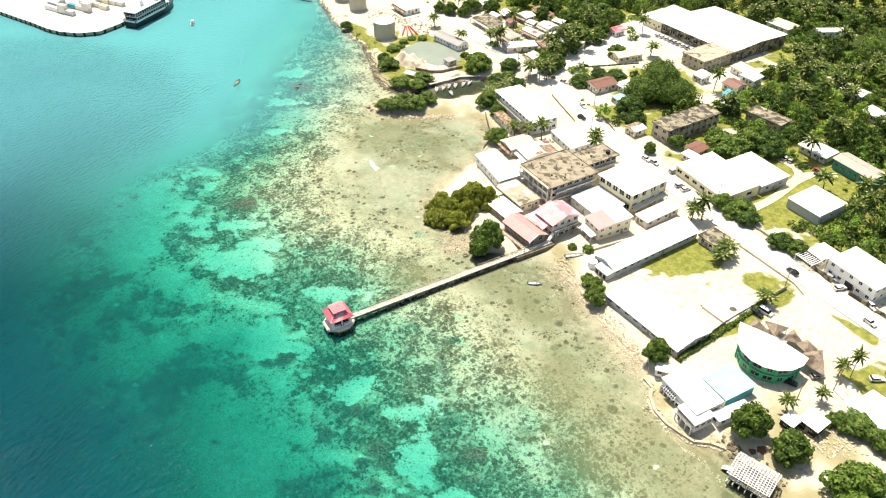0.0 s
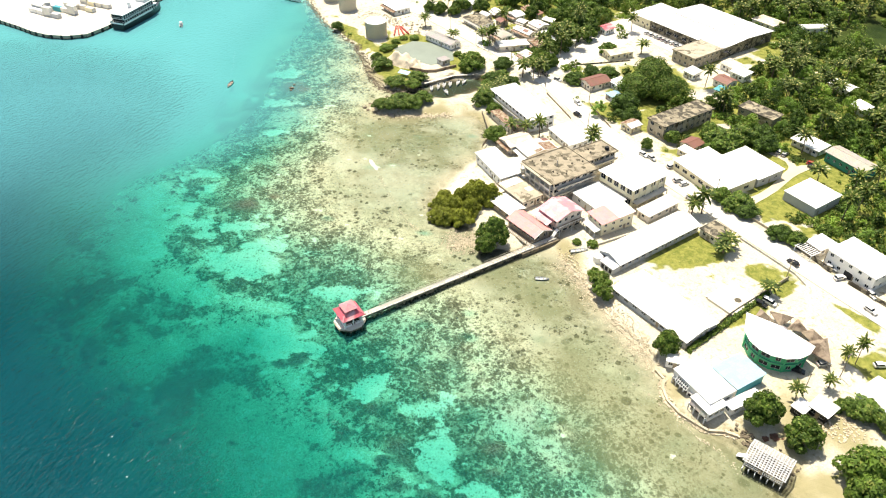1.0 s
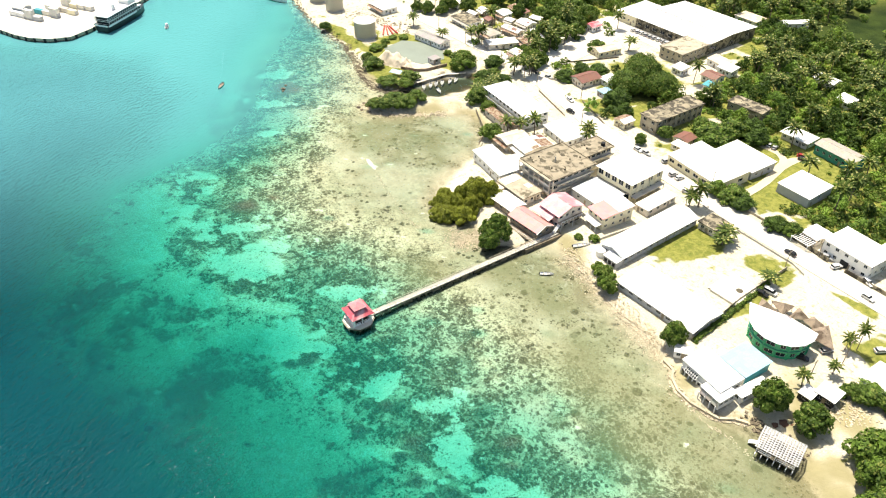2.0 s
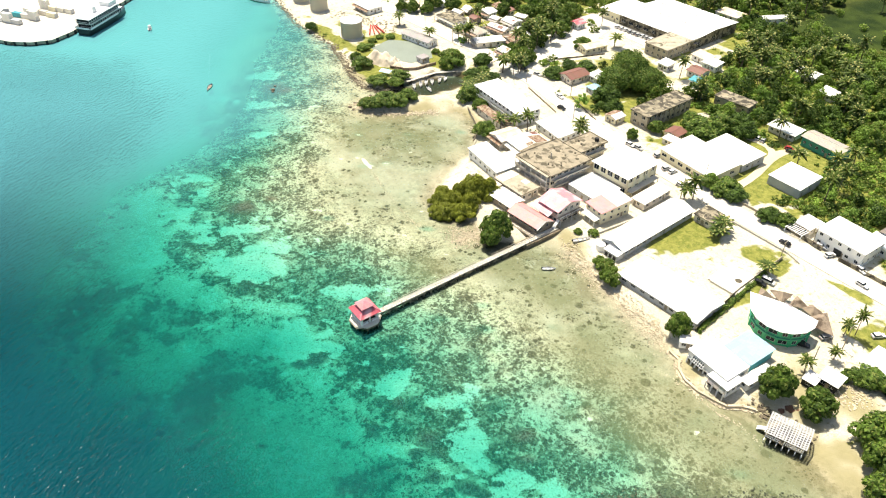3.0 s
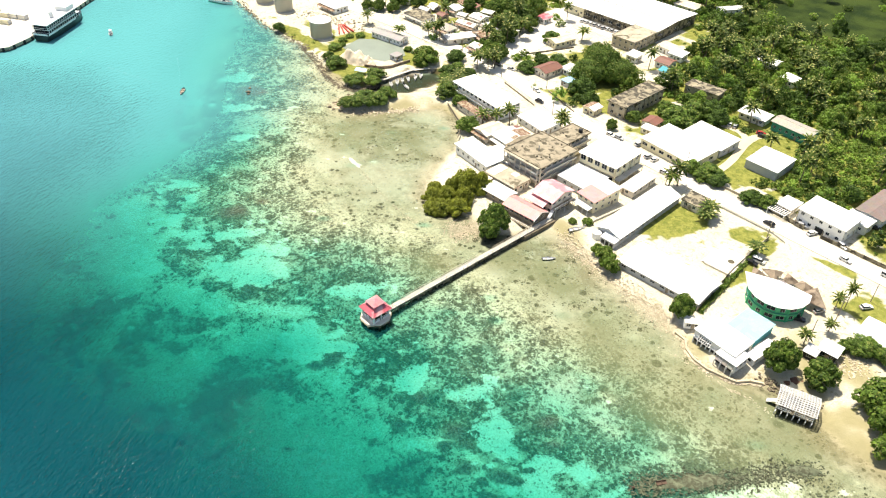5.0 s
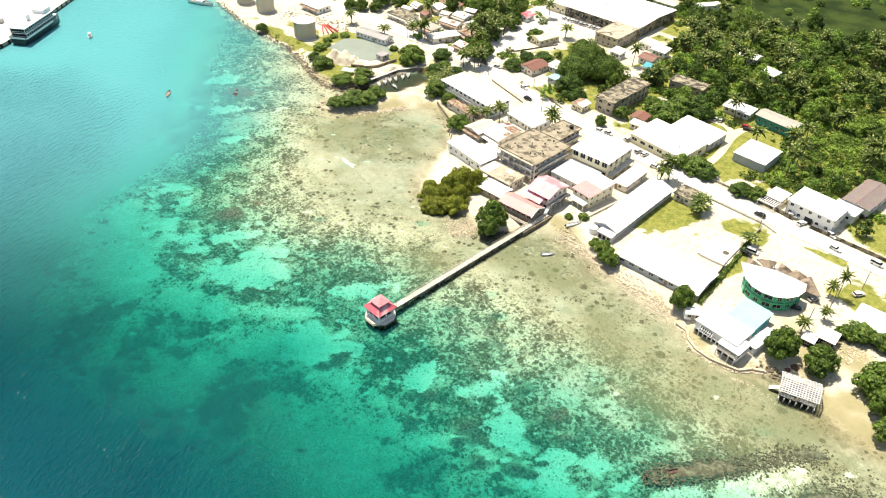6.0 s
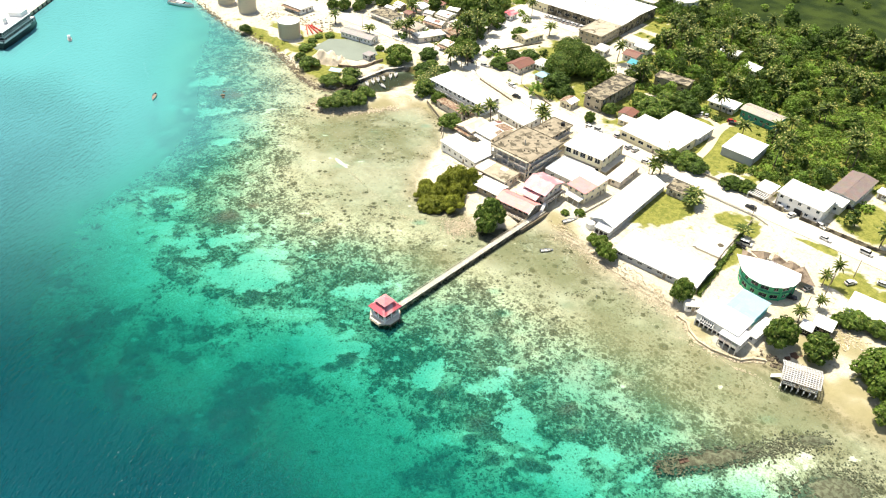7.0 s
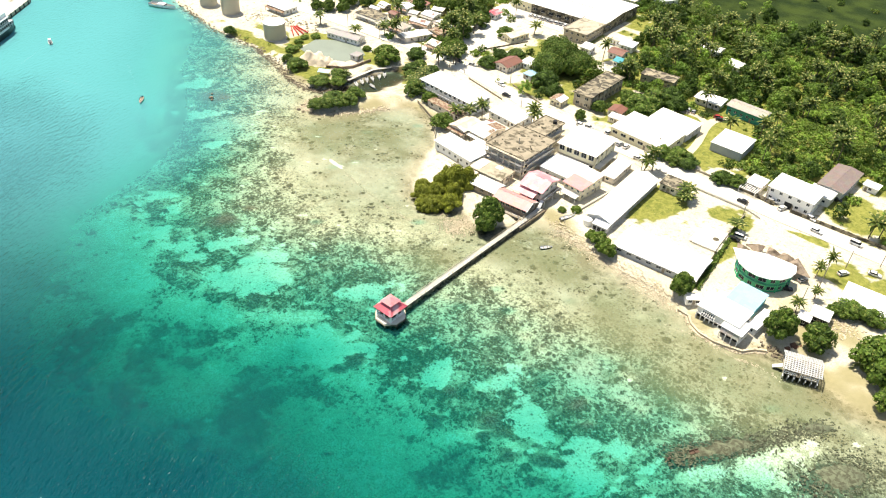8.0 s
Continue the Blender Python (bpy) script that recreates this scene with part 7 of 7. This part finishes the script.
rubble("shore_rubble", "brown coral rubble along the spit", M_PALEROCK, [(-130, 80), (-127, 69), (-116, 71), (-107, 84), (-100, 96)], 600, 0.15, 0.45, 1.3, 0.0)
rubble("yard_clutter", "mixed scrap and boxes in the village yards", M_WALLP, [(-165, 170), (-150, 176), (-140, 172), (-130, 176)], 420, 0.15, 0.6, 6.0, 1.6)
rubble("yard_clutter", "mixed stores and pipes in the tank yard", M_CONC, [(-232, 118), (-214, 124), (-205, 130), (-190, 132)], 260, 0.15, 0.55, 4.0, 1.6)
rubble("reef_spit_stones", "dark coral stones piled on the old wreck mound", M_REEFROCK, [(94.6, 10.8), (98, 16), (102, 22), (107, 28), (112, 36), (117, 44), (123, 52)], 2600, 0.07, 0.26, 1.8, 0.0)
rubble("reef_spit_stones", "brown coral rubble awash at the end of the reef", M_REEFROCK, [(124, 28), (130, 33), (134, 38), (131, 43), (138, 48)], 1300, 0.08, 0.28, 3.0, -0.05)


rubble("shore_rubble", "rough pale stones along the foot of the sea wall", M_PALEROCK, wall_pts, 620, 0.12, 0.42, 0.55, 0.0)
rubble("stone_line", "low line of pale stones across the reef flat", M_PALEROCK, [(-72, 45.2), (-65, 43.2), (-52, 41), (-37, 39), (-29, 40)], 200, 0.08, 0.22, 0.45, -0.15)
rubble("stone_line", "low curved line of pale stones off the shore", M_PALEROCK, [(62, 56.6), (79, 58.6), (92, 58.8), (97, 60.2), (106, 60.1)], 170, 0.08, 0.20, 0.40, -0.15)


def heap(name, label, cx, cy, rx, ry, h, mat, z=1.4, seed=0, yaw=0):
    xs, ys = np.linspace(-rx, rx, 40), np.linspace(-ry, ry, 40)
    gx, gy = np.meshgrid(xs, ys)
    q = np.hypot(gx / rx, gy / ry) * (0.62 + 0.75 * fbm(gx + 3 * seed, gy + 11, 2.6))
    zz = h * (1 - fade(q, 0.0, 1.0)) * (0.62 + 0.45 * fbm(gx + seed, gy, 3.5) + 0.5 * vnoise(gx + 0.5 * gy + seed, gy * 0.2, 1.7)) - 0.05
    me = grid_mesh(name, xs, ys, np.where(q > 1, -0.6, zz), q < 1.0)
    me.materials.append(mat)
    ob = new(name, me)
    ob.matrix_basis = pose(cx, cy, z, 0, 0, yaw)
    tagged(ob, label, "heap")


heap("sand_mound", "broad pale ridged sand mound beside the pond", -159.0, 103.6, 11.0, 6.6, 6.0, M_SAND, seed=3, yaw=32)
heap("sand_mound", "low pale sand mound beside the pond", -149.5, 107.0, 4.5, 4.0, 2.0, M_SAND, seed=11)
heap("wreck_mound", "low mound of dark coral rubble over an old wreck", 103.0, 23.0, 16.5, 4.0, 0.95, M_REEFROCK, z=-0.5, seed=5, yaw=56)
heap("reef_bank", "low bank of brown coral rubble awash beside the channel", 131.0, 37.5, 12.0, 7.0, 0.9, M_REEFROCK, z=-0.4, seed=9, yaw=50)
heap("reef_bank", "small bank of brown coral rubble off the beach", 121.0, 50.0, 8.0, 2.6, 0.8, M_REEFROCK, z=-0.35, seed=14, yaw=42)
wr = thing("wreck_plate", 98.5, 16.8, 0.3, 60, "rusted iron plate of an old wreck on the mound", "wreck")
part("plate", Geo().box(-1.4, 1.4, -0.5, 0.5, 0, 0.12).box(-1.4, 1.4, 0.4, 0.5, 0.1, 0.6), M_RUST, wr)
part("rib", Geo().box(-0.1, 0.1, -0.5, 0.5, 0.12, 0.5), M_RUST, wr)
bo = thing("mooring_block", 94.3, 10.0, -0.4, 0, "dark stub of a wreck above the water", "wreck")
part("stub", Geo().tube([(0, 0, -0.8), (0.2, 0.1, 0.6), (0.5, 0.1, 1.2)], [0.45, 0.4, 0.25], 8), M_RUST, bo)


# ---- boats ----
def make_boat(name, label, length, beam, mat, deck, cabin=False):
    ob = thing(name, 0, 0, -70, 0, label, "boat")
    secs, prof = 10, [(0.0, -0.22), (0.55, -0.18), (0.92, 0.12), (1.0, 0.5)]
    vs, fs = [], []
    for i in range(secs):
        s = i / (secs - 1)
        w = beam / 2 * (0.78 + 0.22 * math.sin(math.pi * min(1, s * 1.4))) * (1 - max(0, s - 0.55) ** 2 / 0.2025 * 0.96)
        lift = 0.30 * max(0, s - 0.5) ** 2 * length / 5
        row = [(-length / 2 + s * length, -a * w, b * length / 6 + lift) for a, b in reversed(prof)] + [(-length / 2 + s * length, a * w, b * length / 6 + lift) for a, b in prof[1:]]
        vs += row
    k = 7
    for i in range(secs - 1):
        fs += [(i * k + j, i * k + j + 1, (i + 1) * k + j + 1, (i + 1) * k + j) for j in range(k - 1)]
    fs.append(tuple(range(k)))
    part("hull", Geo().add(vs, fs), mat, ob)
    top = [Vector(vs[i * k]) for i in range(secs)] + [Vector(vs[i * k + k - 1]) for i in range(secs - 1, -1, -1)]
    part("floor", Geo().add([(p.x * 0.96, p.y * 0.9, 0.06 * length / 5) for p in top], [tuple(range(len(top)))]), deck, ob)
    for s in (-0.22, 0.08, 0.3):
        w = beam * 0.43 * (1 if s < 0.2 else 0.7)
        part("thwart", Geo().box(s * length - 0.13, s * length + 0.13, -w, w, 0.26 * length / 5, 0.31 * length / 5), M_WOOD, ob)
    motor = part("outboard", Geo().box(-length / 2 - 0.35, -length / 2 + 0.02, -0.16, 0.16, 0.1, 0.85), M_DARK, ob)
    if cabin:
        c = part("cabin", Geo().box(-0.15 * length, 0.12 * length, -beam * 0.32, beam * 0.32, 0.1 * length / 5, 1.9), M_SHIPW, ob)
        part("cabin_window", Geo().box(0.121 * length, 0.125 * length, -beam * 0.28, beam * 0.28, 1.1, 1.6), M_GLASS, c)
    return ob


dinghy = make_boat("motor_boat", "small white open motor boat", 5.6, 1.7, M_SHIPW, M_WALLG)
for x, y, yw in ((-127.6, 102.7, -30), (-127.4, 106.4, -35), (-127.6, 109.8, -38), (-126.8, 112.9, -34), (-126.2, 117.0, -42), (-125.8, 120.3, -45), (-120.8, 107.1, -15)):
    copy_thing(dinghy, pose(x, y, 0.15, 0, 0, yw))
copy_thing(dinghy, pose(16.3, 62.5, 0.12, 4, 0, 55)).scale = (0.85, 0.85, 0.85)
copy_thing(dinghy, pose(12.0, 82.0, 1.65, 0, 0, 70)).scale = (1.2, 1.0, 1.0)
moving = make_boat("motor_boat", "small dark motor boat under way offshore", 6.5, 1.9, M_WALLG, M_WOOD)
copy_thing(moving, pose(-183, 19, 0.15, 0, 0, -40))
runner = make_boat("motor_boat", "small white motor boat with a cabin under way", 7.0, 2.2, M_SHIPW, M_WALLG, True)
copy_thing(runner, pose(-273, 20, 0.15, 0, 0, 160))
big_boat = make_boat("fishing_boat", "white moored fishing boat with a cabin", 17.0, 4.8, M_SHIPW, M_WOOD, True)
for x, y, yw in ((-293, 92, 10), (-312, 100, 20), (-279, 90, 25)):
    copy_thing(big_boat, pose(x, y, 0.4, 0, 0, yw))
copy_thing(big_boat, pose(-338, 30, 0.4, 0, 0, 120))
for src in (dinghy, moving, runner, big_boat):
    for o in (*src.children_recursive, src):
        bpy.data.objects.remove(o)

# wakes: rows of low ripples that spread behind the boats under way
M_WAKE = surf("wake_ripples", (0.07, 0.27, 0.31), 0.5, 0.08)
for lab, arms in (("spreading ripples behind the dark motor boat", ((-186, 18, -232, 2, 19), (-187, 20, -222, 35, 14))), ("pale wake behind the cabin boat", ((-270, 16, -258, -2, 14),))):
    g, wk = Geo(), random.Random(len(lab))
    for x0, y0, x1, y1, n in arms:
        ang = math.degrees(math.atan2(y1 - y0, x1 - x0)) + 24
        for k in range(n):
            f_ = (k + 0.6) / n
            ln, wd = 0.6 + 1.1 * f_ + wk.uniform(-0.2, 0.3), 0.07 + 0.09 * f_
            g.add([(-ln, 0, -0.03), (0, -wd, 0.0), (ln, 0, -0.03), (0, wd, 0.0), (0, 0, 0.06)], [(0, 1, 4), (1, 2, 4), (2, 3, 4), (3, 0, 4)], pose(x0 + (x1 - x0) * f_ + wk.uniform(-0.4, 0.4), y0 + (y1 - y0) * f_ + wk.uniform(-0.4, 0.4), 0.01, 0, 0, ang + wk.uniform(-6, 6)))
    single("boat_wake", g, M_WAKE, lab, "wake", kind="stuff")

# ---- port ----
QUAY = [(-420, -112), (-343.5, -77), (-314, -61.5), (-301, -55.5), (-292, -49.5), (-284.5, -40.5), (-281.5, -30), (-287.5, -18), (-311, 11), (-334, 38), (-420, 80), (-700, 120), (-700, -220)]
quay = thing("quay", 0, 0, 0, 0, "pale concrete port quay with a dark wet edge", "quay", kind="structure")
part("apron", Geo().prism(QUAY, 1.95, 2.3), M_YARD, quay)
part("face", Geo().prism([(x + (0.2 if x < -300 else -0.25), y) for x, y in QUAY], 0.5, 1.95), M_CONC, quay, "stained pale concrete quay face")
part("footing", Geo().prism([(x + (0.4 if x < -300 else -0.5), y) for x, y in QUAY], -9, 0.5), M_QUAYF, quay)
fend = Geo().box(-0.3, 0.35, -0.6, 0.6, -0.3, 2.2).mesh("fender", M_TYRE)
for (ax, ay), (bx, by) in zip(QUAY[:9], QUAY[1:10]):
    l = math.hypot(bx - ax, by - ay)
    for k in range(max(1, int(l / 4.5))):
        f_ = (k + 0.5) / max(1, int(l / 4.5))
        a = math.degrees(math.atan2(by - ay, bx - ax)) - 90
        part("fender", fend, None, quay, "", pose(ax + (bx - ax) * f_, ay + (by - ay) * f_, 0, 0, 0, a))
ship = thing("ferry", -295.8, 2.0, 0, 129, "moored ferry with a dark hull and white upper decks", "ship")
HL = 38.0
vs, fs = [], []
for i in range(12):
    s = i / 11
    w = 5.0 * (1 - max(0, s - 0.6) ** 2 / 0.16 * 0.9) * (0.8 + 0.2 * min(1, s * 4))
    vs += [(-HL / 2 + HL * s, -w, 3.4), (-HL / 2 + HL * s, -w * 0.85, -1.5), (-HL / 2 + HL * s, w * 0.85, -1.5), (-HL / 2 + HL * s, w, 3.4)]
for i in range(11):
    fs += [(4 * i + j, 4 * i + (j + 1) % 4, 4 * i + 4 + (j + 1) % 4, 4 * i + 4 + j) for j in range(4)]
fs += [(0, 1, 2, 3), (47, 46, 45, 44)]
part("hull", Geo().add(vs, fs), M_HULL, ship, "dark painted hull")
part("bulwark", Geo().box(-HL / 2, HL * 0.18, -5.02, -4.9, 3.4, 4.4).box(-HL / 2, HL * 0.18, 4.9, 5.02, 3.4, 4.4).box(-HL / 2 - 0.05, -HL / 2 + 0.06, -4.2, 4.2, 3.4, 4.4), M_SHIPW, ship)
for lvl, (x0, x1, hw) in enumerate(((-17.5, 11, 4.6), (-18, 9, 4.4))):
    z0 = 3.4 + 2.7 * lvl
    d = part("deck_house", Geo().box(x0 + 0.6, x1, -hw + 0.5, hw - 0.5, z0, z0 + 2.4), M_DARK, ship, "dark glazed passenger deck")
    part("deck_plate", Geo().box(x0, x1 + 0.6, -hw - 0.3, hw + 0.3, z0 + 2.4, z0 + 2.7), M_SHIPW, ship)
    for k in range(15):
        for s in (-1, 1):
            part("mullion", Geo().box(-0.12, 0.12, -0.1, 0.1, z0, z0 + 2.4), M_SHIPW, ship, "", pose(x0 + 0.4 + (x1 - x0 - 0.6) * k / 14, s * (hw - 0.2), 0))
    part("rail", Geo().box(x0, x1, -hw - 0.25, -hw - 0.15, z0 + 0.9, z0 + 1.05).box(x0, x1, hw + 0.15, hw + 0.25, z0 + 0.9, z0 + 1.05).box(x0 - 0.05, x0 + 0.05, -hw, hw, z0 + 0.9, z0 + 1.05), M_SHIPW, ship)
part("bridge", Geo().box(3, 9.5, -3.4, 3.4, 8.8, 11.0), M_SHIPW, ship)
part("bridge_window", Geo().box(9.5, 9.56, -3.0, 3.0, 9.6, 10.5), M_GLASS, ship)
part("funnel", Geo().tube([(-6, 0, 8.8), (-6.5, 0, 12)], [1.2, 1.0], 12), M_SHIPW, ship)
part("mast", Geo().tube([(6, 0, 11), (6, 0, 15.5)], [0.14, 0.06], 6), M_SHIPW, ship)
stack = random.Random(4)
for k in range(16):
    x, y = -331 + 5.0 * (k % 4) + stack.uniform(-1, 1), -50 + 9.5 * (k // 4) + 3.2 * (k % 4)
    col = stack.choice((M_WALLW, M_WALLG, M_WHITE_OLD, M_CONC_LIGHT, M_WALLC)) if k != 5 else M_TEAL
    c = thing("cargo_container", x, y, 2.3, 32 + stack.uniform(-4, 4), "weathered cargo container stacked on the quay" if k != 5 else "teal cargo container on the quay", "container", "quay containers")
    part("shell", Geo().box(-3, 3, -1.22, 1.22, 0.1, 2.6 * (2 if k % 5 == 2 else 1)), col, c)
    part("door_end", Geo().box(3.0, 3.06, -1.1, 1.1, 0.2, 2.4), M_WALLG, c)
    for s in (-1, 1):
        part("corner_post", Geo().box(2.9, 3.05, s * 1.2 - 0.1, s * 1.2 + 0.1, 0.0, 2.6), M_STEEL, c)
house("quay_shed", "dark-ended quay shed with a pale roof", -333, -45.5, 9, 7, 32, 4.0, "gable_x", M_WALLG, M_WHITE_OLD, 2.3, 0.3, 1.0, south=2, east=1)

# red steelwork beside the tank
rs = thing("red_conveyor", -196, 122, 1.5, -20, "red painted steel conveyor frames lying in the yard", "conveyor")
for k in range(4):
    part("beam", Geo().box(-7 + 0.4 * k, 6, -3 + 1.9 * k, -2.4 + 1.9 * k, 0.5, 1.1), M_REDP, rs, "", pose(0, 0, 0, 0, 0, (k - 1.5) * 9))
    part("trestle", Geo().box(-3, -2.7, -3 + 1.9 * k, -2.4 + 1.9 * k, 0, 0.5).box(3, 3.3, -3 + 1.9 * k, -2.4 + 1.9 * k, 0, 0.5), M_REDP, rs, "", pose(0, 0, 0, 0, 0, (k - 1.5) * 9))
yard_wall("retaining_wall", "brown retaining wall above the boat inlet", [(-150, 103), (-143, 108), (-140.8, 113), (-140.5, 125)], 1.5, M_THATCH, 0.5)
jet = thing("jetty_walk", -131.5, 114, 0, 0, "narrow pale jetty along the boat inlet", "jetty")
for k, (ax, ay, bx, by) in enumerate(((-0.6, -13, -0.8, 4.5), (-0.8, 4.5, 3.4, 14.0))):
    ln, an = math.hypot(bx - ax, by - ay), math.degrees(math.atan2(by - ay, bx - ax))
    part("deck", Geo().box(0, ln, -0.7, 0.7, 1.55 + 0.01 * k, 1.8 + 0.01 * k), M_CONC_LIGHT, jet, "", pose(ax, ay, 0, 0, 0, an))
    for q in range(4):
        part("post", Geo().tube([(1 + (ln - 2) * q / 3, -0.5, -0.6), (1 + (ln - 2) * q / 3, -0.5, 1.55)], [0.14, 0.14], 6), M_WOOD, jet, "", pose(ax, ay, 0, 0, 0, an))
tarp = thing("tarpaulin_shelter", -145, 97, 1.5, 30, "blue tarpaulin shelter on poles", "shelter")
part("tarpaulin", Geo().slab([(-3, -1.6, 1.8), (3, -1.6, 1.8), (3, 1.6, 2.3), (-3, 1.6, 2.3)], 0.05), M_BLUE, tarp)
for x in (-2.8, 2.8):
    for y in (-1.5, 1.5):
        part("pole", Geo().tube([(x, y, -0.2), (x, y, 1.8)], [0.05, 0.05], 6), M_WOOD, tarp)

# the long strip is added geometry for a streak of reflected light
for name_, lab_, a, b, w in (("outfall_strip", "pale strip built in place of a glare streak on the water below the pier", (-8.5, 39.7), (17.7, 42.7), 0.55), ("outfall_strip", "short pale strip lying on the reef flat", (21.3, 59.7), (26.8, 60.1), 0.35)):
    ln = math.hypot(b[0] - a[0], b[1] - a[1])
    st = thing(name_, a[0], a[1], -0.86, math.degrees(math.atan2(b[1] - a[1], b[0] - a[0])), lab_, "pipe")
    for k in range(6):
        part("length", Geo().box(ln * k / 6 + 0.05, ln * (k + 1) / 6 - 0.03, -w * (1 - 0.1 * k), w * (1 - 0.1 * k), 0, 0.66 - 0.02 * k), M_PALEROCK, st)

heap("sand_bar", "narrow white sand bar on the reef flat", -79.0, 46.4, 8.5, 1.5, 0.75, M_YARD, z=-0.42, seed=2, yaw=-8)
